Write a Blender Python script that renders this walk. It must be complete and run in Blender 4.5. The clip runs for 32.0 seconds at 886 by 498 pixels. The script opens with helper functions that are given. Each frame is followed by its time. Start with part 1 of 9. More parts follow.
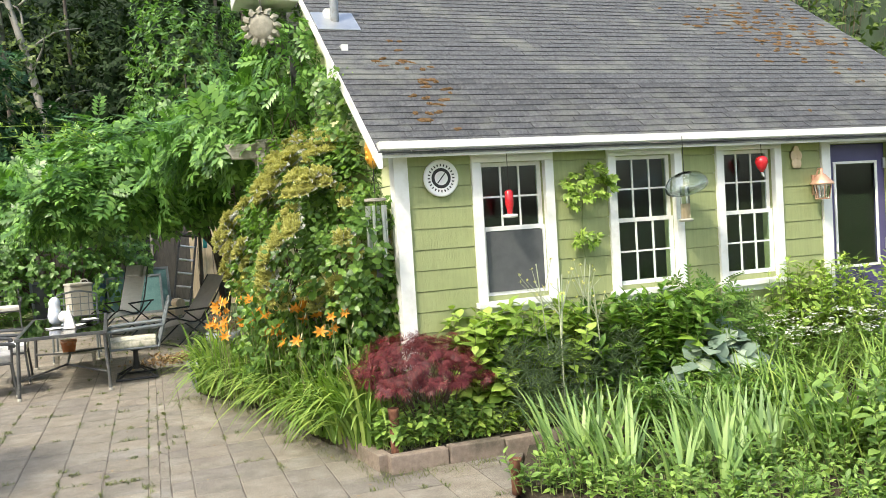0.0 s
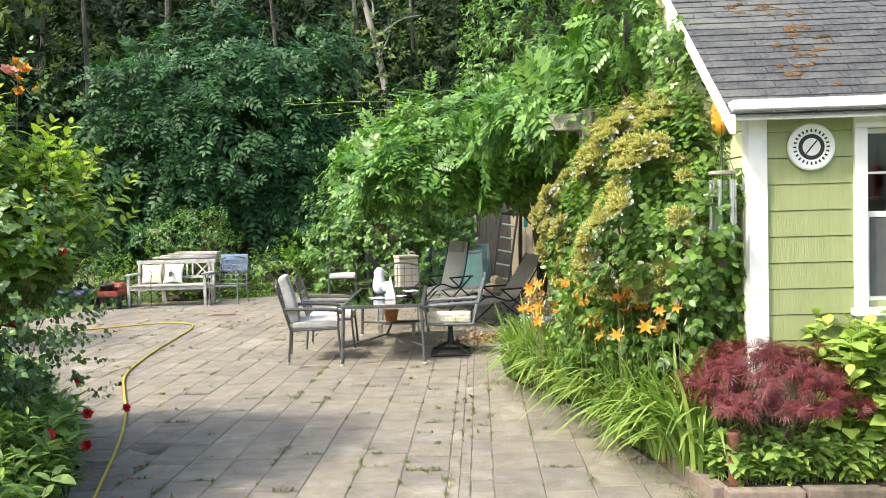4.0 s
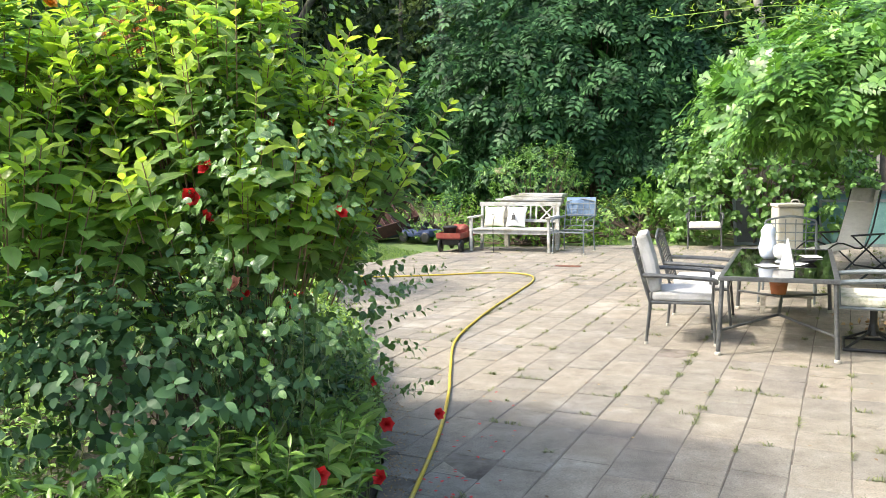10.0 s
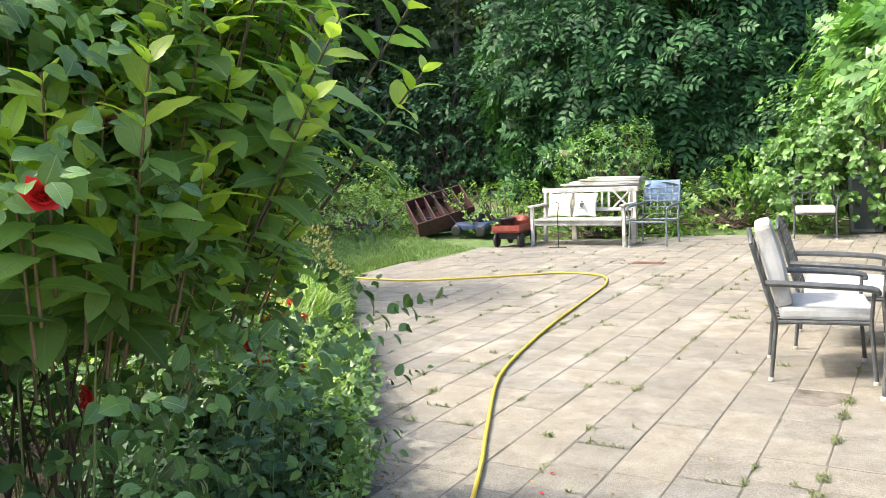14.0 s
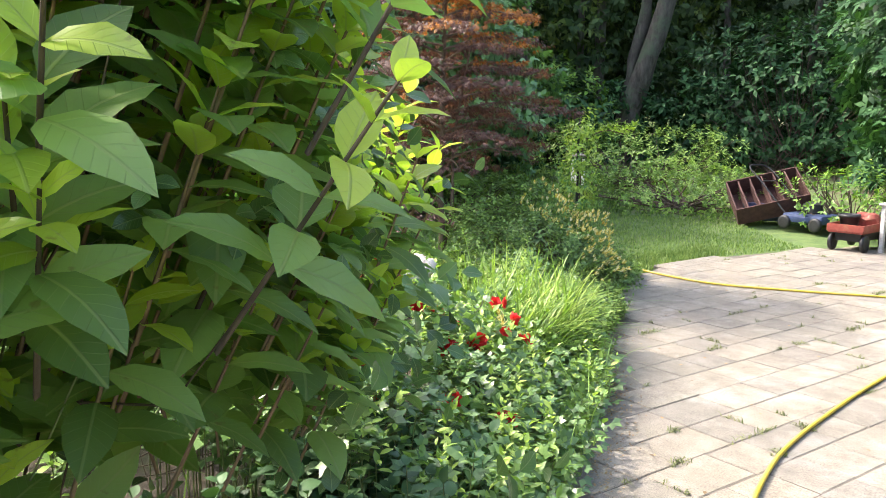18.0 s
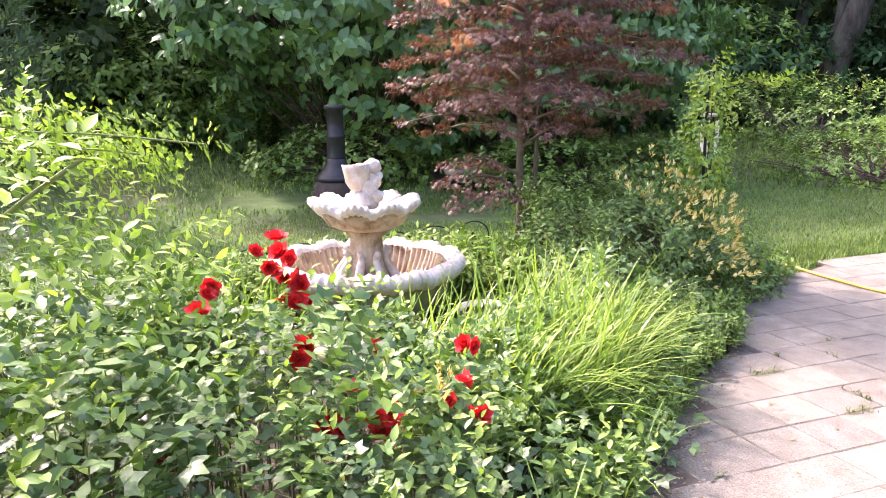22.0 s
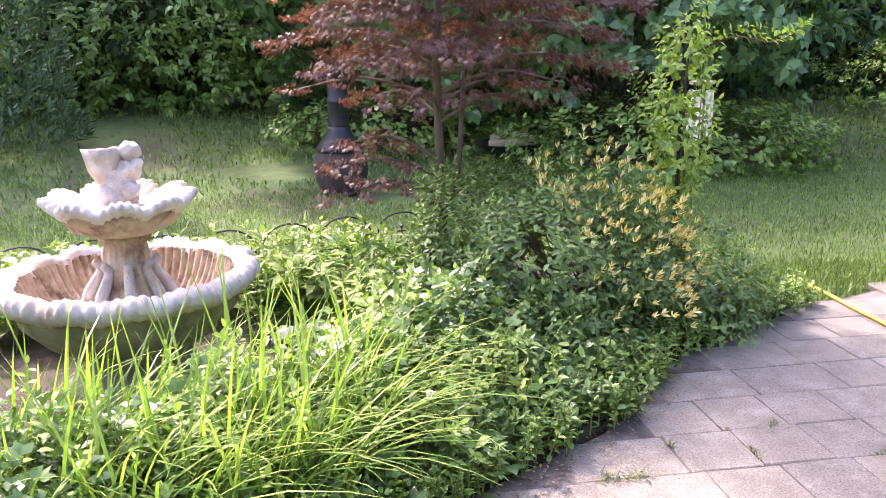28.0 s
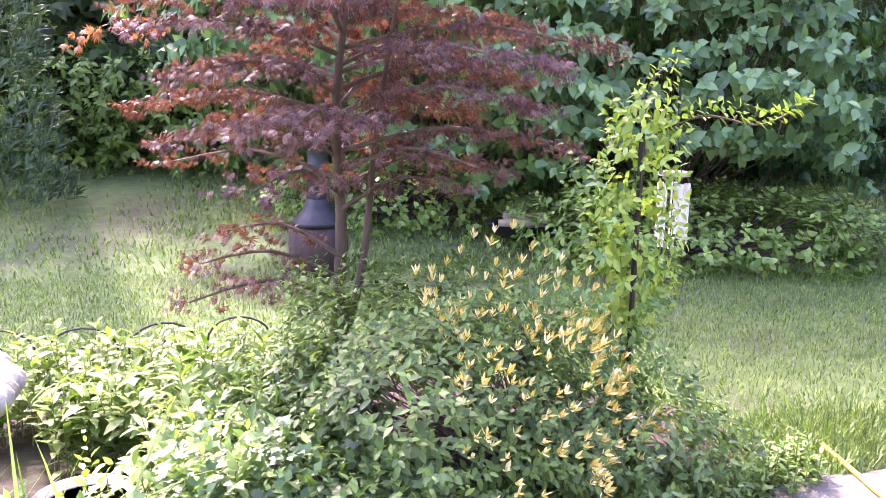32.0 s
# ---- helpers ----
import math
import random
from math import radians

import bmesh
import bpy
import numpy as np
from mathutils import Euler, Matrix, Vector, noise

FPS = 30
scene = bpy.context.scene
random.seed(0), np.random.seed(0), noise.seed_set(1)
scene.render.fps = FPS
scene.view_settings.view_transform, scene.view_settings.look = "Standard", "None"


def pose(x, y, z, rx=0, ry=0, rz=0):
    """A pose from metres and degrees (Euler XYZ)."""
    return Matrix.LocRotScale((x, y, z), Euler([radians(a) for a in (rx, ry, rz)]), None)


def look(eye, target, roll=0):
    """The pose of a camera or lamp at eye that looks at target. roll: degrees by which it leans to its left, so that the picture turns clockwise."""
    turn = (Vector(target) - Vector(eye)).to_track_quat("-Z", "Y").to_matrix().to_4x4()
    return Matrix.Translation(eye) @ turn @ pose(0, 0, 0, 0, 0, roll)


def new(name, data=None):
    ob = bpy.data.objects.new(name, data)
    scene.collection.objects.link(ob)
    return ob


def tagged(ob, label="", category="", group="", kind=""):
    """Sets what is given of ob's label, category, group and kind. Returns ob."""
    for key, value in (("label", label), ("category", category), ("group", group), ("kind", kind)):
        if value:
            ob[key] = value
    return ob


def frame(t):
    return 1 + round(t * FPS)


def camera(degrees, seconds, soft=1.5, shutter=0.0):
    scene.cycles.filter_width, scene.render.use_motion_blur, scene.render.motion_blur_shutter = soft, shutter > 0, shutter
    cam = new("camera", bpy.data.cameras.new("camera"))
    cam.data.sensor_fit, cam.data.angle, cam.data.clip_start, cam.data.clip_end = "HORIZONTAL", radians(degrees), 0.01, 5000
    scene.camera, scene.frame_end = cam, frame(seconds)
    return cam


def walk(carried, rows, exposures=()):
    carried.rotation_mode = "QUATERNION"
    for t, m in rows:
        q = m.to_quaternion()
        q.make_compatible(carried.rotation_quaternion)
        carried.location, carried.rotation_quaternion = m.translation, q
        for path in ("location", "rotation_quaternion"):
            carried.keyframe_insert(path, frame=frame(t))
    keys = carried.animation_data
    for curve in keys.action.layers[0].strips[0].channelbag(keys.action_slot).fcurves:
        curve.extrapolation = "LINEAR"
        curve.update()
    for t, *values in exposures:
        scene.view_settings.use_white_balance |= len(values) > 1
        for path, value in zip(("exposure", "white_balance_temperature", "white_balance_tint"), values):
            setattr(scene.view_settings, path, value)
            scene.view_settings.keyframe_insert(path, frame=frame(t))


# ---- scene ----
cam = camera(57.0, 32.0, 0.9)

# seconds, x, y, z, yaw to the left from +y, pitch up, roll
PATH = [
    (0.0, -2.948, -5.260, 1.668, -32.19, -2.36, -3.60),
    (0.5, -2.942, -5.145, 1.666, -30.72, -2.89, -3.38),
    (1.0, -2.819, -5.106, 1.654, -23.34, -1.84, -3.61),
    (1.5, -2.714, -4.995, 1.631, -20.33, -2.96, -2.51),
    (2.0, -2.681, -4.890, 1.617, -20.12, -3.44, -1.97),
    (2.5, -2.710, -4.761, 1.622, -20.12, -2.51, -2.03),
    (3.0, -2.720, -4.667, 1.625, -19.14, -3.40, -2.19),
    (3.5, -2.669, -4.575, 1.608, -13.21, -2.41, -3.12),
    (4.0, -2.671, -4.479, 1.612, -9.98, -2.45, -1.65),
    (4.5, -2.665, -4.356, 1.616, -6.07, -3.19, -1.46),
    (6.5, -2.622, -3.947, 1.699, 0.79, -7.17, 2.17),
    (7.0, -2.682, -3.713, 1.700, 0.80, -6.02, 0.72),
    (7.5, -2.688, -3.610, 1.695, 4.38, -6.46, -0.86),
    (8.0, -2.654, -3.445, 1.679, 10.27, -6.56, -1.07),
    (8.5, -2.658, -3.200, 1.651, 11.12, -7.31, -0.87),
    (9.0, -2.745, -2.865, 1.629, 11.16, -7.07, -0.98),
    (9.5, -2.850, -2.655, 1.626, 11.28, -6.97, -2.24),
    (10.0, -2.848, -2.617, 1.649, 13.94, -6.17, -1.46),
    (10.5, -2.837, -2.481, 1.651, 15.56, -6.02, 2.00),
    (11.0, -2.918, -2.139, 1.615, 17.47, -6.11, -0.47),
    (11.5, -3.019, -1.776, 1.592, 18.48, -6.26, -2.57),
    (12.0, -3.000, -1.594, 1.585, 20.51, -6.48, -2.60),
    (12.5, -2.968, -1.400, 1.558, 23.19, -6.73, 0.49),
    (13.0, -3.051, -1.070, 1.528, 22.37, -6.50, 0.20),
    (13.5, -3.153, -0.803, 1.511, 21.33, -6.31, -0.07),
    (14.0, -3.110, -0.629, 1.496, 18.98, -6.59, -3.10),
    (14.5, -2.998, -0.458, 1.481, 17.95, -6.09, -1.30),
    (16.5, -3.019, -0.025, 1.636, 25.90, -5.85, 1.35),
    (17.0, -2.989, 0.129, 1.632, 31.94, -7.53, 2.30),
    (17.5, -3.125, 0.391, 1.640, 38.42, -8.35, 1.15),
    (18.0, -3.201, 0.563, 1.643, 41.98, -8.93, 0.08),
    (18.5, -3.188, 0.784, 1.652, 47.88, -9.27, -0.46),
    (19.0, -3.174, 1.043, 1.632, 49.62, -9.88, 0.84),
    (19.5, -3.248, 1.303, 1.632, 49.44, -10.12, 0.26),
    (20.0, -3.365, 1.539, 1.623, 49.73, -9.74, 0.48),
    (20.5, -3.381, 1.715, 1.611, 50.85, -9.82, 0.17),
    (21.0, -3.364, 1.972, 1.596, 52.82, -9.78, 3.24),
    (21.5, -3.448, 2.173, 1.600, 55.19, -12.28, -0.05),
    (22.0, -3.637, 2.445, 1.593, 56.05, -11.82, -0.39),
    (22.5, -3.666, 2.584, 1.596, 58.71, -11.83, -0.44),
    (23.0, -3.569, 2.837, 1.583, 63.26, -10.77, 3.37),
    (23.5, -3.624, 3.050, 1.563, 63.45, -11.28, 0.50),
    (24.0, -3.714, 3.214, 1.539, 64.17, -11.48, 0.17),
    (24.5, -3.844, 3.429, 1.539, 63.80, -11.69, 3.20),
    (25.0, -3.806, 3.606, 1.543, 64.99, -12.49, 0.39),
    (25.5, -3.730, 3.865, 1.543, 65.19, -12.87, 0.86),
    (26.0, -3.705, 4.023, 1.549, 65.27, -12.72, 0.12),
    (26.5, -3.721, 4.238, 1.537, 65.38, -12.12, 0.18),
    (28.5, -4.034, 4.844, 1.575, 69.45, -15.06, -0.86),
    (29.0, -4.132, 5.039, 1.563, 69.63, -14.83, -0.53),
    (29.5, -4.080, 5.291, 1.569, 70.72, -12.50, 2.76),
    (30.0, -4.132, 5.469, 1.583, 71.00, -13.28, 2.33),
    (30.5, -4.278, 5.544, 1.597, 71.89, -11.52, 2.25),
    (31.0, -4.381, 5.603, 1.594, 74.16, -10.96, 1.12),
    (31.5, -4.513, 5.751, 1.578, 75.92, -10.55, -0.17),
    (32.0, -4.664, 5.923, 1.580, 74.39, -10.13, 1.11),
]

# seconds, stops, kelvin, tint
EXPOSURES = [(0.0, 1.26, 6500, 5), (4.0, 1.52, 6500, 6), (8.0, 1.78, 6400, 7), (13.0, 1.9, 6350, 6), (17.0, 2.14, 6400, 8), (20.0, 2.4, 6450, 21),
             (24.0, 2.57, 6450, 38), (28.0, 2.57, 6280, 36), (32.0, 3.26, 6080, 52)]


def carried_pose(x, y, z, yaw, pitch, roll):
    """The pose of the camera from its yaw, pitch and roll."""
    turn = pose(0, 0, 0, 0, 0, yaw) @ pose(0, 0, 0, 90 + pitch) @ pose(0, 0, 0, 0, 0, roll)
    return Matrix.Translation((x, y, z)) @ turn


walk(cam, [(t, carried_pose(*row)) for t, *row in PATH], EXPOSURES)

world = bpy.data.worlds.new("sky")
scene.world = world
world.use_nodes = True
nt = world.node_tree
sky = nt.nodes.new("ShaderNodeTexSky")
sky.sky_type, sky.sun_disc = "NISHITA", False
SUN_WAY = Vector((-0.93, -0.36, 1.12)).normalized()      # towards the sun
sky.sun_elevation = math.asin(SUN_WAY.z)
sky.sun_rotation = math.atan2(SUN_WAY.x, SUN_WAY.y)
sky.dust_density, sky.ozone_density = 4.0, 0.6      # a hazy summer sky
nt.links.new(sky.outputs[0], nt.nodes["Background"].inputs[0])
nt.nodes["Background"].inputs[1].default_value = 0.15
sun = bpy.data.lights.new("sun", "SUN")
sun.energy, sun.angle, sun.color = 1.55, radians(3), (1.0, 0.92, 0.80)
new("sun", sun).matrix_world = look(SUN_WAY * 50, (0, 0, 0))

# ---- materials ----


def node_set(name, rough=0.6, metal=0.0):
    m = bpy.data.materials.new(name)
    m.use_nodes = True
    tree = m.node_tree
    b = tree.nodes["Principled BSDF"]
    b.inputs["Roughness"].default_value, b.inputs["Metallic"].default_value = rough, metal
    return m, tree, b


def add(tree, kind, **sockets):
    n = tree.nodes.new("ShaderNode" + kind)
    for key, value in sockets.items():
        n.inputs[key.replace("_", " ")].default_value = value
    return n


def ramp(tree, source, stops):
    r = tree.nodes.new("ShaderNodeValToRGB")
    e = r.color_ramp.elements
    while len(e) < len(stops):
        e.new(0.5)
    for el, (p, c) in zip(e, stops):
        el.position, el.color = p, (*c, 1)
    tree.links.new(source, r.inputs[0])
    return r.outputs[0]


def mixed(tree, a, b, fac, blend="MIX"):
    n = tree.nodes.new("ShaderNodeMix")
    n.data_type, n.blend_type = "RGBA", blend
    for sock, v in ((n.inputs[0], fac), (n.inputs[6], a), (n.inputs[7], b)):
        if hasattr(v, "links"):
            tree.links.new(v, sock)
        else:
            sock.default_value = v if isinstance(v, float) else (*v, 1)
    return n.outputs[2]


def surface(name, colors, scale=8.0, rough=0.7, metal=0.0, bump=0.2, fine=60.0, stain=None, stain_scale=1.2, stretch=(1, 1, 1), vary=0.0):
    """A worn surface: a colour ramp over noise, fine relief, stains with their own shape, and a tone for each piece."""
    m, tree, b = node_set(name, rough, metal)
    co = tree.nodes.new("ShaderNodeTexCoord")
    mp = add(tree, "Mapping", Scale=stretch)
    tree.links.new(co.outputs["Object"], mp.inputs[0])
    n1 = add(tree, "TexNoise", Scale=scale, Detail=8.0, Roughness=0.65)
    tree.links.new(mp.outputs[0], n1.inputs["Vector"])
    steps = [(0.3 + 0.4 * i / max(1, len(colors) - 1), c) for i, c in enumerate(colors)]
    col = ramp(tree, n1.outputs[0], steps)
    if stain:
        geo = tree.nodes.new("ShaderNodeNewGeometry")
        n2 = add(tree, "TexNoise", Scale=stain_scale, Detail=5.0, Roughness=0.7)
        tree.links.new(geo.outputs["Position"], n2.inputs["Vector"])
        where = ramp(tree, n2.outputs[0], [(0.5, (0, 0, 0)), (0.66, (1, 1, 1))])
        col = mixed(tree, col, stain, where)
    if vary:
        info = tree.nodes.new("ShaderNodeObjectInfo")
        tone = ramp(tree, info.outputs["Random"], [(0, (1 - vary, 1 - vary, 1 - vary)), (1, (1 + vary * 0.3, 1 + vary * 0.25, 1 + vary * 0.2))])
        col = mixed(tree, col, tone, 1.0, "MULTIPLY")
    tree.links.new(col, b.inputs["Base Color"])
    n3 = add(tree, "TexNoise", Scale=fine, Detail=6.0, Roughness=0.7)
    tree.links.new(mp.outputs[0], n3.inputs["Vector"])
    bp = add(tree, "Bump", Strength=bump, Distance=0.01)
    tree.links.new(n3.outputs[0], bp.inputs["Height"])
    tree.links.new(bp.outputs[0], b.inputs["Normal"])
    rr = ramp(tree, n3.outputs[0], [(0.3, (rough * 0.8,) * 3), (0.7, (min(1, rough * 1.2),) * 3)])
    tree.links.new(rr, b.inputs["Roughness"])
    return m


def leaf(name, colors, rough=0.42, through_light=0.35, glow=(1.0, 1.15, 0.45), veins=False, gloss=0.5):
    """Foliage: a tone for each leaf, a patchy variation through the crown, and light that shines through."""
    m, tree, b = node_set(name, rough)
    b.inputs["Specular IOR Level"].default_value = gloss
    colors = [tuple(v * 0.6 for v in colors[0])] + list(colors[1:-1]) + [tuple(v * 1.12 for v in colors[-1])]
    geo = tree.nodes.new("ShaderNodeNewGeometry")
    n = add(tree, "TexNoise", Scale=1.7, Detail=3.0)
    tree.links.new(geo.outputs["Position"], n.inputs["Vector"])
    mm = add(tree, "Math")
    mm.operation = "MULTIPLY_ADD"
    tree.links.new(geo.outputs["Random Per Island"], mm.inputs[0])
    mm.inputs[1].default_value = 0.6
    sub = add(tree, "Math")
    sub.operation = "MULTIPLY"
    tree.links.new(n.outputs[0], sub.inputs[0])
    sub.inputs[1].default_value = 0.4
    tree.links.new(sub.outputs[0], mm.inputs[2])
    col = ramp(tree, mm.outputs[0], [(0.12 + 0.76 * i / max(1, len(colors) - 1), c) for i, c in enumerate(colors)])
    fine = add(tree, "TexNoise", Scale=90.0, Detail=3.0)
    tree.links.new(geo.outputs["Position"], fine.inputs["Vector"])
    bp = add(tree, "Bump", Strength=0.25, Distance=0.004)
    tree.links.new(fine.outputs[0], bp.inputs["Height"])
    if veins:
        at = tree.nodes.new("ShaderNodeAttribute")
        at.attribute_name = "blade"
        xyz = tree.nodes.new("ShaderNodeSeparateXYZ")
        tree.links.new(at.outputs["Vector"], xyz.inputs[0])

        def calc(op, a, c):
            k = tree.nodes.new("ShaderNodeMath")
            k.operation = op
            for sock, val in zip(k.inputs, (a, c)):
                if hasattr(val, "links"):
                    tree.links.new(val, sock)
                else:
                    sock.default_value = val
            return k.outputs[0]

        off = calc("ABSOLUTE", xyz.outputs[0], 0.0)
        rib = ramp(tree, off, [(0.008, (1, 1, 1)), (0.02, (0, 0, 0))])
        side = calc("SUBTRACT", xyz.outputs[1], calc("MULTIPLY", off, 0.9))
        saw = calc("FRACT", calc("MULTIPLY", side, 8.0), 0.0)
        lines = ramp(tree, saw, [(0.0, (0.5, 0.5, 0.5)), (0.10, (0, 0, 0))])
        net = mixed(tree, rib, lines, 1.0, "LIGHTEN")
        pale = mixed(tree, col, (0.42, 0.48, 0.22), 0.45)
        col = mixed(tree, col, pale, net)
        blot = add(tree, "TexNoise", Scale=38.0, Detail=4.0)
        tree.links.new(geo.outputs["Position"], blot.inputs["Vector"])
        spots = ramp(tree, blot.outputs[0], [(0.66, (0, 0, 0)), (0.74, (0.6, 0.6, 0.6))])
        col = mixed(tree, col, (0.22, 0.17, 0.07), spots)
        bp.inputs["Strength"].default_value = 0.5
        tree.links.new(net, bp.inputs["Height"])
    tree.links.new(col, b.inputs["Base Color"])
    tree.links.new(bp.outputs[0], b.inputs["Normal"])
    t = tree.nodes.new("ShaderNodeBsdfTranslucent")
    tree.links.new(mixed(tree, col, glow, 1.0, "MULTIPLY"), t.inputs[0])
    mix = tree.nodes.new("ShaderNodeMixShader")
    mix.inputs[0].default_value = through_light
    tree.links.new(b.outputs[0], mix.inputs[1])
    tree.links.new(t.outputs[0], mix.inputs[2])
    tree.links.new(mix.outputs[0], tree.nodes["Material Output"].inputs[0])
    return m


def glass(name, tint=(0.9, 0.95, 0.95), rough=0.02):
    m, tree, b = node_set(name, rough)
    b.inputs["Transmission Weight"].default_value = 1.0
    b.inputs["Base Color"].default_value = (*tint, 1)
    b.inputs["IOR"].default_value = 1.45
    return m


def paving(name, tone):
    """Worn concrete paving: broad stains, blotches, a salt-and-pepper aggregate and rough relief; tone names what sets pieces apart."""
    m, tree, b = node_set(name, 0.86)
    geo = tree.nodes.new("ShaderNodeNewGeometry")

    def layer(scale, detail, stops):
        n = add(tree, "TexNoise", Scale=scale, Detail=detail, Roughness=0.7)
        tree.links.new(geo.outputs["Position"], n.inputs["Vector"])
        return n.outputs[0], ramp(tree, n.outputs[0], stops)

    _, col = layer(5.5, 6.0, [(0.32, (0.210, 0.187, 0.152)), (0.5, (0.270, 0.243, 0.198)), (0.68, (0.338, 0.308, 0.256))])
    _, pale = layer(1.3, 7.0, [(0.54, (0, 0, 0)), (0.66, (0.65, 0.65, 0.65))])
    col = mixed(tree, col, (0.42, 0.395, 0.345), pale)
    _, dull = layer(0.75, 5.0, [(0.52, (0, 0, 0)), (0.68, (0.6, 0.6, 0.6))])
    col = mixed(tree, col, (0.19, 0.165, 0.15), dull)
    grain, speck = layer(120.0, 3.0, [(0.34, (0.55, 0.55, 0.55)), (0.47, (0.96, 0.96, 0.96)), (0.58, (1.04, 1.04, 1.04)), (0.70, (1.5, 1.5, 1.5))])
    col = mixed(tree, col, speck, 1.0, "MULTIPLY")
    info = tree.nodes.new("ShaderNodeObjectInfo") if tone == "Random" else geo
    each = ramp(tree, info.outputs[tone], [(0, (0.86, 0.86, 0.88)), (0.5, (1.0, 0.985, 0.97)), (1, (1.12, 1.08, 1.04))])
    col = mixed(tree, col, each, 1.0, "MULTIPLY")
    tree.links.new(col, b.inputs["Base Color"])
    bp = add(tree, "Bump", Strength=0.8, Distance=0.012)
    tree.links.new(grain, bp.inputs["Height"])
    tree.links.new(bp.outputs[0], b.inputs["Normal"])
    return m


PAVER = paving("paver", "Random")
PAVER_FAR = paving("paver_far", "Random Per Island")
SAND = surface("joint_sand", [(0.06, 0.05, 0.036), (0.12, 0.10, 0.078), (0.22, 0.19, 0.155)], 4, 0.95, bump=0.6, stain=(0.24, 0.205, 0.175), stain_scale=2.2)
SOIL = surface("soil", [(0.035, 0.026, 0.018), (0.075, 0.055, 0.035)], 9, 0.95, bump=0.9, fine=40, stain=(0.045, 0.06, 0.02), stain_scale=1.4)
LAWN = surface("lawn", [(0.065, 0.110, 0.030), (0.11, 0.17, 0.045), (0.17, 0.21, 0.07)], 5, 0.95, bump=0.9, fine=60, stain=(0.115, 0.09, 0.06), stain_scale=0.35)
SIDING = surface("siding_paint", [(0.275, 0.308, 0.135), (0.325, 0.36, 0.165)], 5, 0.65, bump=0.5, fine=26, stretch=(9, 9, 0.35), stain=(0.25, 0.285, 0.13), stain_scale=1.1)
# siding colour made paler for sun on the gable; end wall shares it
SIDING_SUNLIT = surface("siding_paint_sunlit", [(0.62, 0.66, 0.36), (0.68, 0.70, 0.42)], 5, 0.65, bump=0.35, fine=26, stretch=(9, 9, 0.35), stain=(0.52, 0.56, 0.33), stain_scale=1.1)
WHITE = surface("white_paint", [(0.74, 0.74, 0.72), (0.82, 0.82, 0.80)], 3, 0.5, bump=0.08, stain=(0.62, 0.62, 0.57), stain_scale=2.2)
SHINGLE = surface("shingle", [(0.042, 0.045, 0.05), (0.085, 0.088, 0.094), (0.14, 0.143, 0.146)], 30, 0.92, bump=0.6, fine=160, stain=(0.15, 0.155, 0.14), stain_scale=1.6, vary=0.3)
SHINGLE_FAR = surface("shingle_far", [(0.042, 0.045, 0.05), (0.085, 0.088, 0.094), (0.14, 0.143, 0.146)], 30, 0.92, bump=0.6, fine=160, stain=(0.15, 0.155, 0.14), stain_scale=1.6)
MOSS = surface("moss", [(0.09, 0.05, 0.02), (0.20, 0.11, 0.035)], 40, 1.0, bump=1.0, fine=90)
PURPLE = surface("purple_paint", [(0.065, 0.055, 0.145), (0.085, 0.073, 0.18)], 4, 0.45, bump=0.06)
# dark tone for the box that keeps the window openings dim
DARK_ROOM = surface("room_dark", [(0.12, 0.12, 0.12), (0.18, 0.18, 0.17)], 3, 0.9, bump=0.1)
GREY_WOOD = surface("weathered_wood", [(0.26, 0.24, 0.20), (0.38, 0.35, 0.30), (0.48, 0.45, 0.39)], 6, 0.85, bump=0.5, fine=30, stretch=(1, 1, 9), stain=(0.16, 0.16, 0.12), stain_scale=2.5)
BENCH_WOOD = surface("silvered_bench_wood", [(0.34, 0.333, 0.315), (0.46, 0.45, 0.43), (0.58, 0.57, 0.55)], 6, 0.8, bump=0.4, fine=35, stretch=(1, 8, 8), stain=(0.30, 0.29, 0.23), stain_scale=3)
TAN_WOOD = surface("tan_wood", [(0.42, 0.33, 0.21), (0.58, 0.47, 0.32)], 6, 0.8, bump=0.4, fine=30, stretch=(8, 8, 1))
BARK = surface("bark", [(0.035, 0.028, 0.022), (0.09, 0.074, 0.06), (0.15, 0.13, 0.105)], 10, 0.95, bump=1.0, fine=28, stretch=(1, 1, 0.25), stain=(0.10, 0.12, 0.07), stain_scale=2)
MAPLE_BARK = surface("maple_bark", [(0.07, 0.045, 0.03), (0.13, 0.09, 0.062), (0.19, 0.14, 0.10)], 12, 0.9, bump=0.8, fine=40, stretch=(1, 1, 0.3))
TWIG = surface("twig", [(0.06, 0.042, 0.03), (0.13, 0.09, 0.06)], 30, 0.8, bump=0.4)
PALE_STEM = surface("pale_stem", [(0.30, 0.34, 0.22), (0.44, 0.47, 0.33)], 30, 0.6, bump=0.2)
GREEN_STEM = surface("green_stem", [(0.13, 0.17, 0.05), (0.22, 0.25, 0.09)], 30, 0.6, bump=0.2)
METAL = surface("bronze_metal", [(0.06, 0.062, 0.064), (0.105, 0.108, 0.11)], 12, 0.5, metal=0.3, bump=0.12, stain=(0.16, 0.16, 0.155), stain_scale=6)
BLACK = surface("black_metal", [(0.018, 0.018, 0.02), (0.035, 0.035, 0.035)], 12, 0.5, metal=0.2, bump=0.15)
TEAL_METAL = surface("grey_green_metal", [(0.12, 0.14, 0.145), (0.20, 0.225, 0.235)], 12, 0.5, metal=0.2, bump=0.12)
CUSHION = surface("grey_cushion", [(0.42, 0.41, 0.40), (0.52, 0.51, 0.50)], 9, 0.95, bump=0.35, fine=220, stain=(0.33, 0.32, 0.29), stain_scale=3.0)
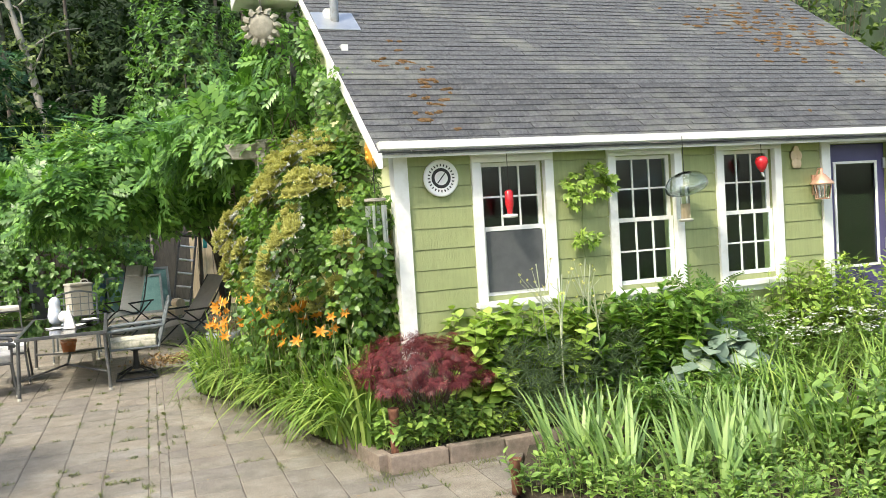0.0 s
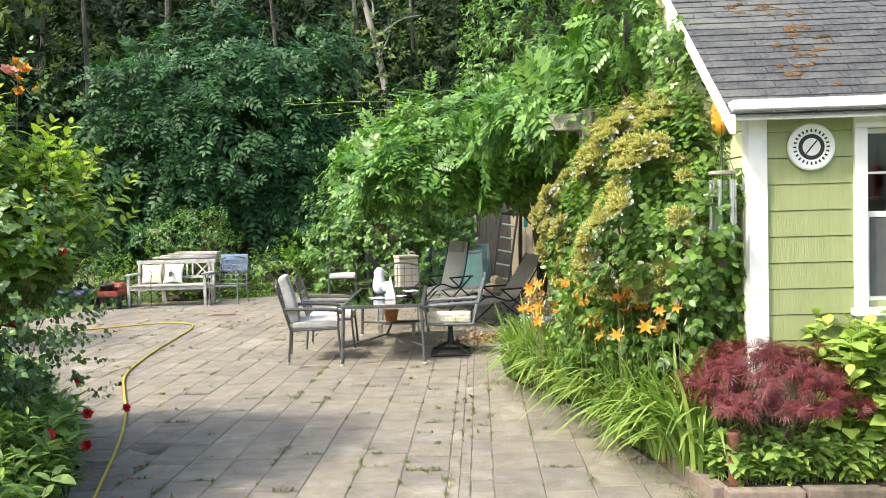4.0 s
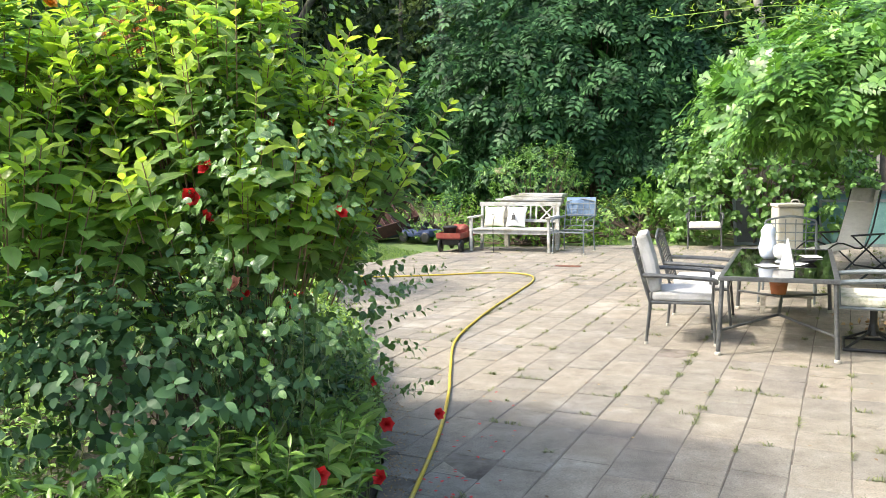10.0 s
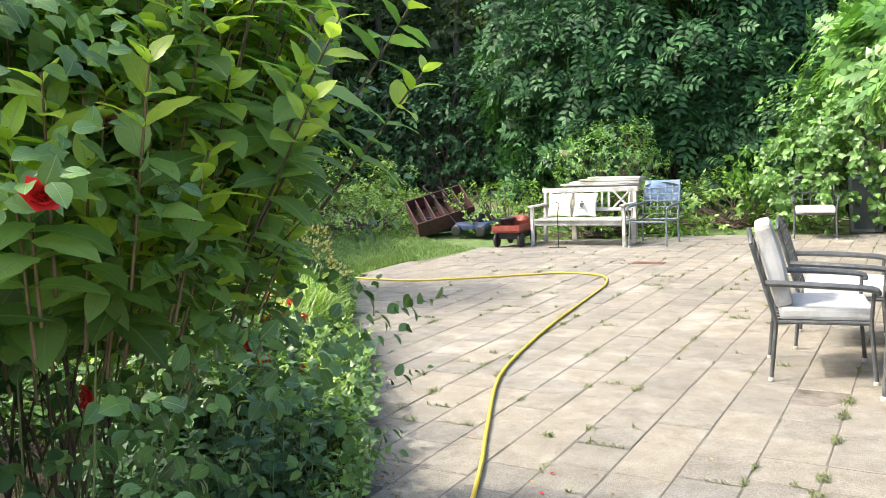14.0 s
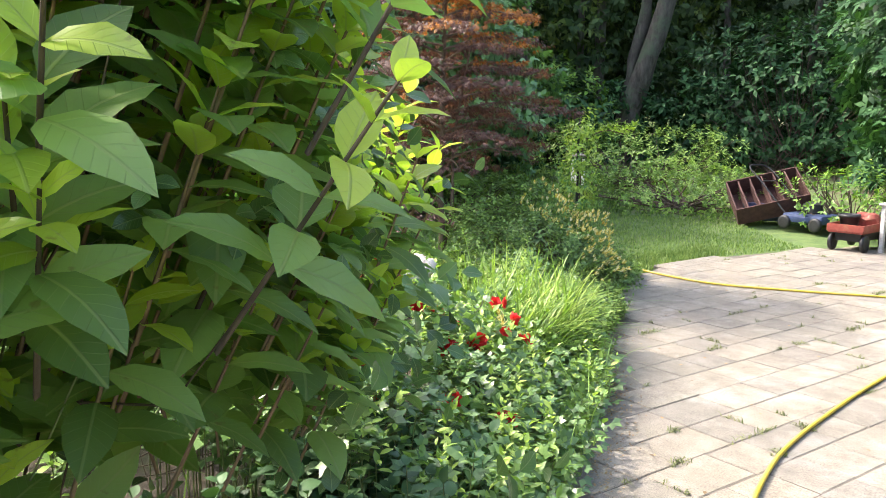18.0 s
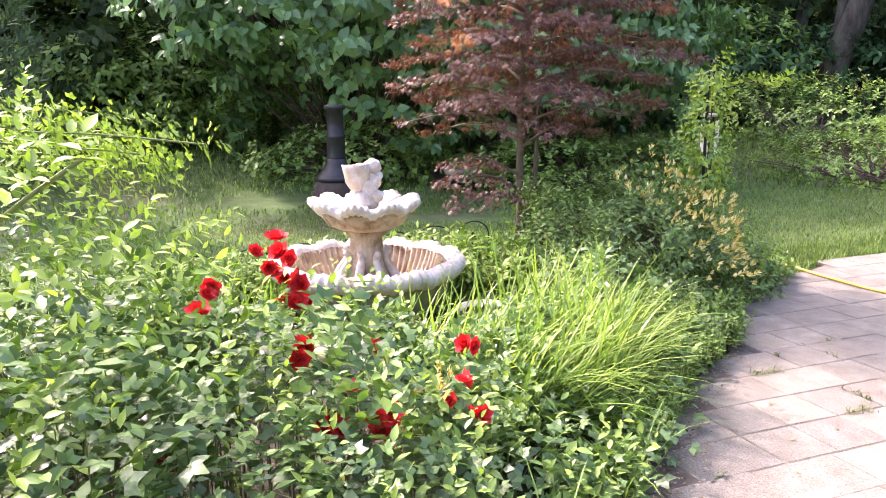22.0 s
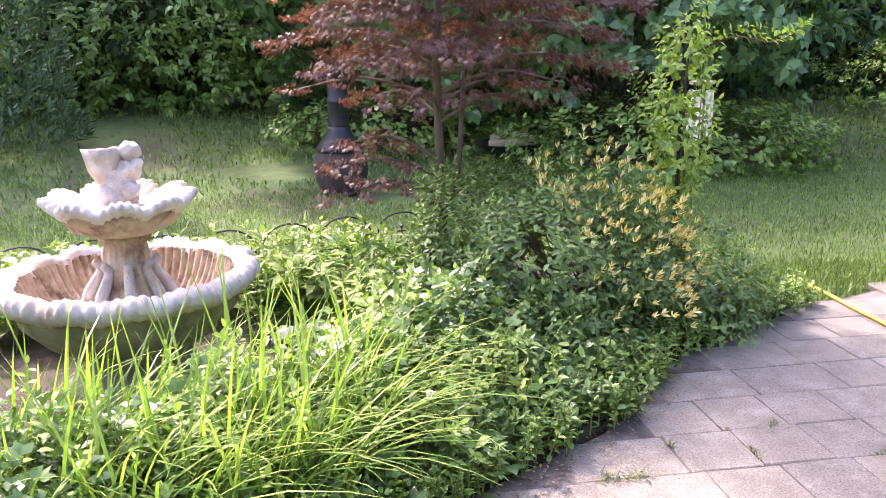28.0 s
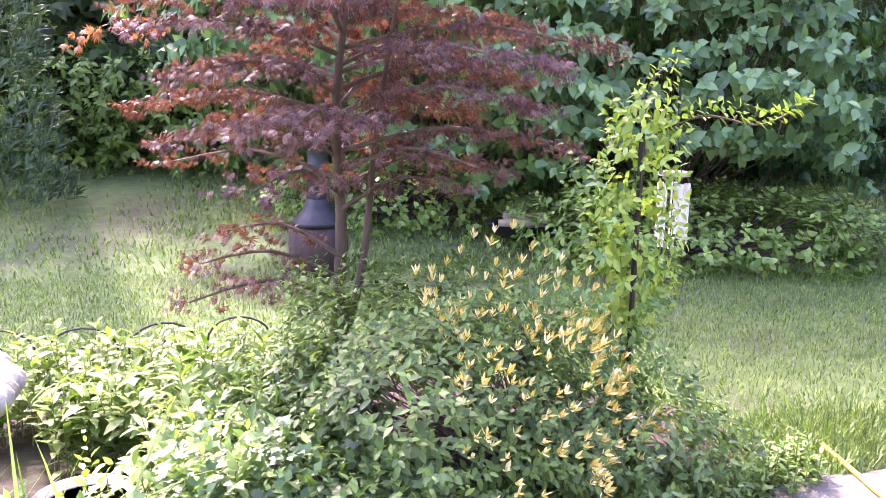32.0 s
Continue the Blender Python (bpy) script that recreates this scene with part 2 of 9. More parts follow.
CUSHION_PALE = surface("pale_cushion", [(0.62, 0.60, 0.55), (0.72, 0.70, 0.66)], 9, 0.95, bump=0.35, fine=220, stain=(0.48, 0.45, 0.36), stain_scale=4)
CUSHION_LEAFY = surface("leaf_print_cushion", [(0.22, 0.25, 0.15), (0.58, 0.55, 0.44), (0.70, 0.68, 0.60)], 14, 0.95, bump=0.3, fine=220)
SLING = surface("sling_mesh", [(0.56, 0.55, 0.53), (0.66, 0.65, 0.62)], 12, 0.8, bump=0.4, fine=260, stretch=(1, 1, 3))
TERRACOTTA = surface("terracotta", [(0.42, 0.15, 0.06), (0.55, 0.22, 0.10)], 8, 0.85, bump=0.2, stain=(0.5, 0.35, 0.27), stain_scale=6)
GREY_PLASTIC = surface("grey_plastic", [(0.20, 0.22, 0.24), (0.27, 0.29, 0.31)], 6, 0.6, bump=0.1, stain=(0.15, 0.15, 0.14), stain_scale=5)
BLUE_PLASTIC = surface("blue_plastic", [(0.05, 0.10, 0.17), (0.08, 0.14, 0.22)], 6, 0.5, bump=0.08)
NAVY = surface("navy_plastic", [(0.03, 0.045, 0.11), (0.05, 0.07, 0.16)], 6, 0.5, bump=0.08)
RED = surface("red_paint", [(0.20, 0.035, 0.025), (0.30, 0.06, 0.04)], 9, 0.6, bump=0.15, stain=(0.25, 0.09, 0.05), stain_scale=8)
FEEDER_RED = surface("feeder_red", [(0.42, 0.012, 0.02), (0.55, 0.025, 0.035)], 9, 0.25, bump=0.05)
RUST = surface("rust", [(0.07, 0.03, 0.02), (0.15, 0.06, 0.035), (0.24, 0.11, 0.06)], 16, 0.9, bump=0.6, fine=80)
COPPER = surface("copper", [(0.62, 0.36, 0.25), (0.75, 0.47, 0.34)], 9, 0.45, metal=0.5, bump=0.1)
HOSE = surface("yellow_hose", [(0.50, 0.36, 0.03), (0.64, 0.48, 0.05)], 9, 0.5, bump=0.1, stain=(0.45, 0.35, 0.10), stain_scale=7)
STONE = surface("cast_stone", [(0.44, 0.37, 0.31), (0.60, 0.54, 0.48), (0.72, 0.68, 0.63)], 11, 0.85, bump=0.55, fine=70, stain=(0.44, 0.34, 0.24), stain_scale=5)
STONE_TAN = surface("stained_stone", [(0.34, 0.24, 0.15), (0.50, 0.39, 0.27), (0.62, 0.52, 0.40)], 9, 0.85, bump=0.55, fine=70, stain=(0.20, 0.13, 0.08), stain_scale=6)
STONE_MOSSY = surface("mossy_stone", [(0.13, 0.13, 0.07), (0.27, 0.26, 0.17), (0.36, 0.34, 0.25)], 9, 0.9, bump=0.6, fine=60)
BLOCK = surface("edging_block", [(0.19, 0.148, 0.118), (0.32, 0.26, 0.21)], 22, 0.9, bump=0.6, fine=110, stain=(0.13, 0.11, 0.08), stain_scale=4, vary=0.2)
ROCK = surface("field_stone", [(0.25, 0.22, 0.18), (0.42, 0.38, 0.32)], 6, 0.9, bump=0.7, fine=30)
SILVER = surface("aluminium", [(0.55, 0.56, 0.57), (0.68, 0.69, 0.70)], 8, 0.35, metal=0.8, bump=0.05)
CREAM = surface("cream_fabric", [(0.72, 0.66, 0.50), (0.80, 0.75, 0.60)], 7, 0.95, bump=0.3, fine=240)
LINEN = surface("white_fabric", [(0.74, 0.73, 0.71), (0.82, 0.81, 0.79)], 7, 0.95, bump=0.3, fine=240)
YELLOW_GLAZE = surface("orange_glaze", [(0.72, 0.30, 0.03), (0.80, 0.42, 0.06)], 7, 0.35, bump=0.2)
BEIGE = surface("beige_plastic", [(0.40, 0.385, 0.335), (0.50, 0.48, 0.42)], 5, 0.6, bump=0.1, stain=(0.42, 0.38, 0.28), stain_scale=4)
SCREEN_GREY = surface("insect_screen", [(0.07, 0.073, 0.078), (0.10, 0.105, 0.11)], 6, 0.9, bump=0.1, fine=300)
INK = surface("black_ink", [(0.02, 0.02, 0.02), (0.03, 0.03, 0.03)], 10, 0.7, bump=0.02)
CLEAR = glass("clear_glass")
WINDOW_GLASS = glass("window_glass", (0.74, 0.90, 0.90))
SMOKED = glass("smoked_glass", (0.12, 0.12, 0.11), 0.03)
PANEL_GREEN = surface("green_glazed_panel", [(0.10, 0.20, 0.20), (0.17, 0.29, 0.28)], 3, 0.25, bump=0.03)

L_HYDRANGEA = leaf("hydrangea_leaf", [(0.079, 0.176, 0.028), (0.140, 0.270, 0.043), (0.267, 0.392, 0.064)])
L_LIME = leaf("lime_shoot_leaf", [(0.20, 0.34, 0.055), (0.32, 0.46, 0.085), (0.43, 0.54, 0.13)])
L_ROSE = leaf("rose_leaf", [(0.075, 0.150, 0.050), (0.125, 0.225, 0.072), (0.20, 0.31, 0.10)], 0.32, 0.22)
# leaf colour darkened to stand in for shade under and inside the hydrangea
L_SHADE = leaf("shade_toned_leaf", [(0.04, 0.085, 0.04), (0.065, 0.135, 0.055), (0.105, 0.19, 0.075)], 0.5, 0.2, gloss=0.25)
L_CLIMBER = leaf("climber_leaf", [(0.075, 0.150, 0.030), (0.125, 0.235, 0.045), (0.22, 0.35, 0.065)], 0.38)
L_WISTERIA = leaf("wisteria_leaf", [(0.06, 0.15, 0.032), (0.13, 0.275, 0.06), (0.26, 0.44, 0.105)], 0.36, 0.3, gloss=0.45)
L_DARK = leaf("dark_shrub_leaf", [(0.016, 0.050, 0.020), (0.040, 0.105, 0.040), (0.095, 0.20, 0.074)], 0.5, 0.2, gloss=0.2)
L_BIG = leaf("broad_leaf", [(0.085, 0.18, 0.07), (0.145, 0.275, 0.105), (0.240, 0.400, 0.16)], 0.32, 0.3)
L_KNOT = leaf("knotweed_leaf", [(0.075, 0.17, 0.045), (0.14, 0.27, 0.065), (0.235, 0.39, 0.10)], 0.4, 0.35)
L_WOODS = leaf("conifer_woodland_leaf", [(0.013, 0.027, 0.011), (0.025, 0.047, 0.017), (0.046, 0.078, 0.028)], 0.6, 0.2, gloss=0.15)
# lighter version of the woodland leaf, for the crowns behind the lawn
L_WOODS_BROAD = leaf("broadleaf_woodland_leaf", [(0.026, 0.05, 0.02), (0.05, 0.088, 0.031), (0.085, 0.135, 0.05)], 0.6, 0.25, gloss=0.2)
# woodland leaf again, coloured brighter to stand in for sun on the crowns
L_WOODS_LIT = leaf("sun_toned_woodland_leaf", [(0.058, 0.100, 0.026), (0.116, 0.180, 0.042), (0.209, 0.270, 0.063)], 0.5, 0.35)
L_CONIFER = leaf("conifer_spray", [(0.05, 0.10, 0.05), (0.085, 0.15, 0.072), (0.13, 0.20, 0.095)], 0.6, 0.15)
L_MAPLE = leaf("purple_maple_leaf", [(0.07, 0.037, 0.036), (0.125, 0.068, 0.056), (0.23, 0.145, 0.11)], 0.5, 0.36, (1.15, 0.8, 0.5), gloss=0.35)
L_MAPLE_RED = leaf("red_maple_leaf", [(0.24, 0.082, 0.036), (0.37, 0.155, 0.05), (0.45, 0.275, 0.085)], 0.6, 0.5, (1.2, 0.92, 0.42))
L_LACE = leaf("laceleaf", [(0.085, 0.018, 0.022), (0.16, 0.032, 0.038), (0.27, 0.07, 0.065)], 0.45, 0.3, (1.4, 0.6, 0.5))
L_LILY = leaf("daylily_blade", [(0.13, 0.25, 0.055), (0.25, 0.39, 0.085), (0.43, 0.52, 0.14)], 0.36, 0.42)
L_IRIS = leaf("iris_blade", [(0.12, 0.22, 0.075), (0.20, 0.33, 0.11), (0.34, 0.46, 0.16)], 0.4, 0.35)
L_GRASS = leaf("grass_blade", [(0.10, 0.180, 0.040), (0.170, 0.280, 0.062), (0.29, 0.38, 0.105)], 0.55, 0.3)
L_WEED = leaf("joint_weed", [(0.09, 0.12, 0.042), (0.16, 0.19, 0.07), (0.27, 0.26, 0.12)], 0.6, 0.25)
L_COVER = leaf("ground_cover_leaf", [(0.115, 0.215, 0.048), (0.20, 0.33, 0.075), (0.34, 0.47, 0.115)], 0.4, 0.3)
L_HOSTA = leaf("hosta_leaf", [(0.160, 0.253, 0.193), (0.267, 0.356, 0.278), (0.400, 0.460, 0.338)], 0.45, 0.2)
L_FEATHER = leaf("feathery_leaf", [(0.13, 0.20, 0.105), (0.22, 0.30, 0.16)], 0.55, 0.2)
L_HONEY = leaf("honeysuckle_leaf", [(0.075, 0.145, 0.04), (0.14, 0.24, 0.06), (0.26, 0.39, 0.10)], 0.45, 0.3)
F_RED = leaf("red_petal", [(0.62, 0.014, 0.018), (0.78, 0.045, 0.045)], 0.6, 0.3, (1.2, 0.6, 0.6))
F_ORANGE = leaf("orange_petal", [(0.75, 0.24, 0.015), (0.85, 0.40, 0.04)], 0.5, 0.3, (1.1, 0.9, 0.5))
F_PINK = leaf("pink_petal", [(0.72, 0.28, 0.26), (0.80, 0.45, 0.36)], 0.5, 0.3, (1.1, 0.9, 0.8))
F_YELLOW = leaf("yellow_petal", [(0.78, 0.53, 0.05), (0.82, 0.73, 0.22), (0.85, 0.84, 0.70)], 0.5, 0.3, (1.1, 1.0, 0.6))
F_CREAM = leaf("cream_floret", [(0.52, 0.52, 0.14), (0.64, 0.63, 0.22), (0.74, 0.72, 0.38)], 0.6, 0.3, (1, 1, 0.6))
F_WHITE = leaf("white_petal", [(0.74, 0.74, 0.66), (0.82, 0.82, 0.78)], 0.6, 0.25, (1, 1, 0.9))
DRY = leaf("dry_leaf", [(0.16, 0.10, 0.05), (0.30, 0.20, 0.10), (0.42, 0.31, 0.17)], 0.8, 0.15, (1, 0.8, 0.5))

L_HYDRANGEA_V = leaf("veined_hydrangea_leaf", [(0.15, 0.26, 0.075), (0.25, 0.39, 0.12), (0.38, 0.52, 0.18)], 0.42, 0.62, (1.0, 1.15, 0.6), gloss=0.7, veins=True)
L_LIME_V = leaf("veined_lime_leaf", [(0.34, 0.47, 0.06), (0.47, 0.59, 0.09), (0.58, 0.67, 0.15)], 0.33, 0.58, veins=True)
L_ROSE_V = leaf("veined_rose_leaf", [(0.075, 0.150, 0.050), (0.125, 0.225, 0.072), (0.20, 0.31, 0.10)], 0.28, 0.25, veins=True)
L_PALE = leaf("pale_leaf", [(0.16, 0.25, 0.065), (0.25, 0.36, 0.10), (0.37, 0.47, 0.15)], 0.5, 0.35, gloss=0.3)

# ---- builders ----


def thing(name, m, label, category, group="", kind=""):
    ob = new(name)
    ob.empty_display_size = 0.1
    ob.matrix_basis = m
    return tagged(ob, label, category, group, kind)


def part(name, bm, material, parent, label="", smooth=False):
    """Links a bmesh as one mesh object under a thing or under a part."""
    me = bpy.data.meshes.new(name)
    bm.to_mesh(me)
    bm.free()
    me.materials.append(material)
    if smooth:
        me.polygons.foreach_set("use_smooth", [True] * len(me.polygons))
    ob = new(name, me)
    ob.parent = parent
    return tagged(ob, label)


def shared(name, me, parent, m, label=""):
    """One more object on a mesh that alike pieces share."""
    ob = new(name, me)
    ob.parent = parent
    ob.matrix_basis = m
    return tagged(ob, label)


def np_mesh(name, verts, faces, material, smooth=False):
    me = bpy.data.meshes.new(name)
    verts, faces = np.asarray(verts, np.float32), np.asarray(faces, np.int32)
    me.vertices.add(len(verts))
    me.vertices.foreach_set("co", verts.ravel())
    me.loops.add(faces.size)
    me.loops.foreach_set("vertex_index", faces.ravel())
    me.polygons.add(len(faces))
    me.polygons.foreach_set("loop_start", np.arange(0, faces.size, faces.shape[1], dtype=np.int32))
    if smooth:
        me.polygons.foreach_set("use_smooth", [True] * len(faces))
    me.update(calc_edges=True)
    me.materials.append(material)
    return me


def np_part(name, vf, material, parent, label="", kind="", smooth=False):
    ob = new(name, np_mesh(name, *vf, material, smooth))
    if parent is not None:
        ob.parent = parent
    return tagged(ob, label, kind=kind)


def join(*many):
    """Several pairs of verts and faces as one."""
    vs, fs, n = [], [], 0
    for v, f in many:
        vs.append(v)
        fs.append(np.asarray(f) + n)
        n += len(v)
    return np.concatenate(vs), np.concatenate(fs)


def box(bm, lo, hi, bevel=0.0, m=None):
    r = bmesh.ops.create_cube(bm, size=1)
    for v in r["verts"]:
        v.co = Vector([(lo[i] + hi[i]) / 2 + v.co[i] * (hi[i] - lo[i]) for i in range(3)])
    if bevel:
        edges = list({e for v in r["verts"] for e in v.link_edges})
        out = bmesh.ops.bevel(bm, geom=edges, offset=bevel, segments=2, affect="EDGES", profile=0.6)
        verts = list({v for f in out["faces"] for v in f.verts} | {v for v in r["verts"] if v.is_valid})
    else:
        verts = r["verts"]
    if m is not None:
        seen = set()
        stack = [v for v in verts if v.is_valid]
        while stack:
            v = stack.pop()
            if v in seen:
                continue
            seen.add(v)
            stack += [e.other_vert(v) for e in v.link_edges]
        for v in seen:
            v.co = m @ v.co
    return bm


def boxed(lo, hi, bevel=0.0):
    return box(bmesh.new(), lo, hi, bevel)


def pipe(bm, pts, r, sides=8, cap=True):
    """A round bar along points; r is a radius or one for each point."""
    pts = [Vector(p) for p in pts]
    rs = r if isinstance(r, (list, tuple)) else [r] * len(pts)
    rings, side = [], None
    for i, p in enumerate(pts):
        way = (pts[min(i + 1, len(pts) - 1)] - pts[max(i - 1, 0)]).normalized()
        side = way.orthogonal() if side is None else side - way * side.dot(way)
        side.normalize()
        other = way.cross(side)
        rings.append([bm.verts.new(p + rs[i] * (side * math.cos(2 * math.pi * k / sides) + other * math.sin(2 * math.pi * k / sides))) for k in range(sides)])
    for a, b in zip(rings, rings[1:]):
        for k in range(sides):
            bm.faces.new((a[k], a[(k + 1) % sides], b[(k + 1) % sides], b[k]))
    if cap:
        bm.faces.new(rings[0][::-1])
        bm.faces.new(rings[-1])
    return bm


def lathe(bm, profile, n=32, wave=None, cap=True):
    """Turns (radius, height) rows round z; wave(angle, row) scales the radius and lifts the height."""
    rings = []
    for j, (r, z) in enumerate(profile):
        ring = []
        for k in range(n):
            a = 2 * math.pi * k / n
            s, dz = wave(a, j) if wave else (1.0, 0.0)
            ring.append(bm.verts.new((r * s * math.cos(a), r * s * math.sin(a), z + dz)))
        rings.append(ring)
    for a, b in zip(rings, rings[1:]):
        for k in range(n):
            bm.faces.new((a[k], a[(k + 1) % n], b[(k + 1) % n], b[k]))
    for ring, flip in ((rings[0], True), (rings[-1], False)) if cap else ():
        bm.faces.new(ring[::-1] if flip else ring)
    return bm


def smooth_line(pts, steps=6):
    """A curve through points."""
    pts = [Vector(p) for p in pts]
    out = []
    for i in range(len(pts) - 1):
        a, b, c, d = pts[max(i - 1, 0)], pts[i], pts[i + 1], pts[min(i + 2, len(pts) - 1)]
        for k in range(steps):
            t = k / steps
            out.append(0.5 * ((2 * b) + (c - a) * t + (2 * a - 5 * b + 4 * c - d) * t * t + (3 * b - a - 3 * c + d) * t ** 3))
    return out + [pts[-1]]


# ---- foliage ----
def shape_leaf(width, fold=0.06, droop=0.15):
    """A pointed leaf along +y with a creased midrib."""
    w = width / 2
    v = [(0, 0, 0), (-w * 0.8, 0.28, fold), (0, 0.3, 0), (w * 0.8, 0.28, fold), (-w * 0.85, 0.6, fold - droop * 0.35), (0, 0.62, -droop * 0.4), (w * 0.85, 0.6, fold - droop * 0.35), (0, 1, -droop)]
    f = [(0, 2, 1), (0, 3, 2), (1, 2, 5), (1, 5, 4), (2, 3, 6), (2, 6, 5), (4, 5, 7), (5, 6, 7)]
    return np.array(v, float), np.array(f)


def shape_fine(width, fold=0.08, droop=0.18, rows=6):
    """A smooth-edged leaf along +y: a rounded outline, a creased midrib and a curled tip."""
    v, f = [(0, 0, 0)], []
    for j in range(1, rows):
        s = j / rows
        w = width / 2 * (math.sin(math.pi * s ** 0.85) ** 0.8)
        z = 0.05 * math.sin(math.pi * s) - droop * s * s
        rip = 0.012 * (1 if j % 2 else -1)
        v += [(-w, s, z + fold * w * 2 + rip), (0, s, z), (w, s, z + fold * w * 2 + rip)]
    v.append((0, 1, -droop))
    for j in range(rows - 2):
        a = 1 + 3 * j
        for k in (0, 1):
            f += [(a + k, a + k + 1, a + k + 4), (a + k, a + k + 4, a + k + 3)]
    e = 1 + 3 * (rows - 2)
    f += [(0, 2, 1), (0, 3, 2), (e, e + 1, e + 3), (e + 1, e + 2, e + 3)]
    return np.array(v, float), np.array(f)


def shape_diamond(width, droop=0.1):
    w = width / 2
    return np.array([(0, 0, 0), (-w, 0.45, 0.04), (w, 0.45, 0.04), (0, 1, -droop)], float), np.array([(0, 2, 1), (1, 2, 3)])


def shape_pinnate(pairs=5, width=0.12, length=0.34):
    """A feathered leaf: leaflets in pairs along a rib, and one at its tip."""
    vs, fs = [], []
    d, f = shape_diamond(width / length, 0.12)
    for j in range(pairs * 2 + 1):
        s = 0.18 + 0.72 * (j // 2) / max(1, pairs - 1) if j < pairs * 2 else 0.92
        a = 0.0 if j == pairs * 2 else (1 if j % 2 else -1) * 1.05
        size = length * (1 - 0.35 * abs(s - 0.5))
        x, y = d[:, 0] * size, d[:, 1] * size
        v = np.stack([x * math.cos(a) + y * math.sin(a), -x * math.sin(a) + y * math.cos(a) + s, d[:, 2] * size - 0.25 * s * s], 1)
        fs.append(f + 4 * j)
        vs.append(v)
    n = 4 * (pairs * 2 + 1)
    vs.append(np.array([(-0.012, 0, 0), (0.012, 0, 0), (0, 0.95, -0.23)]))
    fs.append(np.array([(n, n + 1, n + 2)]))
    return np.concatenate(vs), np.concatenate(fs)


def shape_palm(lobes=7, width=0.16, spread=2.3):
    """A hand-shaped leaf of thin pointed lobes."""
    vs, fs = [], []
    d, f = shape_diamond(width, 0.15)
    for j in range(lobes):
        u = j / (lobes - 1) * 2 - 1
        a, size = u * spread / 2, 1 - 0.45 * abs(u) ** 1.5
        x, y = d[:, 0] * 1.0, d[:, 1] * size
        vs.append(np.stack([x * math.cos(a) + y * math.sin(a), -x * math.sin(a) + y * math.cos(a), d[:, 2] * size], 1))
        fs.append(f + 4 * j)
    return np.concatenate(vs), np.concatenate(fs)


OVATE, LANCE, ROUND, BROAD = shape_leaf(0.5), shape_leaf(0.3), shape_leaf(0.75, 0.05, 0.1), shape_leaf(0.85, 0.05, 0.3)
DIAMOND, PINNATE, LACE = shape_diamond(0.5), shape_pinnate(), shape_palm(7, 0.085, 2.6)
PALM = shape_palm(7, 0.13, 2.4)
WISTERIA = shape_pinnate(5, 0.19, 0.43)
HEART = shape_leaf(0.72, 0.07, 0.25)
SUMAC, DROOPING = shape_pinnate(4, 0.22, 0.48), shape_leaf(0.72, 0.08, 0.34)
FINE, FINE_ROUND, FINE_LANCE = shape_fine(0.5, 0.07, 0.16), shape_fine(0.68, 0.1, 0.12, 5), shape_fine(0.3, 0.1, 0.2)


def unit(a):
    return a / np.maximum(np.linalg.norm(a, axis=-1, keepdims=True), 1e-9)


def place(shape, origin, along, up, size):
    """Copies of a leaf shape: at origin, pointing along, its face towards up."""
    v, f = shape
    y = unit(along)
    z = unit(up - (up * y).sum(-1, keepdims=True) * y)
    x = np.cross(y, z)
    size = np.broadcast_to(np.asarray(size, float), (len(origin),))[:, None, None]
    out = origin[:, None] + size * (v[None, :, :1] * x[:, None] + v[None, :, 1:2] * y[:, None] + v[None, :, 2:] * z[:, None])
    return out.reshape(-1, 3), (f[None] + (np.arange(len(origin)) * len(v))[:, None, None]).reshape(-1, 3)


def shoots(shape, points, ways, n, step, spread, size, seed, droop=0.15):
    """Leafy shoots: n leaves spiral round each, wide at its foot and closing to its tip."""
    rng = np.random.default_rng(seed)
    points, ways = np.asarray(points, float), unit(np.asarray(ways, float))
    k = len(points)
    side = unit(np.cross(ways, rng.normal(size=(k, 3))))
    other = np.cross(ways, side)
    o, a, u, s = [], [], [], []
    start = rng.uniform(0, 6.28, k)
    for j in range(n):
        ang = (start + j * 2.4 + rng.normal(0, 0.25, k))[:, None]
        open_ = (spread * (1 - 0.45 * j / max(1, n - 1)) + rng.normal(0, 0.15, k))[:, None]
        out = np.cos(open_) * ways + np.sin(open_) * (np.cos(ang) * side + np.sin(ang) * other)
        out[:, 2] -= droop * rng.uniform(0.3, 1.6, k)
        o.append(points + ways * step * j)
        a.append(out)
        u.append(ways + rng.normal(0, 0.25, (k, 3)) + [0, 0, 0.4])
        s.append(size * (1 - 0.4 * j / n) * rng.uniform(0.65, 1.2, k))
    return place(shape, np.concatenate(o), np.concatenate(a), np.concatenate(u), np.concatenate(s))


def twigs(a, b, ra, rb):
    """Thin tapered three-sided stems from points a to points b."""
    a, b = np.asarray(a, float), np.asarray(b, float)
    way = unit(b - a)
    side = unit(np.cross(way, np.array([0.31, 0.52, 0.79])))
    other = np.cross(way, side)
    rows = []
    for p, r in ((a, ra), (b, rb)):
        for k in range(3):
            ang = 2 * math.pi * k / 3
            rows.append(p + r * (math.cos(ang) * side + math.sin(ang) * other))
    v = np.stack(rows, 1).reshape(-1, 3)
    f = np.array([(0, 1, 4), (0, 4, 3), (1, 2, 5), (1, 5, 4), (2, 0, 3), (2, 3, 5)])
    return v, (f[None] + (np.arange(len(a)) * 6)[:, None, None]).reshape(-1, 3)


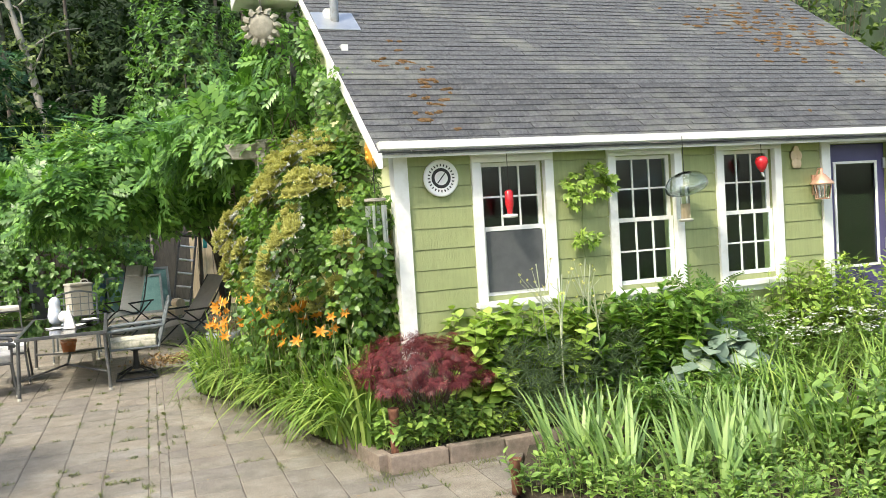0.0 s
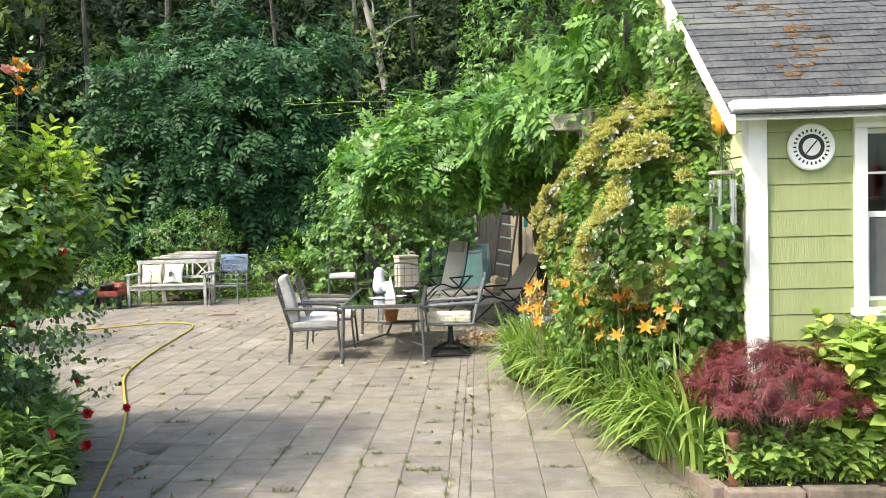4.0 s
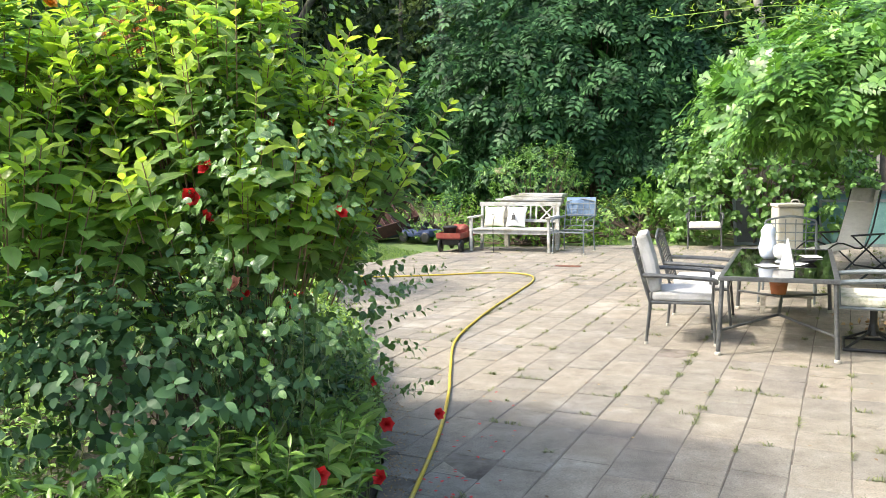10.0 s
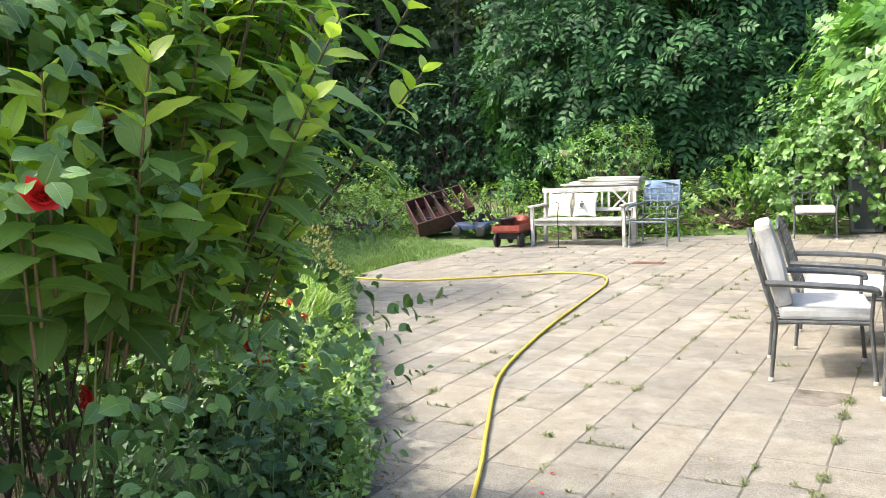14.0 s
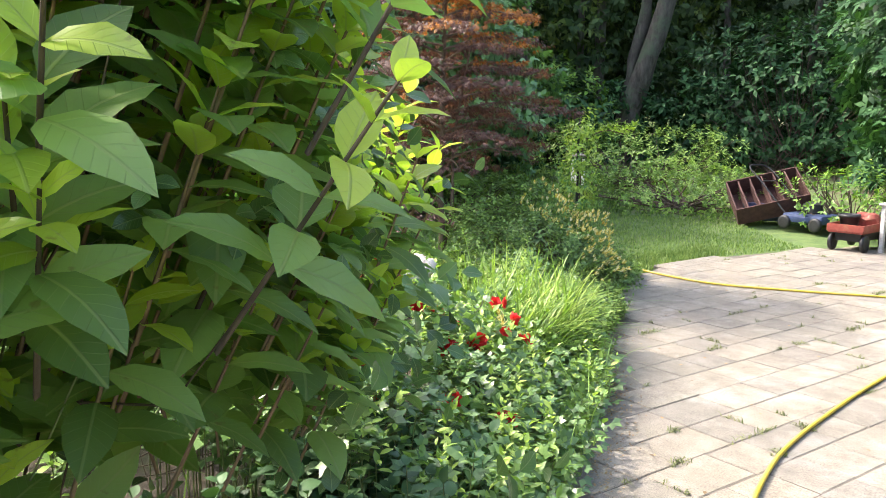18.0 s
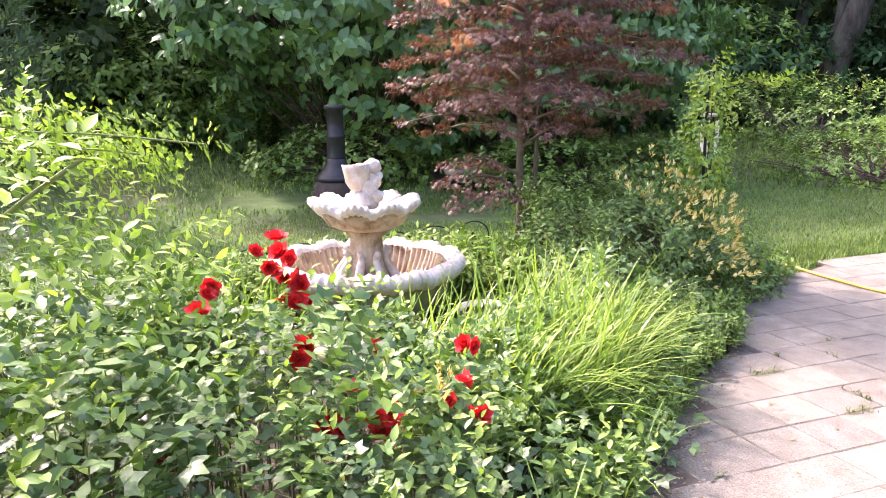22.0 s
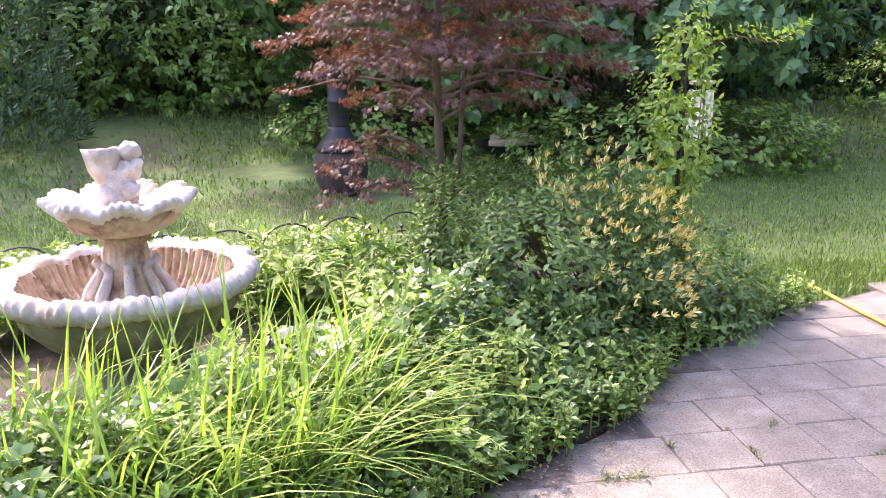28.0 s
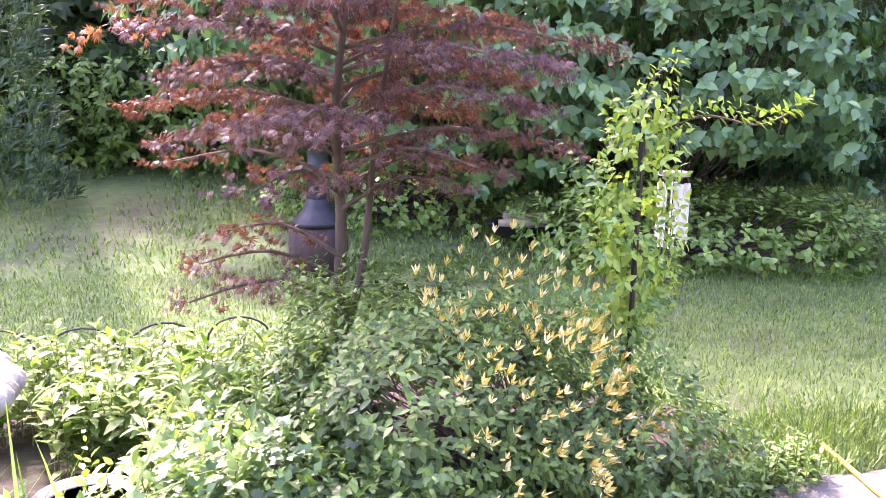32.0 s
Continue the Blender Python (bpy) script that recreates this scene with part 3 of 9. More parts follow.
def blades(points, length, width, lean, seed, segs=5, sag=0.5, heading=None, turn=math.pi):
    """Arching strap leaves that rise from points."""
    rng = np.random.default_rng(seed)
    p = np.asarray(points, float)
    k = len(p)
    az = rng.uniform(-math.pi, math.pi, k) if heading is None else heading + rng.normal(0, turn, k)
    ln, le = length * rng.uniform(0.6, 1.15, k), lean * rng.uniform(0.4, 1.4, k)
    h = np.stack([np.cos(az), np.sin(az), 0 * az], 1)
    side = np.stack([-np.sin(az), np.cos(az), 0 * az], 1)
    rows = []
    for j in range(segs + 1):
        s = j / segs
        mid = p + h * (ln * le * (0.35 * s + 0.65 * s * s))[:, None]
        mid = mid + np.stack([0 * s * ln, 0 * ln, ln * (s - sag * le * s ** 2.4)], 1)
        w = width * (0.7 + 0.6 * s * (1 - s)) * (1 - s ** 3) * rng.uniform(0.95, 1.05)
        rows += [mid - side * w / 2, mid + side * w / 2]
    v = np.stack(rows, 1).reshape(-1, 3)
    f = []
    for j in range(segs):
        f += [(2 * j, 2 * j + 1, 2 * j + 3), (2 * j, 2 * j + 3, 2 * j + 2)]
    return v, (np.array(f)[None] + (np.arange(k) * (2 * segs + 2))[:, None, None]).reshape(-1, 3)


def dome(center, radii, n, seed, low=-0.15, rough=0.2, lump=1.8, inner=0.25):
    """Points in the outer layer of an uneven mound, and the ways they face."""
    rng = np.random.default_rng(seed)
    d = unit(rng.normal(size=(n * 3, 3)))
    d = d[d[:, 2] > low][:n]
    bulge = np.array([1 + rough * noise.noise(Vector(v) * lump + Vector((seed * 3.1, 0, 0))) * 1.6 for v in d])
    r = bulge * (1 - inner * rng.random(len(d)) ** 2)
    p = np.asarray(center, float) + d * np.asarray(radii, float) * r[:, None]
    return p, unit(d / np.asarray(radii, float))


def inside(poly, n, seed):
    """n points on the ground inside a closed outline."""
    rng = np.random.default_rng(seed)
    poly = np.asarray(poly, float)
    lo, hi, out = poly.min(0), poly.max(0), []
    while len(out) < n:
        q = lo + (hi - lo) * rng.random((n * 2, 2))
        ok = np.zeros(len(q), bool)
        for (x1, y1), (x2, y2) in zip(poly, np.roll(poly, -1, 0)):
            hit_ = (y1 > q[:, 1]) != (y2 > q[:, 1])
            with np.errstate(divide="ignore", invalid="ignore"):
                ok ^= hit_ & (q[:, 0] < (x2 - x1) * (q[:, 1] - y1) / (y2 - y1) + x1)
        out += q[ok].tolist()
    return np.array(out[:n])


def land(x, y):
    """The height of the ground: level by the house, rising towards the woods."""
    up = 0.10 * np.maximum(0, -12.4 - x) + 0.05 * np.maximum(0, y - 12.2)
    return np.minimum(up, 2.2) - 0.03


def on_land(xy, dz=0.0):
    xy = np.asarray(xy, float)
    return np.column_stack([xy, land(xy[:, 0], xy[:, 1]) + dz])

# ---- ground ----
TURN = pose(0, 0, 0, 0, 0, -12.5)          # the house and the paving lie at this turn


def axis_steps(near_lo, near_hi, step, far):
    mid = np.arange(near_lo, near_hi + step, step)
    grow = np.cumsum(step * 1.35 ** np.arange(1, 17))
    grow = grow[grow < far]
    return np.concatenate([near_lo - grow[::-1], mid, near_hi + grow])


gx, gy = axis_steps(-24, 8, 0.5, 400), axis_steps(-10, 30, 0.5, 400)
GX, GY = np.meshgrid(gx, gy)
GZ = land(GX, GY) + np.array([[0.02 * noise.noise(Vector((a * 0.9, b * 0.9, 0))) for a, b in zip(ra, rb)] for ra, rb in zip(GX, GY)]) * ((GX < -8.5) | (GY > 13)) - 0.045
idx = np.arange(GX.size).reshape(GX.shape)
faces = np.stack([idx[:-1, :-1], idx[:-1, 1:], idx[1:, 1:], idx[1:, :-1]], -1).reshape(-1, 4)
np_part("ground", (np.stack([GX.ravel(), GY.ravel(), GZ.ravel()], 1), faces), LAWN, None, "lawn with worn earthy patches rising to the woods", "structure", True)
bpy.data.objects["ground"]["category"] = "lawn"


def slab(name, outline, low, high, material, label, category):
    bm = bmesh.new()
    top = [bm.verts.new((x, y, high)) for x, y in outline]
    bot = [bm.verts.new((x, y, low)) for x, y in outline]
    bm.faces.new(top)
    bm.faces.new(bot[::-1])
    for k in range(len(top)):
        bm.faces.new((top[k], bot[k], bot[(k + 1) % len(top)], top[(k + 1) % len(top)]))
    bmesh.ops.recalc_face_normals(bm, faces=bm.faces)
    me = bpy.data.meshes.new(name)
    bm.to_mesh(me)
    bm.free()
    me.materials.append(material)
    return tagged(new(name, me), label, category, "", "structure")


PATIO = [(-0.5, -0.55), (0.45, -0.75), (-0.2, -1.5), (-0.6, -2.6), (-0.8, -8), (-4.6, -8), (-4.2, -1), (-4.02, 0.5), (-4.2, 1.4), (-4.55, 2.4),
         (-5.0, 3.2), (-5.58, 4.6), (-6.3, 5.8), (-6.5, 6.4), (-6.95, 7), (-7.2, 7.5), (-7.4, 8.4), (-7.5, 9.2), (-7.2, 10.3), (-6.6, 11.7),
         (-6, 12.5), (-4, 12.8), (-2.5, 12.8), (0.5, 12.8), (1.9, 12.8), (1.6, 9), (1.25, 5.8), (0.75, 3.5), (-0.75, 3.1), (-0.4, 1.9), (-0.5, 0.7)]
patio = slab("patio", PATIO, -0.1, -0.004, SAND, "paved patio of worn pinkish-grey concrete squares with weedy joints", "patio")
BED_LEFT = [(-4.2, -1), (-4.05, 0.5), (-4.23, 1.4), (-4.58, 2.4), (-5.03, 3.2), (-5.61, 4.6), (-6.32, 5.8), (-6.52, 6.4), (-6.97, 7), (-7.22, 7.5),
            (-7.45, 8.4), (-8.3, 8.3), (-9.0, 7.4), (-9.2, 6), (-9.2, 3.4), (-8.6, 1.5), (-7.4, -1), (-5.5, -2)]
slab("bed_west", BED_LEFT, -0.1, 0.015, SOIL, "dark garden soil of the flower bed round the fountain", "flower bed")
BED_HOUSE = [(-0.46, -0.46), (3.4, -1.33), (6, -2.0), (7, 2), (1.3, 5.8), (0.75, 3.5), (-0.72, 3.1), (-0.37, 1.9), (-0.47, 0.7)]
slab("bed_house", BED_HOUSE, -0.1, 0.10, SOIL, "dark soil of the flower bed against the cottage", "flower bed")
BED_FRONT = [(-0.05, -1.35), (0.45, -0.82), (3.4, -1.5), (7, -2.4), (7, -7), (-0.6, -7), (-0.5, -2.6)]
slab("bed_front", BED_FRONT, -0.1, 0.05, SOIL, "dark soil of the bed with irises and lilies", "flower bed")

# ---- cottage ----
cottage = thing("cottage", TURN, "small green cottage with white trim and a grey shingle roof", "house")
EAVE, PITCH, RIDGE_Y, LENGTH, DEPTH = 2.2, 0.72, 3.2, 5.95, 6.4
OPEN = [(0.66, 1.20, 1.02, 2.05), (1.84, 2.40, 1.00, 2.06), (2.90, 3.44, 0.99, 2.07), (4.07, 4.79, 0.02, 2.09)]


def roof_z(y):
    return EAVE + PITCH * (min(y, 2 * RIDGE_Y - y) + 0.1)


bm, at = bmesh.new(), 0.02
for a, b, lo, hi in OPEN:
    box(bm, (at, 0.02, 0), (a, 0.15, 2.2))
    box(bm, (a, 0.02, hi), (b, 0.15, 2.2))
    if lo > 0.1:
        box(bm, (a, 0.02, 0), (b, 0.15, lo))
    at = b
box(bm, (at, 0.02, 0), (LENGTH, 0.15, 2.2))
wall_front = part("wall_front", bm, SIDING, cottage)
bm = bmesh.new()
gable = [(0.15, 0), (DEPTH, 0), (DEPTH, roof_z(DEPTH) - 0.12), (RIDGE_Y, roof_z(RIDGE_Y) - 0.12), (0.15, roof_z(0.15) - 0.12)]
for x0, x1, name in ((0.02, 0.15, "wall_gable"), (LENGTH - 0.15, LENGTH, "wall_end")):
    bm = bmesh.new()
    ends = [[bm.verts.new((x, y, z)) for y, z in gable] for x in (x0, x1)]
    bm.faces.new(ends[0][::-1])
    bm.faces.new(ends[1])
    for k in range(5):
        bm.faces.new((ends[0][k], ends[0][(k + 1) % 5], ends[1][(k + 1) % 5], ends[1][k]))
    bmesh.ops.recalc_face_normals(bm, faces=bm.faces)
    wall = part(name, bm, SIDING_SUNLIT, cottage)
    wall_gable = wall if x0 < 1 else wall_gable
part("wall_back", boxed((0.02, DEPTH, 0), (LENGTH, DEPTH + 0.14, 2.2)), SIDING, cottage)
# added box behind the windows, coloured dark so the interior stays dim
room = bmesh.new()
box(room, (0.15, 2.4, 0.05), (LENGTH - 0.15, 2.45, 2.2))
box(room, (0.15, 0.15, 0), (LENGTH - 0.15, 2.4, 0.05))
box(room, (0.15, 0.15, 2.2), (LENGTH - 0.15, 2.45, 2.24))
part("room_shell", room, DARK_ROOM, cottage, "dark box added to dim the space behind the windows")

# clapboards on the front, each one a board of its own
COURSE = 0.1555
spans = [(0.082, 0.585), (1.277, 1.765), (2.477, 2.825), (3.517, 3.965), (4.887, LENGTH)]
gaps = [(0.587, 1.275, 0.95), (1.767, 2.475, 0.92), (2.827, 3.515, 0.90)]


def board(x0, x1, z0, z1, parent, m=None):
    bm = bmesh.new()
    prof = [(0.018, z0), (-0.011, z0), (-0.011, z0 + 0.004), (-0.005, z1), (0.018, z1)]
    ends = [[bm.verts.new((x, y, z)) for y, z in prof] for x in (x0, x1)]
    for k in range(5):
        bm.faces.new((ends[0][k], ends[0][(k + 1) % 5], ends[1][(k + 1) % 5], ends[1][k]))
    bm.faces.new(ends[0][::-1])
    bm.faces.new(ends[1])
    bmesh.ops.recalc_face_normals(bm, faces=bm.faces)
    if m is not None:
        bm.transform(m)
    return part("clapboard", bm, SIDING if m is None else SIDING_SUNLIT, parent)


z = 0.02
while z < 2.12:
    top = min(z + COURSE - 0.004, 2.13)
    for x0, x1 in spans:
        if x1 - x0 > 0.02:
            board(x0, x1, z, top, wall_front)
    for x0, x1, sill in gaps:
        if z < sill - 0.03:
            board(x0 + 0.001, x1 - 0.001, z, min(top, sill), wall_front)
    z += COURSE
# gable boards take the siding colour paled for sunlight
side_turn = Matrix(((0, 1, 0, 0.0), (-1, 0, 0, 0), (0, 0, 1, 0), (0, 0, 0, 1)))
z = 0.05
while z < 4.2:
    top = z + COURSE - 0.004
    y0 = max(0.09, (top - EAVE + 0.12) / PITCH - 0.1 + 0.02)
    y1 = min(DEPTH, 2 * RIDGE_Y - y0)
    if y1 - y0 > 0.2:
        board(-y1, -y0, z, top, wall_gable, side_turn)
    z += COURSE
part("corner_board", boxed((-0.03, -0.03, 0), (0.08, 0.015, 2.12), 0.004), WHITE, cottage, "white corner board")
part("corner_board", boxed((-0.03, 0.0155, 0), (0.0, 0.09, 2.12), 0.004), WHITE, cottage, "white corner board")

# eave, fascia and rake boards
bm = bmesh.new()
prof = [(-0.20, 2.215), (-0.205, 2.16), (-0.175, 2.14), (-0.175, 2.10), (-0.14, 2.10), (-0.10, 2.12), (0.02, 2.12), (0.02, 2.205)]
ends = [[bm.verts.new((x, y, zz)) for y, zz in prof] for x in (-0.17, LENGTH + 0.15)]
for k in range(len(prof)):
    bm.faces.new((ends[0][k], ends[0][(k + 1) % 8], ends[1][(k + 1) % 8], ends[1][k]))
bm.faces.new(ends[0][::-1])
bm.faces.new(ends[1])
bmesh.ops.recalc_face_normals(bm, faces=bm.faces)
part("eave_fascia", bm, WHITE, cottage, "white moulded fascia under the eave")


def slope_box(x0, x1, y0, y1, low, high):
    """A box that lies along the front slope of the roof."""
    bm = bmesh.new()
    vs = [bm.verts.new((x, y, EAVE + PITCH * (y + 0.1) + h)) for x in (x0, x1) for y in (y0, y1) for h in (low, high)]
    for f in ((0, 1, 3, 2), (4, 6, 7, 5), (0, 4, 5, 1), (2, 3, 7, 6), (0, 2, 6, 4), (1, 5, 7, 3)):
        bm.faces.new([vs[i] for i in f])
    bmesh.ops.recalc_face_normals(bm, faces=bm.faces)
    return bm


part("rake_board", slope_box(-0.19, -0.155, -0.2, RIDGE_Y, -0.105, 0.0), WHITE, cottage, "white rake board")
part("rake_board", slope_box(LENGTH + 0.155, LENGTH + 0.19, -0.2, RIDGE_Y, -0.105, 0.0), WHITE, cottage, "white rake board")
bm = slope_box(-0.155, LENGTH + 0.155, -0.19, RIDGE_Y, -0.018, -0.006)
box(bm, (-0.155, RIDGE_Y, 2.0), (LENGTH + 0.155, RIDGE_Y + 0.06, EAVE + PITCH * (RIDGE_Y + 0.1) - 0.03))
vs = [bm.verts.new(c) for c in ((-0.155, RIDGE_Y, roof_z(RIDGE_Y) - 0.02), (LENGTH + 0.155, RIDGE_Y, roof_z(RIDGE_Y) - 0.02), (LENGTH + 0.155, 2 * RIDGE_Y + 0.19, 2.05), (-0.155, 2 * RIDGE_Y + 0.19, 2.05))]
bm.faces.new(vs)
roof = part("roof", bm, SHINGLE_FAR, cottage, "grey asphalt shingle roof with orange moss")
# upper wing behind the gable, with its boxed eave
bm = boxed((-0.8, 2.3, 3.86), (-0.19, 2.75, 3.98), 0.01)
box(bm, (-0.8, 2.25, 3.98), (-0.19, 2.8, 4.01), 0.005)
part("upper_eave", bm, WHITE, cottage, "white boxed eave")
bm = boxed((-0.06, 1.75, 2.75), (-0.002, 1.85, 3.65))
box(bm, (-0.06, 1.2, 2.75), (-0.002, 1.28, 3.2))
part("gable_trim", bm, WHITE, cottage, "white window trim on the gable")
part("gable_window", boxed((-0.03, 1.285, 2.75), (-0.004, 1.745, 3.2)), BLACK, cottage, "dark window on the gable")


def sash_window(x0, x1, z0, z1, sill, screen, rows_low):
    """A double-hung window: casing, two sashes with bars, panes, and a sill."""
    win = new("window")
    win.parent = cottage
    mid = z0 + (z1 - z0) * 0.5
    bm = boxed((x0 - 0.075, -0.035, z1), (x1 + 0.075, 0.02, z1 + 0.075), 0.004)
    for d in (0.018, 0.036, 0.054):
        box(bm, (x0 - 0.06, -0.045, z1 + d), (x1 + 0.06, -0.0345, z1 + d + 0.007))
    part("head_casing", bm, WHITE, win)
    for a, b in ((x0 - 0.075, x0 - 0.0005), (x1 + 0.0005, x1 + 0.075)):
        part("side_casing", boxed((a, -0.035, sill + 0.045), (b, 0.02, z1 - 0.0005), 0.004), WHITE, win)
    bm = boxed((x0 - 0.095, -0.075, sill), (x1 + 0.095, 0.02, sill + 0.044), 0.006)
    box(bm, (x0 - 0.07, -0.034, sill - 0.05), (x1 + 0.07, 0.018, sill - 0.001), 0.003)
    part("sill", bm, WHITE, win)
    for lo, hi, y, rows in ((mid - 0.014, z1 - 0.002, 0.045, 2), (z0 + 0.002, mid + 0.016, 0.022, rows_low)):
        bm = boxed((x0 + 0.002, y, lo), (x0 + 0.036, y + 0.02, hi))
        box(bm, (x1 - 0.036, y, lo), (x1 - 0.002, y + 0.02, hi))
        box(bm, (x0 + 0.037, y, lo), (x1 - 0.037, y + 0.02, lo + 0.034))
        box(bm, (x0 + 0.037, y, hi - 0.03), (x1 - 0.037, y + 0.02, hi))
        if rows:
            for k in (1, 2):
                c = x0 + 0.036 + (x1 - x0 - 0.072) * k / 3
                box(bm, (c - 0.007, y + 0.002, lo + 0.035), (c + 0.007, y + 0.016, hi - 0.031))
            c = (lo + hi) / 2
            box(bm, (x0 + 0.037, y + 0.001, c - 0.007), (x1 - 0.037, y + 0.015, c + 0.007))
        part("sash", bm, WHITE, win)
        pane = part("pane", boxed((x0 + 0.036, y + 0.008, lo + 0.03), (x1 - 0.036, y + 0.011, hi - 0.028)), WINDOW_GLASS, win)
        pane.visible_shadow = False
    if screen:
        part("insect_screen", boxed((x0 + 0.03, 0.012, z0 + 0.03), (x1 - 0.03, 0.014, mid - 0.02)), SCREEN_GREY, win, "grey insect screen")
    return win


sash_window(*OPEN[0], 0.94, True, 0)
sash_window(*OPEN[1], 0.92, False, 2)
sash_window(*OPEN[2], 0.90, False, 2)
# the door
x0, x1, z0, z1 = OPEN[3]
bm = boxed((x0 - 0.1, -0.03, 0.02), (x0 - 0.001, 0.02, z1 + 0.09), 0.004)
box(bm, (x1 + 0.001, -0.03, 0.02), (x1 + 0.1, 0.02, z1 + 0.09), 0.004)
box(bm, (x0, -0.03, z1 + 0.001), (x1, 0.02, z1 + 0.09), 0.004)
part("door_casing", bm, WHITE, cottage, "white door casing")
bm = boxed((x0 + 0.005, 0.05, 0.03), (x1 - 0.005, 0.09, 0.95), 0.002)
box(bm, (x0 + 0.005, 0.05, 0.951), (x0 + 0.1, 0.09, z1 - 0.005))
box(bm, (x1 - 0.1, 0.05, 0.951), (x1 - 0.005, 0.09, z1 - 0.005))
box(bm, (x0 + 0.101, 0.05, 1.93), (x1 - 0.101, 0.09, z1 - 0.005))
for a in (x0 + 0.1, (x0 + x1) / 2 + 0.03):
    box(bm, (a, 0.036, 0.35), (a + 0.22, 0.049, 0.85), 0.01)
door = part("door", bm, PURPLE, cottage, "purple panelled door")
part("door_pane", boxed((x0 + 0.1, 0.066, 0.952), (x1 - 0.1, 0.072, 1.93)), WINDOW_GLASS, door).visible_shadow = False
bm = bmesh.new()
for a, b in (((x0 + 0.1, 0.952), (x0 + 0.125, 1.93)), ((x1 - 0.125, 0.952), (x1 - 0.1, 1.93)), ((x0 + 0.126, 0.952), (x1 - 0.126, 0.975)), ((x0 + 0.126, 1.907), (x1 - 0.126, 1.93))):
    box(bm, (a[0], 0.04, a[1]), (b[0], 0.0495, b[1]))
part("pane_frame", bm, WHITE, door)
for zz in (0.4, 1.1, 1.85):
    part("hinge", boxed((x1 - 0.03, 0.03, zz), (x1 + 0.0, 0.049, zz + 0.1), 0.003), SILVER, door)


def hung(name, local, label, category, turn_=0.0):
    """A thing fixed to the house at a place given along its front."""
    return thing(name, TURN @ Matrix.Translation(local) @ pose(0, 0, 0, 0, 0, turn_), label, category)


# wall clock thermometer: a dial with a rim, marks and a pointer
dial = hung("wall_thermometer", (0.335, -0.017, 1.945), "round white wall thermometer with a black dial", "thermometer")
flat = pose(0, 0, 0, 90)
part("rim", lathe(bmesh.new(), [(0.10, 0.0), (0.135, 0.0), (0.14, 0.012), (0.132, 0.024), (0.12, 0.02), (0.115, 0.016)], 40), WHITE, dial, "cream rim", True).matrix_basis = flat
part("face", lathe(bmesh.new(), [(0.116, 0.001), (0.116, 0.014)], 40), CREAM, dial).matrix_basis = flat
part("ring", lathe(bmesh.new(), [(0.076, 0.0145), (0.076, 0.0165)], 32), INK, dial).matrix_basis = flat
part("center", lathe(bmesh.new(), [(0.052, 0.017), (0.052, 0.0185)], 32), LINEN, dial).matrix_basis = flat
bm = box(bmesh.new(), (-0.004, -0.05, 0.019), (0.004, 0.05, 0.021), 0, pose(0, 0, 0, 0, 0, -40))
part("pointer", bm, INK, dial).matrix_basis = flat
bm = bmesh.new()
for k in range(24):
    a = k * 15
    box(bm, (-0.005, 0.088, 0.0145), (0.005, 0.106, 0.0165), 0, pose(0, 0, 0, 0, 0, a))
part("dial_marks", bm, INK, dial).matrix_basis = flat


def hanging_feeder(local):
    f = hung("nectar_feeder", local, "red nectar feeder hanging before a window", "bird feeder")
    part("wire", pipe(bmesh.new(), [(0, 0, 0.42), (0, 0, 0.13)], 0.003, 5), BLACK, f)
    part("reservoir", lathe(bmesh.new(), [(0.015, 0.13), (0.032, 0.115), (0.034, 0.02), (0.022, -0.02), (0.02, -0.055)], 14), FEEDER_RED, f, "red bottle", True)
    part("perch_dish", lathe(bmesh.new(), [(0.02, -0.085), (0.055, -0.08), (0.062, -0.065), (0.05, -0.056), (0.0201, -0.054)], 18), WHITE, f, "white dish", True)


hanging_feeder((0.84, -0.12, 1.70))
f = hung("dome_feeder", (2.32, -0.26, 1.86), "clear domed seed feeder hanging before a window", "bird feeder")
part("hook_wire", pipe(bmesh.new(), [(0, 0, 0.32), (0, 0, 0.02)], 0.003, 5), BLACK, f)
dome_bm = lathe(bmesh.new(), [(0.17, -0.10), (0.165, -0.06), (0.13, -0.015), (0.07, 0.012), (0.012, 0.02), (0.012, 0.015), (0.07, 0.007), (0.13, -0.02), (0.16, -0.06), (0.166, -0.10)], 28)
dome_bm.transform(pose(0, 0, 0, 12, -24, 0))
part("baffle", dome_bm, CLEAR, f, "clear plastic dome", True)
part("seed_tube", lathe(bmesh.new(), [(0.038, -0.34), (0.038, -0.08)], 16), CLEAR, f)
part("seeds", lathe(bmesh.new(), [(0.034, -0.34), (0.034, -0.22)], 14), TAN_WOOD, f)
part("tray", lathe(bmesh.new(), [(0.05, -0.365), (0.06, -0.35), (0.045, -0.341)], 18), BEIGE, f)
f = hung("heart_feeder", (3.22, -0.12, 1.95), "red glass ball feeder hanging before a window", "bird feeder")
part("hanger", pipe(bmesh.new(), [(0, 0, 0.2), (0, 0, 0.05)], 0.003, 5), BLACK, f)
part("globe", lathe(bmesh.new(), [(0.012, 0.055), (0.045, 0.04), (0.055, 0.0), (0.035, -0.05), (0.012, -0.085)], 18), FEEDER_RED, f, "red globe", True)
part("spout", pipe(bmesh.new(), [(0, 0, -0.086), (0.012, 0, -0.11), (0.02, 0, -0.12)], 0.008, 8), LINEN, f)
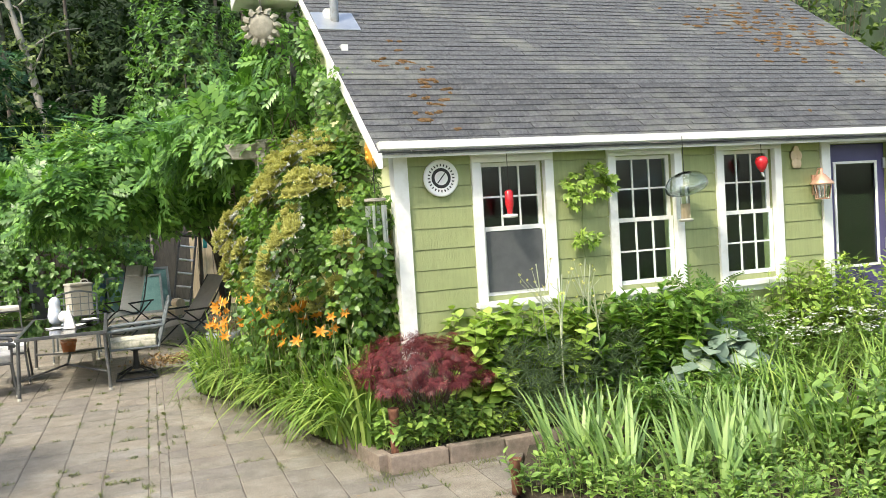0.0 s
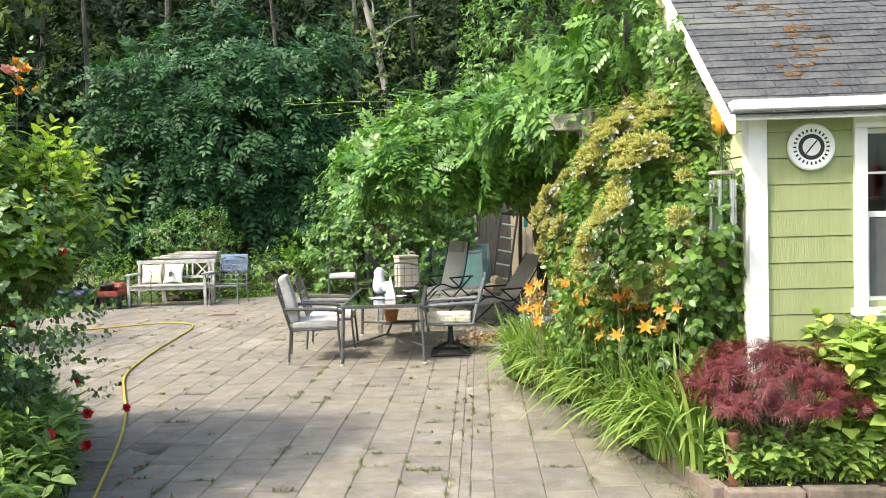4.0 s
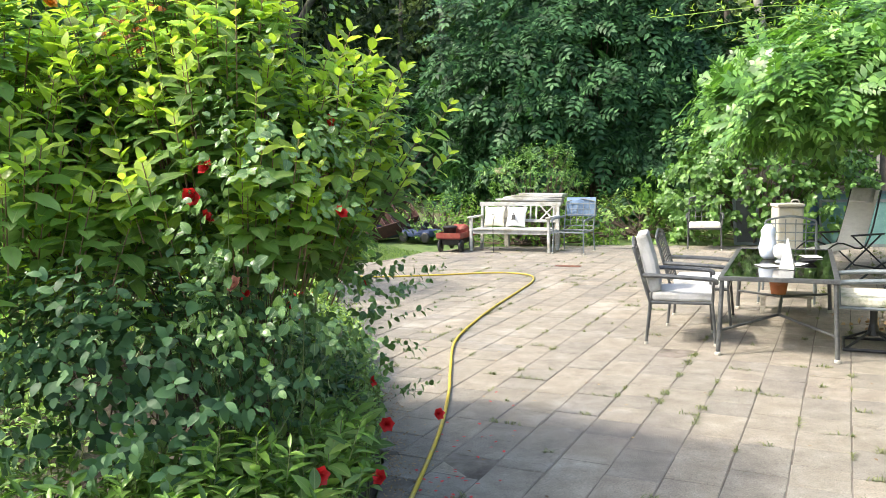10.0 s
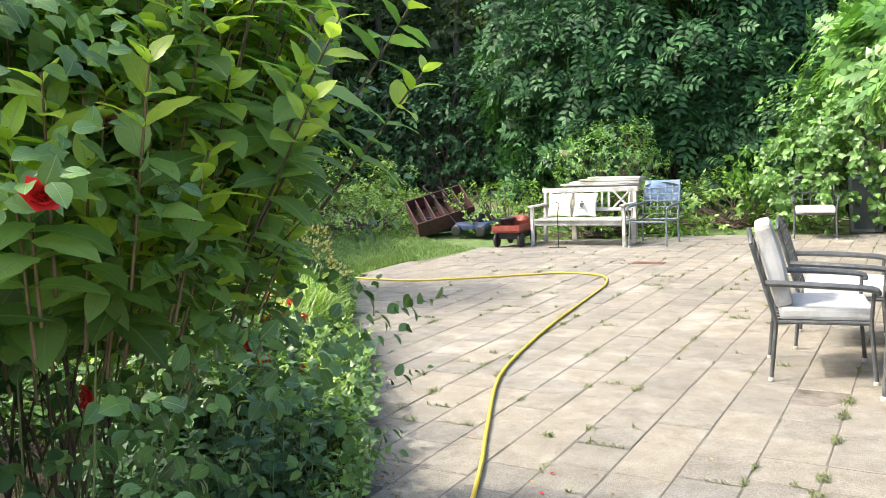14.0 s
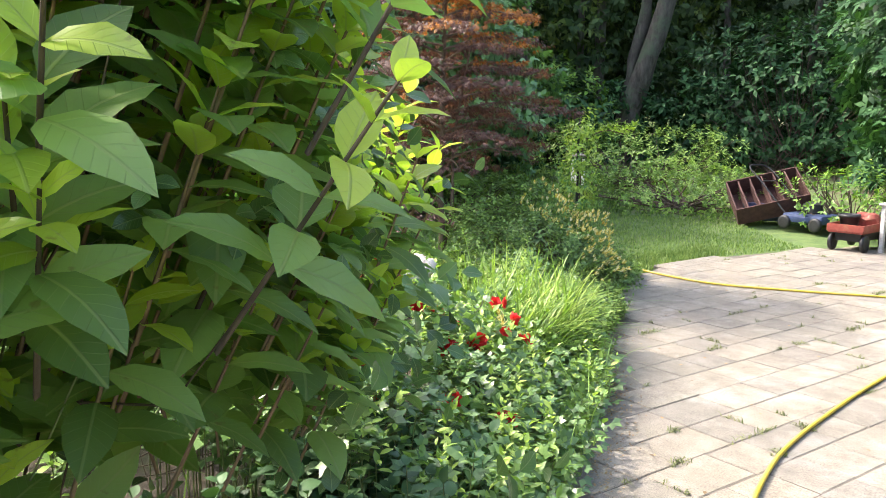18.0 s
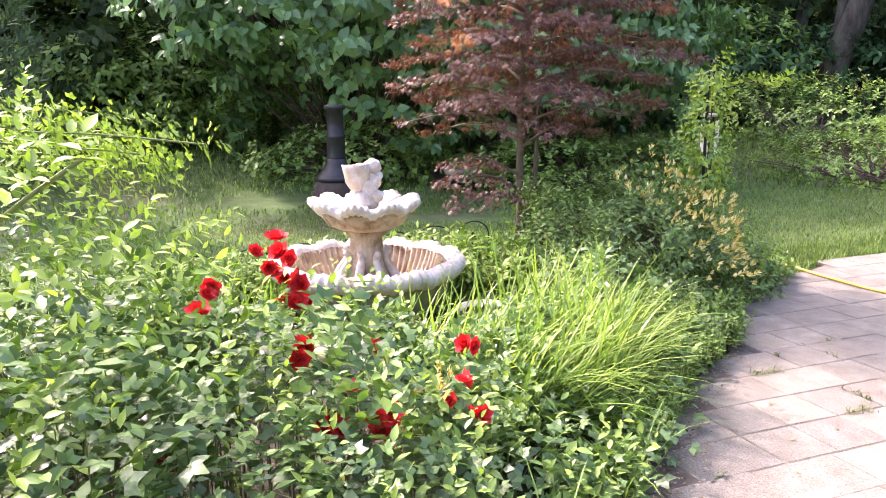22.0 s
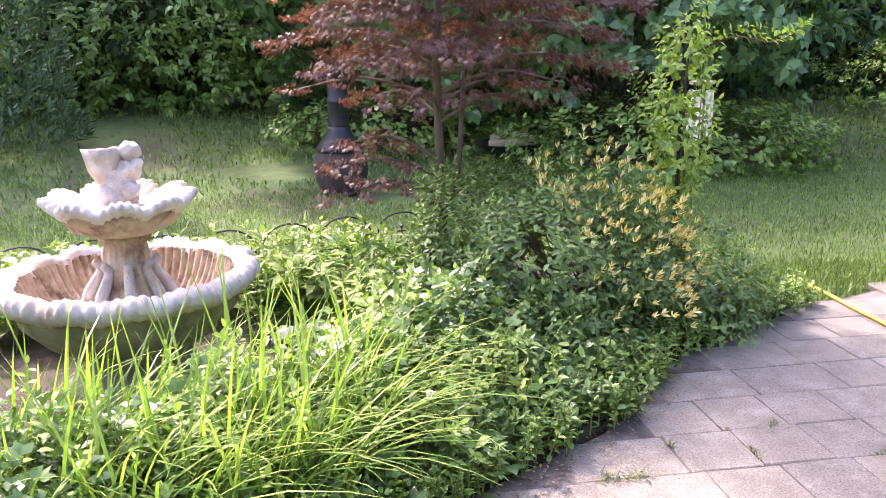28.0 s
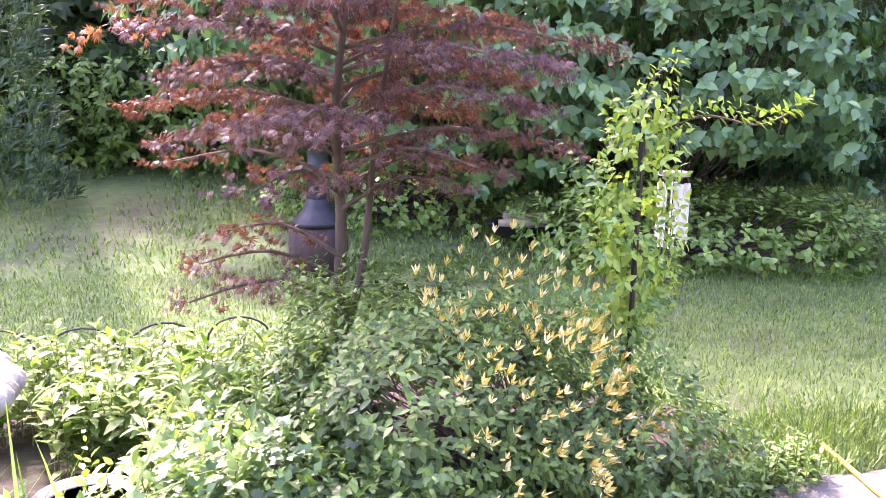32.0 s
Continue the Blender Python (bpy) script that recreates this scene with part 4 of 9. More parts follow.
# lantern by the door
lamp = hung("wall_lantern", (3.88, -0.11, 1.70), "copper wall lantern with ribbed glass beside the door", "wall lamp")
part("back_plate", boxed((-0.03, 0.075, -0.06), (0.03, 0.092, 0.12), 0.004), COPPER, lamp)
part("arm", pipe(bmesh.new(), [(0, 0.075, 0.08), (0, 0.04, 0.17), (0, 0.0, 0.17)], 0.008, 8), COPPER, lamp)
part("roof_cap", lathe(bmesh.new(), [(0.10, 0.03), (0.098, 0.045), (0.06, 0.085), (0.03, 0.12), (0.012, 0.13), (0.012, 0.17)], 20), COPPER, lamp, "copper cap", True)
part("glass_body", lathe(bmesh.new(), [(0.055, -0.085), (0.075, 0.028)], 12), CLEAR, lamp)
bm = bmesh.new()
for k in range(6):
    a = k * math.pi / 3
    pipe(bm, [(0.057 * math.cos(a), 0.057 * math.sin(a), -0.09), (0.078 * math.cos(a), 0.078 * math.sin(a), 0.03)], 0.004, 5)
lathe(bm, [(0.06, -0.1), (0.064, -0.092), (0.05, -0.086)], 18)
part("cage", bm, COPPER, lamp)
# clay plaque
bm = bmesh.new()
for k in range(5):
    a = k * 2 * math.pi / 5 + 0.3
    r = bmesh.ops.create_icosphere(bm, subdivisions=2, radius=0.042)
    for v in r["verts"]:
        v.co = Vector((v.co.x * 0.9 + 0.03 * math.cos(a), v.co.y * 0.25, v.co.z * 1.1 + 0.062 * math.sin(a)))
pl = hung("clay_plaque", (3.68, -0.03, 1.98), "small terracotta plaque on the green wall", "wall plaque")
part("relief", bm, surface("pale_clay", [(0.55, 0.42, 0.28), (0.66, 0.52, 0.36)], 12, 0.9), pl, "", True)
# sun plaque on the gable
sunp = thing("sun_plaque", TURN @ Matrix.Translation((-0.05, 0.42, 2.2)) @ pose(0, 0, 0, 0, 0, -90), "orange glazed sun-face plaque on the gable", "wall plaque")
part("disc", lathe(bmesh.new(), [(0.1, 0.0), (0.135, 0.0), (0.13, 0.02), (0.09, 0.045), (0.03, 0.055)], 30, lambda a, j: (1 + 0.06 * math.cos(12 * a) * (j == 1), 0)), YELLOW_GLAZE, sunp, "", True).matrix_basis = flat
bm = bmesh.new()
for x, zz, r in ((-0.045, 0.03, 0.018), (0.045, 0.03, 0.018), (0, -0.01, 0.022), (0, -0.055, 0.03)):
    s = bmesh.ops.create_icosphere(bm, subdivisions=2, radius=r)
    for v in s["verts"]:
        v.co = Vector((v.co.x + x, v.co.y * 0.6 - 0.05, v.co.z * 0.7 + zz))
part("features", bm, YELLOW_GLAZE, sunp, "", True)
# carved sun on the pergola corner
PALE_CARVED = surface("pale_carved_wood", [(0.20, 0.185, 0.145), (0.36, 0.335, 0.27)], 14, 0.85, bump=0.6, fine=40, stain=(0.30, 0.30, 0.24), stain_scale=6)
carved = thing("carved_sun", TURN @ Matrix.Translation((-0.6, 2.1, 3.55)) @ pose(0, 0, 0, 0, 0, -20) @ Matrix.Scale(0.82, 4), "carved pale wooden sun face hanging under the upper eave", "ornament")
part("face_disc", lathe(bmesh.new(), [(0.12, 0.0), (0.16, 0.01), (0.15, 0.03), (0.08, 0.05), (0.02, 0.055)], 24), PALE_CARVED, carved, "", True).matrix_basis = flat
for k in range(12):
    bm = bmesh.new()
    pipe(bm, [(0.15, 0, 0), (0.19, 0.015, 0), (0.23, -0.01, 0)], [0.045, 0.04, 0.018], 6)
    part("ray", bm, PALE_CARVED, carved).matrix_basis = pose(0, -0.015, 0, 90) @ pose(0, 0, 0, 0, 0, k * 30)
part("hook", pipe(bmesh.new(), [(0, 0, 0.15), (0, 0, 0.45)], 0.006, 6), BLACK, carved)


def wind_chime(m, label, tubes=6, length=0.42, drop=0.25, tube_r=0.012, mat_=None, ring=0.07):
    ch = thing("wind_chime", m, label, "wind chime", "wind chimes")
    part("cord", pipe(bmesh.new(), [(0, 0, drop), (0, 0, 0.0)], 0.003, 5), BLACK, ch)
    for k in range(3):
        a = k * 2.1
        part("cord", pipe(bmesh.new(), [(0, 0, drop * 0.7), (ring * math.cos(a), ring * math.sin(a), 0.02)], 0.002, 4), BLACK, ch)
    part("top_ring", lathe(bmesh.new(), [(ring, 0.0), (ring + 0.012, 0.004), (ring + 0.012, 0.02), (ring, 0.024)], 20), GREY_WOOD, ch)
    for k in range(tubes):
        a = k * 2 * math.pi / tubes
        ln = length * (0.72 + 0.28 * ((k * 0.37) % 1))
        x, y = ring * math.cos(a), ring * math.sin(a)
        part("tube", pipe(bmesh.new(), [(x, y, -0.03), (x, y, -0.03 - ln)], tube_r, 10), mat_ or SILVER, ch)
        part("string", pipe(bmesh.new(), [(x, y, 0.005), (x, y, -0.031)], 0.002, 4), BLACK, ch)
    part("clapper", lathe(bmesh.new(), [(0.03, -0.2), (0.03, -0.185)], 14), GREY_WOOD, ch)
    part("clapper_cord", pipe(bmesh.new(), [(0, 0, 0), (0, 0, -length - 0.05)], 0.002, 4), BLACK, ch)
    part("wind_sail", boxed((-0.025, -0.003, -length - 0.16), (0.025, 0.003, -length - 0.05), 0.002), BLACK, ch)
    return ch


wind_chime(TURN @ Matrix.Translation((-0.16, 0.05, 1.80)), "silver tube wind chime hanging at the cottage corner", 6, 0.40, 0.30)

# edging of the bed: blocks laid end to end
edge_dirs = [((-0.50, -0.53), (3.4, -1.40)), ((-0.50, -0.50), (-0.42, 0.5))]
edging = thing("bed_edging", Matrix(), "low edging of brown concrete blocks round the cottage bed", "edging", "", "structure")
me_block = None
for (ax, ay), (bx, by) in edge_dirs:
    run = Vector((bx - ax, by - ay))
    heading = math.degrees(math.atan2(run.y, run.x))
    n = int(run.length / 0.41)
    for k in range(n):
        p = Vector((ax, ay)) + run.normalized() * (0.41 * k + 0.21)
        if me_block is None:
            ob = part("edging_block", boxed((-0.2, -0.045, -0.05), (0.2, 0.045, 0.11), 0.008), BLOCK, edging)
            me_block = ob.data
            ob.matrix_basis = pose(p.x, p.y, 0, 0, 0, heading)
        else:
            shared("edging_block", me_block, edging, pose(p.x, p.y, 0.006 * math.sin(k * 2.3), 0, 1.2 * math.sin(k * 1.7), heading + 1.5 * math.sin(k)))

# ---- plants ----


def plant(name, x, y, label, category, group="", z=None):
    """An Empty at the foot of a plant; its meshes are given in world places and moved under it."""
    foot = Matrix.Translation((x, y, float(land(x, y)) if z is None else z))
    return thing(name, foot, label, category, group)


def grown(name, vf, material, parent, label="", kind="", shape=None):
    v, f = vf
    ob = np_part(name, (v - np.array(parent.matrix_basis.translation), f), material, parent, label, kind or "stuff", shape is not None)
    if shape is not None:
        at = ob.data.attributes.new("blade", "FLOAT_VECTOR", "POINT")
        at.data.foreach_set("vector", np.tile(shape[0] * [1, 1, 0], (len(v) // len(shape[0]), 1)).astype(np.float32).ravel())
    return ob


def stems_to(points, foot, radius, seed, r=0.006, spread=0.3):
    """Bent stems from a foot to points in the crown."""
    rng = np.random.default_rng(seed)
    k = len(points)
    a = np.asarray(foot, float) + np.column_stack([rng.normal(0, radius, k), rng.normal(0, radius, k), np.zeros(k)])
    mid = a * 0.45 + points * 0.55 + rng.normal(0, 0.06, (k, 3)) - [0, 0, spread * 0.1]
    return join(twigs(a, mid, r, r * 0.7), twigs(mid, points, r * 0.7, r * 0.3))


def petals(n, length, width, cup, seed, layers=1, curl=0.0):
    """One bloom facing +z: rings of petals."""
    o, a, u, s = [], [], [], []
    rng = np.random.default_rng(seed)
    for j in range(layers):
        tilt = cup + (1.5 - cup) * j / max(1, layers)
        for k in range(n):
            ang = 2 * math.pi * (k + 0.5 * j) / n + rng.normal(0, 0.1)
            h = np.array([math.cos(ang), math.sin(ang), 0])
            a.append(h * math.cos(tilt) + np.array([0, 0, math.sin(tilt)]))
            u.append(np.array([0, 0, 1.0]) - h * 0.6)
            o.append(h * 0.08 * length + np.array([0, 0, 0.02 * j * length]))
            s.append(length * (1 - 0.18 * j))
    v, f = place(shape_leaf(width, 0.08, curl), np.array(o), np.array(a), np.array(u), np.array(s))
    return v, np.where(f % 8 == 0, 0, f)         # all petals meet in one heart


ROSE = np_mesh("rose_bloom", *petals(6, 0.045, 1.05, 0.2, 1, 4, -0.25), F_RED)
ROSE_ORANGE = np_mesh("orange_rose_bloom", *petals(6, 0.045, 0.95, 0.25, 2, 4, -0.2), F_ORANGE)
ROSE_PINK = np_mesh("pink_rose_bloom", *petals(6, 0.045, 0.95, 0.25, 3, 4, -0.2), F_PINK)
LILY = np_mesh("lily_bloom", *petals(6, 0.085, 0.5, 0.9, 4, 1, 0.5), F_ORANGE)


def blooms(name, mesh, points, parent, seed, size=1.0, face=(0.3, -0.5, 0.6), label=""):
    rng = np.random.default_rng(seed)
    at = parent.matrix_basis.translation
    for p in points:
        way = Vector(face) + Vector(rng.normal(0, 0.5, 3))
        m = Matrix.Translation(Vector(p) - at) @ way.to_track_quat("Z", "Y").to_matrix().to_4x4() @ Matrix.Scale(size * rng.uniform(0.75, 1.25), 4)
        shared(name, mesh, parent, m, label)


# --- large hydrangea by the path
bush = plant("hydrangea_shrub", -4.9, 1.0, "large leafy hydrangea shrub with lime-green shoot tips beside the path", "shrub")


def paired_shoots(points, ways, size, length, seed, nodes=6):
    """Shoots with leaves in crossed pairs: broad and spreading below, small, upright and lime at the tip; and their stems."""
    rng = np.random.default_rng(seed)
    points, ways = np.asarray(points, float), unit(np.asarray(ways, float))
    k = len(points)
    side = unit(np.cross(ways, rng.normal(size=(k, 3))))
    other = np.cross(ways, side)
    ln = length * rng.uniform(0.65, 1.25, k)[:, None]
    kinds = {False: [[], [], [], []], True: [[], [], [], []]}
    for j in range(nodes):
        s = (j + 0.6) / nodes
        open_ = 1.42 - 0.85 * s ** 1.8
        for sign in (-1, 1):
            h = sign * (side if j % 2 else other) + rng.normal(0, 0.16, (k, 3))
            way_ = ways * math.cos(open_) + h * math.sin(open_)
            way_[:, 2] -= (0.05 * (1 - s)) * rng.uniform(0.2, 1.6, k)
            o, a, u, z = kinds[j >= nodes - 3]
            o.append(points + ways * ln * s)
            a.append(way_)
            u.append(ways + [0, 0, 0.5] + rng.normal(0, 0.18, (k, 3)))
            z.append(size * (1.0 - 0.62 * s ** 1.7) * rng.uniform(0.8, 1.15, k))
    deep, tip = (place(FINE, *[np.concatenate(q) for q in kinds[b]]) for b in (False, True))
    return deep, tip, twigs(points - ways * 0.12, points + ways * ln, 0.0045, 0.0022)


C, R = (-4.86, 0.93, 1.5), (0.78, 0.7, 0.86)
p, d = dome(C, R, 540, 11, -0.5, 0.25, 1.9, 0.35)
pb, db = dome((-5.55, 0.35, 1.3), (0.62, 0.66, 0.98), 340, 8, -0.5, 0.25, 1.9, 0.35)
p, d = np.concatenate([p, pb]), np.concatenate([d, db])
pc, dc = dome((-5.05, 1.72, 1.12), (0.5, 0.48, 0.5), 180, 7, -0.4, 0.25, 1.9, 0.35)
p, d = np.concatenate([p, pc]), np.concatenate([d, dc])
ok = p[:, 2] > np.where(p[:, 1] < 0.6, 1.1, 0.72)
p, d = p[ok], unit(d[ok] * [0.5, 0.5, 0.2] + [0, 0, 1.0])
deep, tip, stalk = paired_shoots(p, d, 0.15, 0.26, 12)
grown("foliage", deep, L_HYDRANGEA_V, bush, "deep green veined leaves", "", FINE)
grown("tip_foliage", tip, L_LIME_V, bush, "lime-green shoot tips", "stuff", FINE)
grown("shoot_mass", stalk, surface("pink_brown_stem", [(0.17, 0.10, 0.06), (0.30, 0.20, 0.12)], 30, 0.7, bump=0.2), bush, "pinkish-brown shoots")
q, e = dome((-4.9, 0.85, 1.5), (0.6, 0.5, 0.7), 220, 14, -0.5, 0.2, 2, 0.5)
grown("inner_foliage", shoots(FINE, q, e + [0, 0, 0.3], 6, 0.03, 1.3, 0.125, 15, 0.35), L_HYDRANGEA_V, bush, "", "", FINE)
grown("stem_mass", stems_to(np.concatenate([p[::30] * 0.7 + np.array([-4.9, 0.9, 1.3]) * 0.3, q[::16]]), (-4.9, 0.9, 0), 0.22, 16, 0.006), TWIG, bush, "brown woody stems")
# inner leaves: the hollow's shade is put into their dark colour
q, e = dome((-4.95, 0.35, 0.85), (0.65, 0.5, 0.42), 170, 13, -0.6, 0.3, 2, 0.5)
grown("shaded_foliage", shoots(FINE_ROUND, q, e + [0, 0, 0.2], 6, 0.03, 1.3, 0.07, 10, 0.3), L_SHADE, bush, "inner leaves coloured dark for shade")
# low leaves in the same colour, darkened for shade
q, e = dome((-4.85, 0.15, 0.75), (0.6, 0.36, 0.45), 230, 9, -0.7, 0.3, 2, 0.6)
grown("lower_foliage", shoots(FINE, q, e + [0, 0, 0.2], 6, 0.03, 1.3, 0.075, 7, 0.3), L_SHADE, bush, "small leaves low in the shrub, coloured dark for shade")
# arching sprays that lean over the path
p, d = dome((-4.12, 0.98, 1.62), (0.26, 0.3, 0.34), 22, 17, -0.6, 0.3)
deep, tip, stalk = paired_shoots(p, d * 0.4 + [0.3, 0, 0.9], 0.13, 0.26, 18)
grown("leaning_foliage", deep, L_HYDRANGEA_V, bush, "", "", FINE)
grown("leaning_tip_foliage", tip, L_LIME_V, bush, "lime-green shoot tips", "stuff", FINE)
grown("leaning_stem_mass", join(stalk, stems_to(p[::6], (-4.5, 1.0, 1.2), 0.08, 19, 0.003)), TWIG, bush)

# --- red climbing rose grown through it
rose = plant("climbing_rose", -4.45, 0.35, "climbing rose with glossy grey-green leaves and scattered red blooms", "rose bush")
p, d = dome((-4.25, 0.36, 1.3), (0.3, 0.42, 0.75), 200, 21, -0.7, 0.3, 2.4, 0.3)
pb, db = dome((-4.24, 1.2, 0.95), (0.25, 0.48, 0.85), 110, 20, -0.8, 0.3, 2.4, 0.3)
p, d = np.concatenate([p, pb]), np.concatenate([d, db])
grown("foliage", shoots(FINE_ROUND, p, d + [0, 0, 0.2], 7, 0.02, 1.2, 0.052, 22, 0.3), L_ROSE_V, rose, "glossy grey-green leaves", "", FINE_ROUND)
p2, d2 = dome((-4.8, 0.7, 2.3), (0.75, 0.7, 0.4), 140, 23, 0.0, 0.3)
grown("upper_foliage", shoots(ROUND, p2[::2], d2[::2] + [0, 0, 0.6], 6, 0.025, 1.1, 0.05, 24, 0.2), L_ROSE, rose)
grown("cane_mass", stems_to(np.concatenate([p[::60], p2[::20]]), (-4.55, 0.5, 0), 0.14, 25, 0.0035), GREEN_STEM, rose, "thorny brown canes")
blooms("rose_bloom", ROSE, list(p[3:330:34] + d[3:330:34] * 0.05) + [(-4.03, 0.95, 0.42), (-3.95, 0.6, 0.3), (-3.88, 1.35, 0.35), (-4.02, 0.1, 0.5)], rose, 26, 0.75)
blooms("orange_bloom", ROSE_ORANGE, list(p2[::16]) + list(p2[5::30] + [0, 0, 0.1]), rose, 27, 1.0, (0.4, -0.4, 0.7), "orange-red bloom")
blooms("pink_bloom", ROSE_PINK, [tuple(p[40] + [0.05, -0.03, 0.05]), tuple(p[120] + [0.05, -0.05, 0.02]), tuple(p2[70])], rose, 28, 1.2, (0.4, -0.5, 0.5), "pale pink bloom")

# --- leafy perennials at its foot
def leafy_stems(name, x, y, outline, n, height, shape, size, material, seed, label, per=11, category="plant", base=0.02, spread=1.2, stem=GREEN_STEM):
    """Upright perennials: each stem set with leaves all the way up."""
    ob = plant(name, x, y, label, category)
    rng = np.random.default_rng(seed)
    xy = inside(outline, n, seed)
    h = height * rng.uniform(0.55, 1.15, n)
    foot = np.column_stack([xy, np.full(n, base)])
    way = unit(rng.normal(0, 0.16, (n, 3)) + [0, 0, 1])
    o, w = [], []
    vf = []
    for j in range(per // 3):
        s = 0.25 + 0.75 * (j + 1) / (per // 3)
        o.append(foot + way * (h * s - 0.05)[:, None])
        w.append(way)
    vf.append(shoots(shape, np.concatenate(o), np.concatenate(w), 4, 0.015, spread, size, seed + 1, 0.2))
    grown("foliage", join(*vf), material, ob, "", "", shape if len(shape[0]) > 12 else None)
    grown("stem_mass", twigs(foot, foot + way * h[:, None], 0.004, 0.002), stem, ob)
    return ob


leafy_stems("phlox_clump", -4.5, -0.4, [(-4.0, -0.9), (-3.95, 0.4), (-4.6, 0.6), (-5.6, -0.2), (-5.4, -1.4)], 190, 0.6, LANCE, 0.115, L_CLIMBER, 31, "clump of phlox with narrow pointed leaves", 18, "perennial")
leafy_stems("broadleaf_clump", -4.2, 0.5, [(-4.0, -0.5), (-4.1, 0.9), (-4.5, 1.1), (-4.9, 0.0)], 150, 0.5, FINE, 0.13, L_HYDRANGEA_V, 33, "low clump of broad light-green leaves", 9, "perennial")
# rose leaves below the hydrangea, its shade put into their colour
leafy_stems("shaded_rose_foliage", -5.0, 2.1, [(-4.5, 1.5), (-4.75, 2.4), (-5.1, 2.9), (-5.7, 2.6), (-5.5, 1.7)], 190, 0.5, FINE_ROUND, 0.075, L_SHADE, 37, "glossy rose leaves under the hydrangea, coloured dark for shade", 12, "rose bush")
leafy_stems("edge_weeds", -4.3, 1.9, [(-4.15, 1.2), (-4.58, 2.5), (-5.08, 3.4), (-5.4, 3.2), (-4.85, 2.2), (-4.5, 1.2)], 260, 0.24, OVATE, 0.055, L_COVER, 35, "low weeds along the paving edge", 9, "weeds")

leafy_stems("edge_weeds", -6.0, 5.2, [(-5.0, 3.35), (-5.5, 4.55), (-6.2, 5.75), (-6.82, 6.95), (-7.0, 6.8), (-6.45, 5.7), (-5.8, 4.5), (-5.3, 3.35)], 330, 0.15, OVATE, 0.042, L_COVER, 38, "low weeds creeping over the paving edge", 9, "weeds")

# --- the fountain bed
BED_MID = [(-4.75, 2.7), (-5.0, 3.4), (-5.6, 4.7), (-6.35, 5.8), (-6.6, 6.4), (-6.95, 6.9), (-7.5, 6.4), (-7.1, 5.7), (-6.6, 4.6), (-6.6, 3.2), (-6.2, 2.0), (-5.2, 2.2)]
rb = plant("red_rose_bed", -6.0, 3.6, "mass of red shrub roses and leafy perennials before the fountain", "rose bush")
rng = np.random.default_rng(41)
xy = inside(BED_MID, 1300, 42)
lump = np.array([1 + 0.55 * noise.noise(Vector((a * 1.5, b * 1.5, 3))) for a, b in xy])
depth = -(xy[:, 0]) - 4.6 - 0.62 * (xy[:, 1] - 2.7)
rise = np.clip(0.13 + 0.6 * depth, 0.1, 0.7) * (1 - 0.55 * np.clip((xy[:, 1] - 3.75) / 0.9, 0, 1) * np.clip((depth - 0.35) / 0.6, 0.3, 1))
z = np.clip(rise * lump, 0.06, 0.86) * rng.uniform(0.55, 1.06, len(xy))
tops = np.column_stack([xy, z])
way = unit(rng.normal(0, 0.35, (len(xy), 3)) + [0.1, -0.1, 1])
ROSE_LEAF = shape_pinnate(2, 0.36, 0.52)
grown("rose_foliage", shoots(ROSE_LEAF, tops[::2], way[::2], 6, 0.025, 1.25, 0.125, 43, 0.3), L_ROSE, rb, "glossy compound rose leaves")
grown("light_foliage", shoots(OVATE, tops[1::3], way[1::3], 9, 0.022, 1.2, 0.082, 44, 0.25), L_COVER, rb, "light green leaves")
grown("lime_foliage", shoots(OVATE, tops[3::6] + [0, 0, 0.06], way[3::6], 9, 0.025, 1.1, 0.06, 48, 0.15), L_LIME, rb, "yellow-green young leaves")
grown("stem_mass", twigs(np.column_stack([xy, np.full(len(xy), 0.01)])[::2], tops[::2], 0.004, 0.002), GREEN_STEM, rb)
TRUSSES = [((-6.38, 3.55, 0.93), 7), ((-6.3, 3.6, 0.85), 5), ((-6.18, 3.22, 0.97), 1), ((-6.12, 3.19, 0.9), 2), ((-6.03, 3.47, 0.72), 4), ((-5.81, 3.49, 0.58), 5), ((-5.98, 4.15, 0.63), 2), ((-5.77, 3.63, 0.53), 3),
           ((-5.71, 3.91, 0.58), 3), ((-5.68, 3.95, 0.48), 2), ((-5.88, 2.93, 0.52), 3), ((-5.8, 3.0, 0.4), 2), ((-6.2, 3.9, 0.6), 2), ((-5.45, 3.1, 0.4), 3), ((-5.3, 3.3, 0.33), 2)]
red = [tuple(np.array(at_) + rng.normal(0, 0.014 + 0.004 * count_, 3)) for at_, count_ in TRUSSES for _ in range(count_)]
blooms("rose_bloom", ROSE, red, rb, 45, 0.92, (0.6, -0.25, 0.7))
sprig = np.array([(-5.82, 3.87, 0.6), (-5.86, 3.76, 0.46), (-5.75, 3.7, 0.42), (-6.25, 2.75, 0.58), (-6.45, 2.55, 0.55), (-6.0, 3.1, 0.55), (-5.6, 3.4, 0.38)])
sprig = np.repeat(sprig, 5, 0) + rng.normal(0, 0.035, (35, 3))
grown("honeysuckle_flower_mass", shoots(shape_leaf(0.3, 0.08, -0.35), sprig, rng.normal(0, 0.5, (35, 3)) + [0.3, 0, 0.7], 7, 0.004, 0.9, 0.042, 49, 0.05), F_YELLOW, rb, "yellow and cream tubular flowers")
grown("blade_tangle", blades(np.column_stack([inside(BED_MID, 160, 40), np.full(160, 0.05)]), 0.5, 0.008, 0.7, 39, 5, 0.5), L_COVER, rb, "thin grass blades")
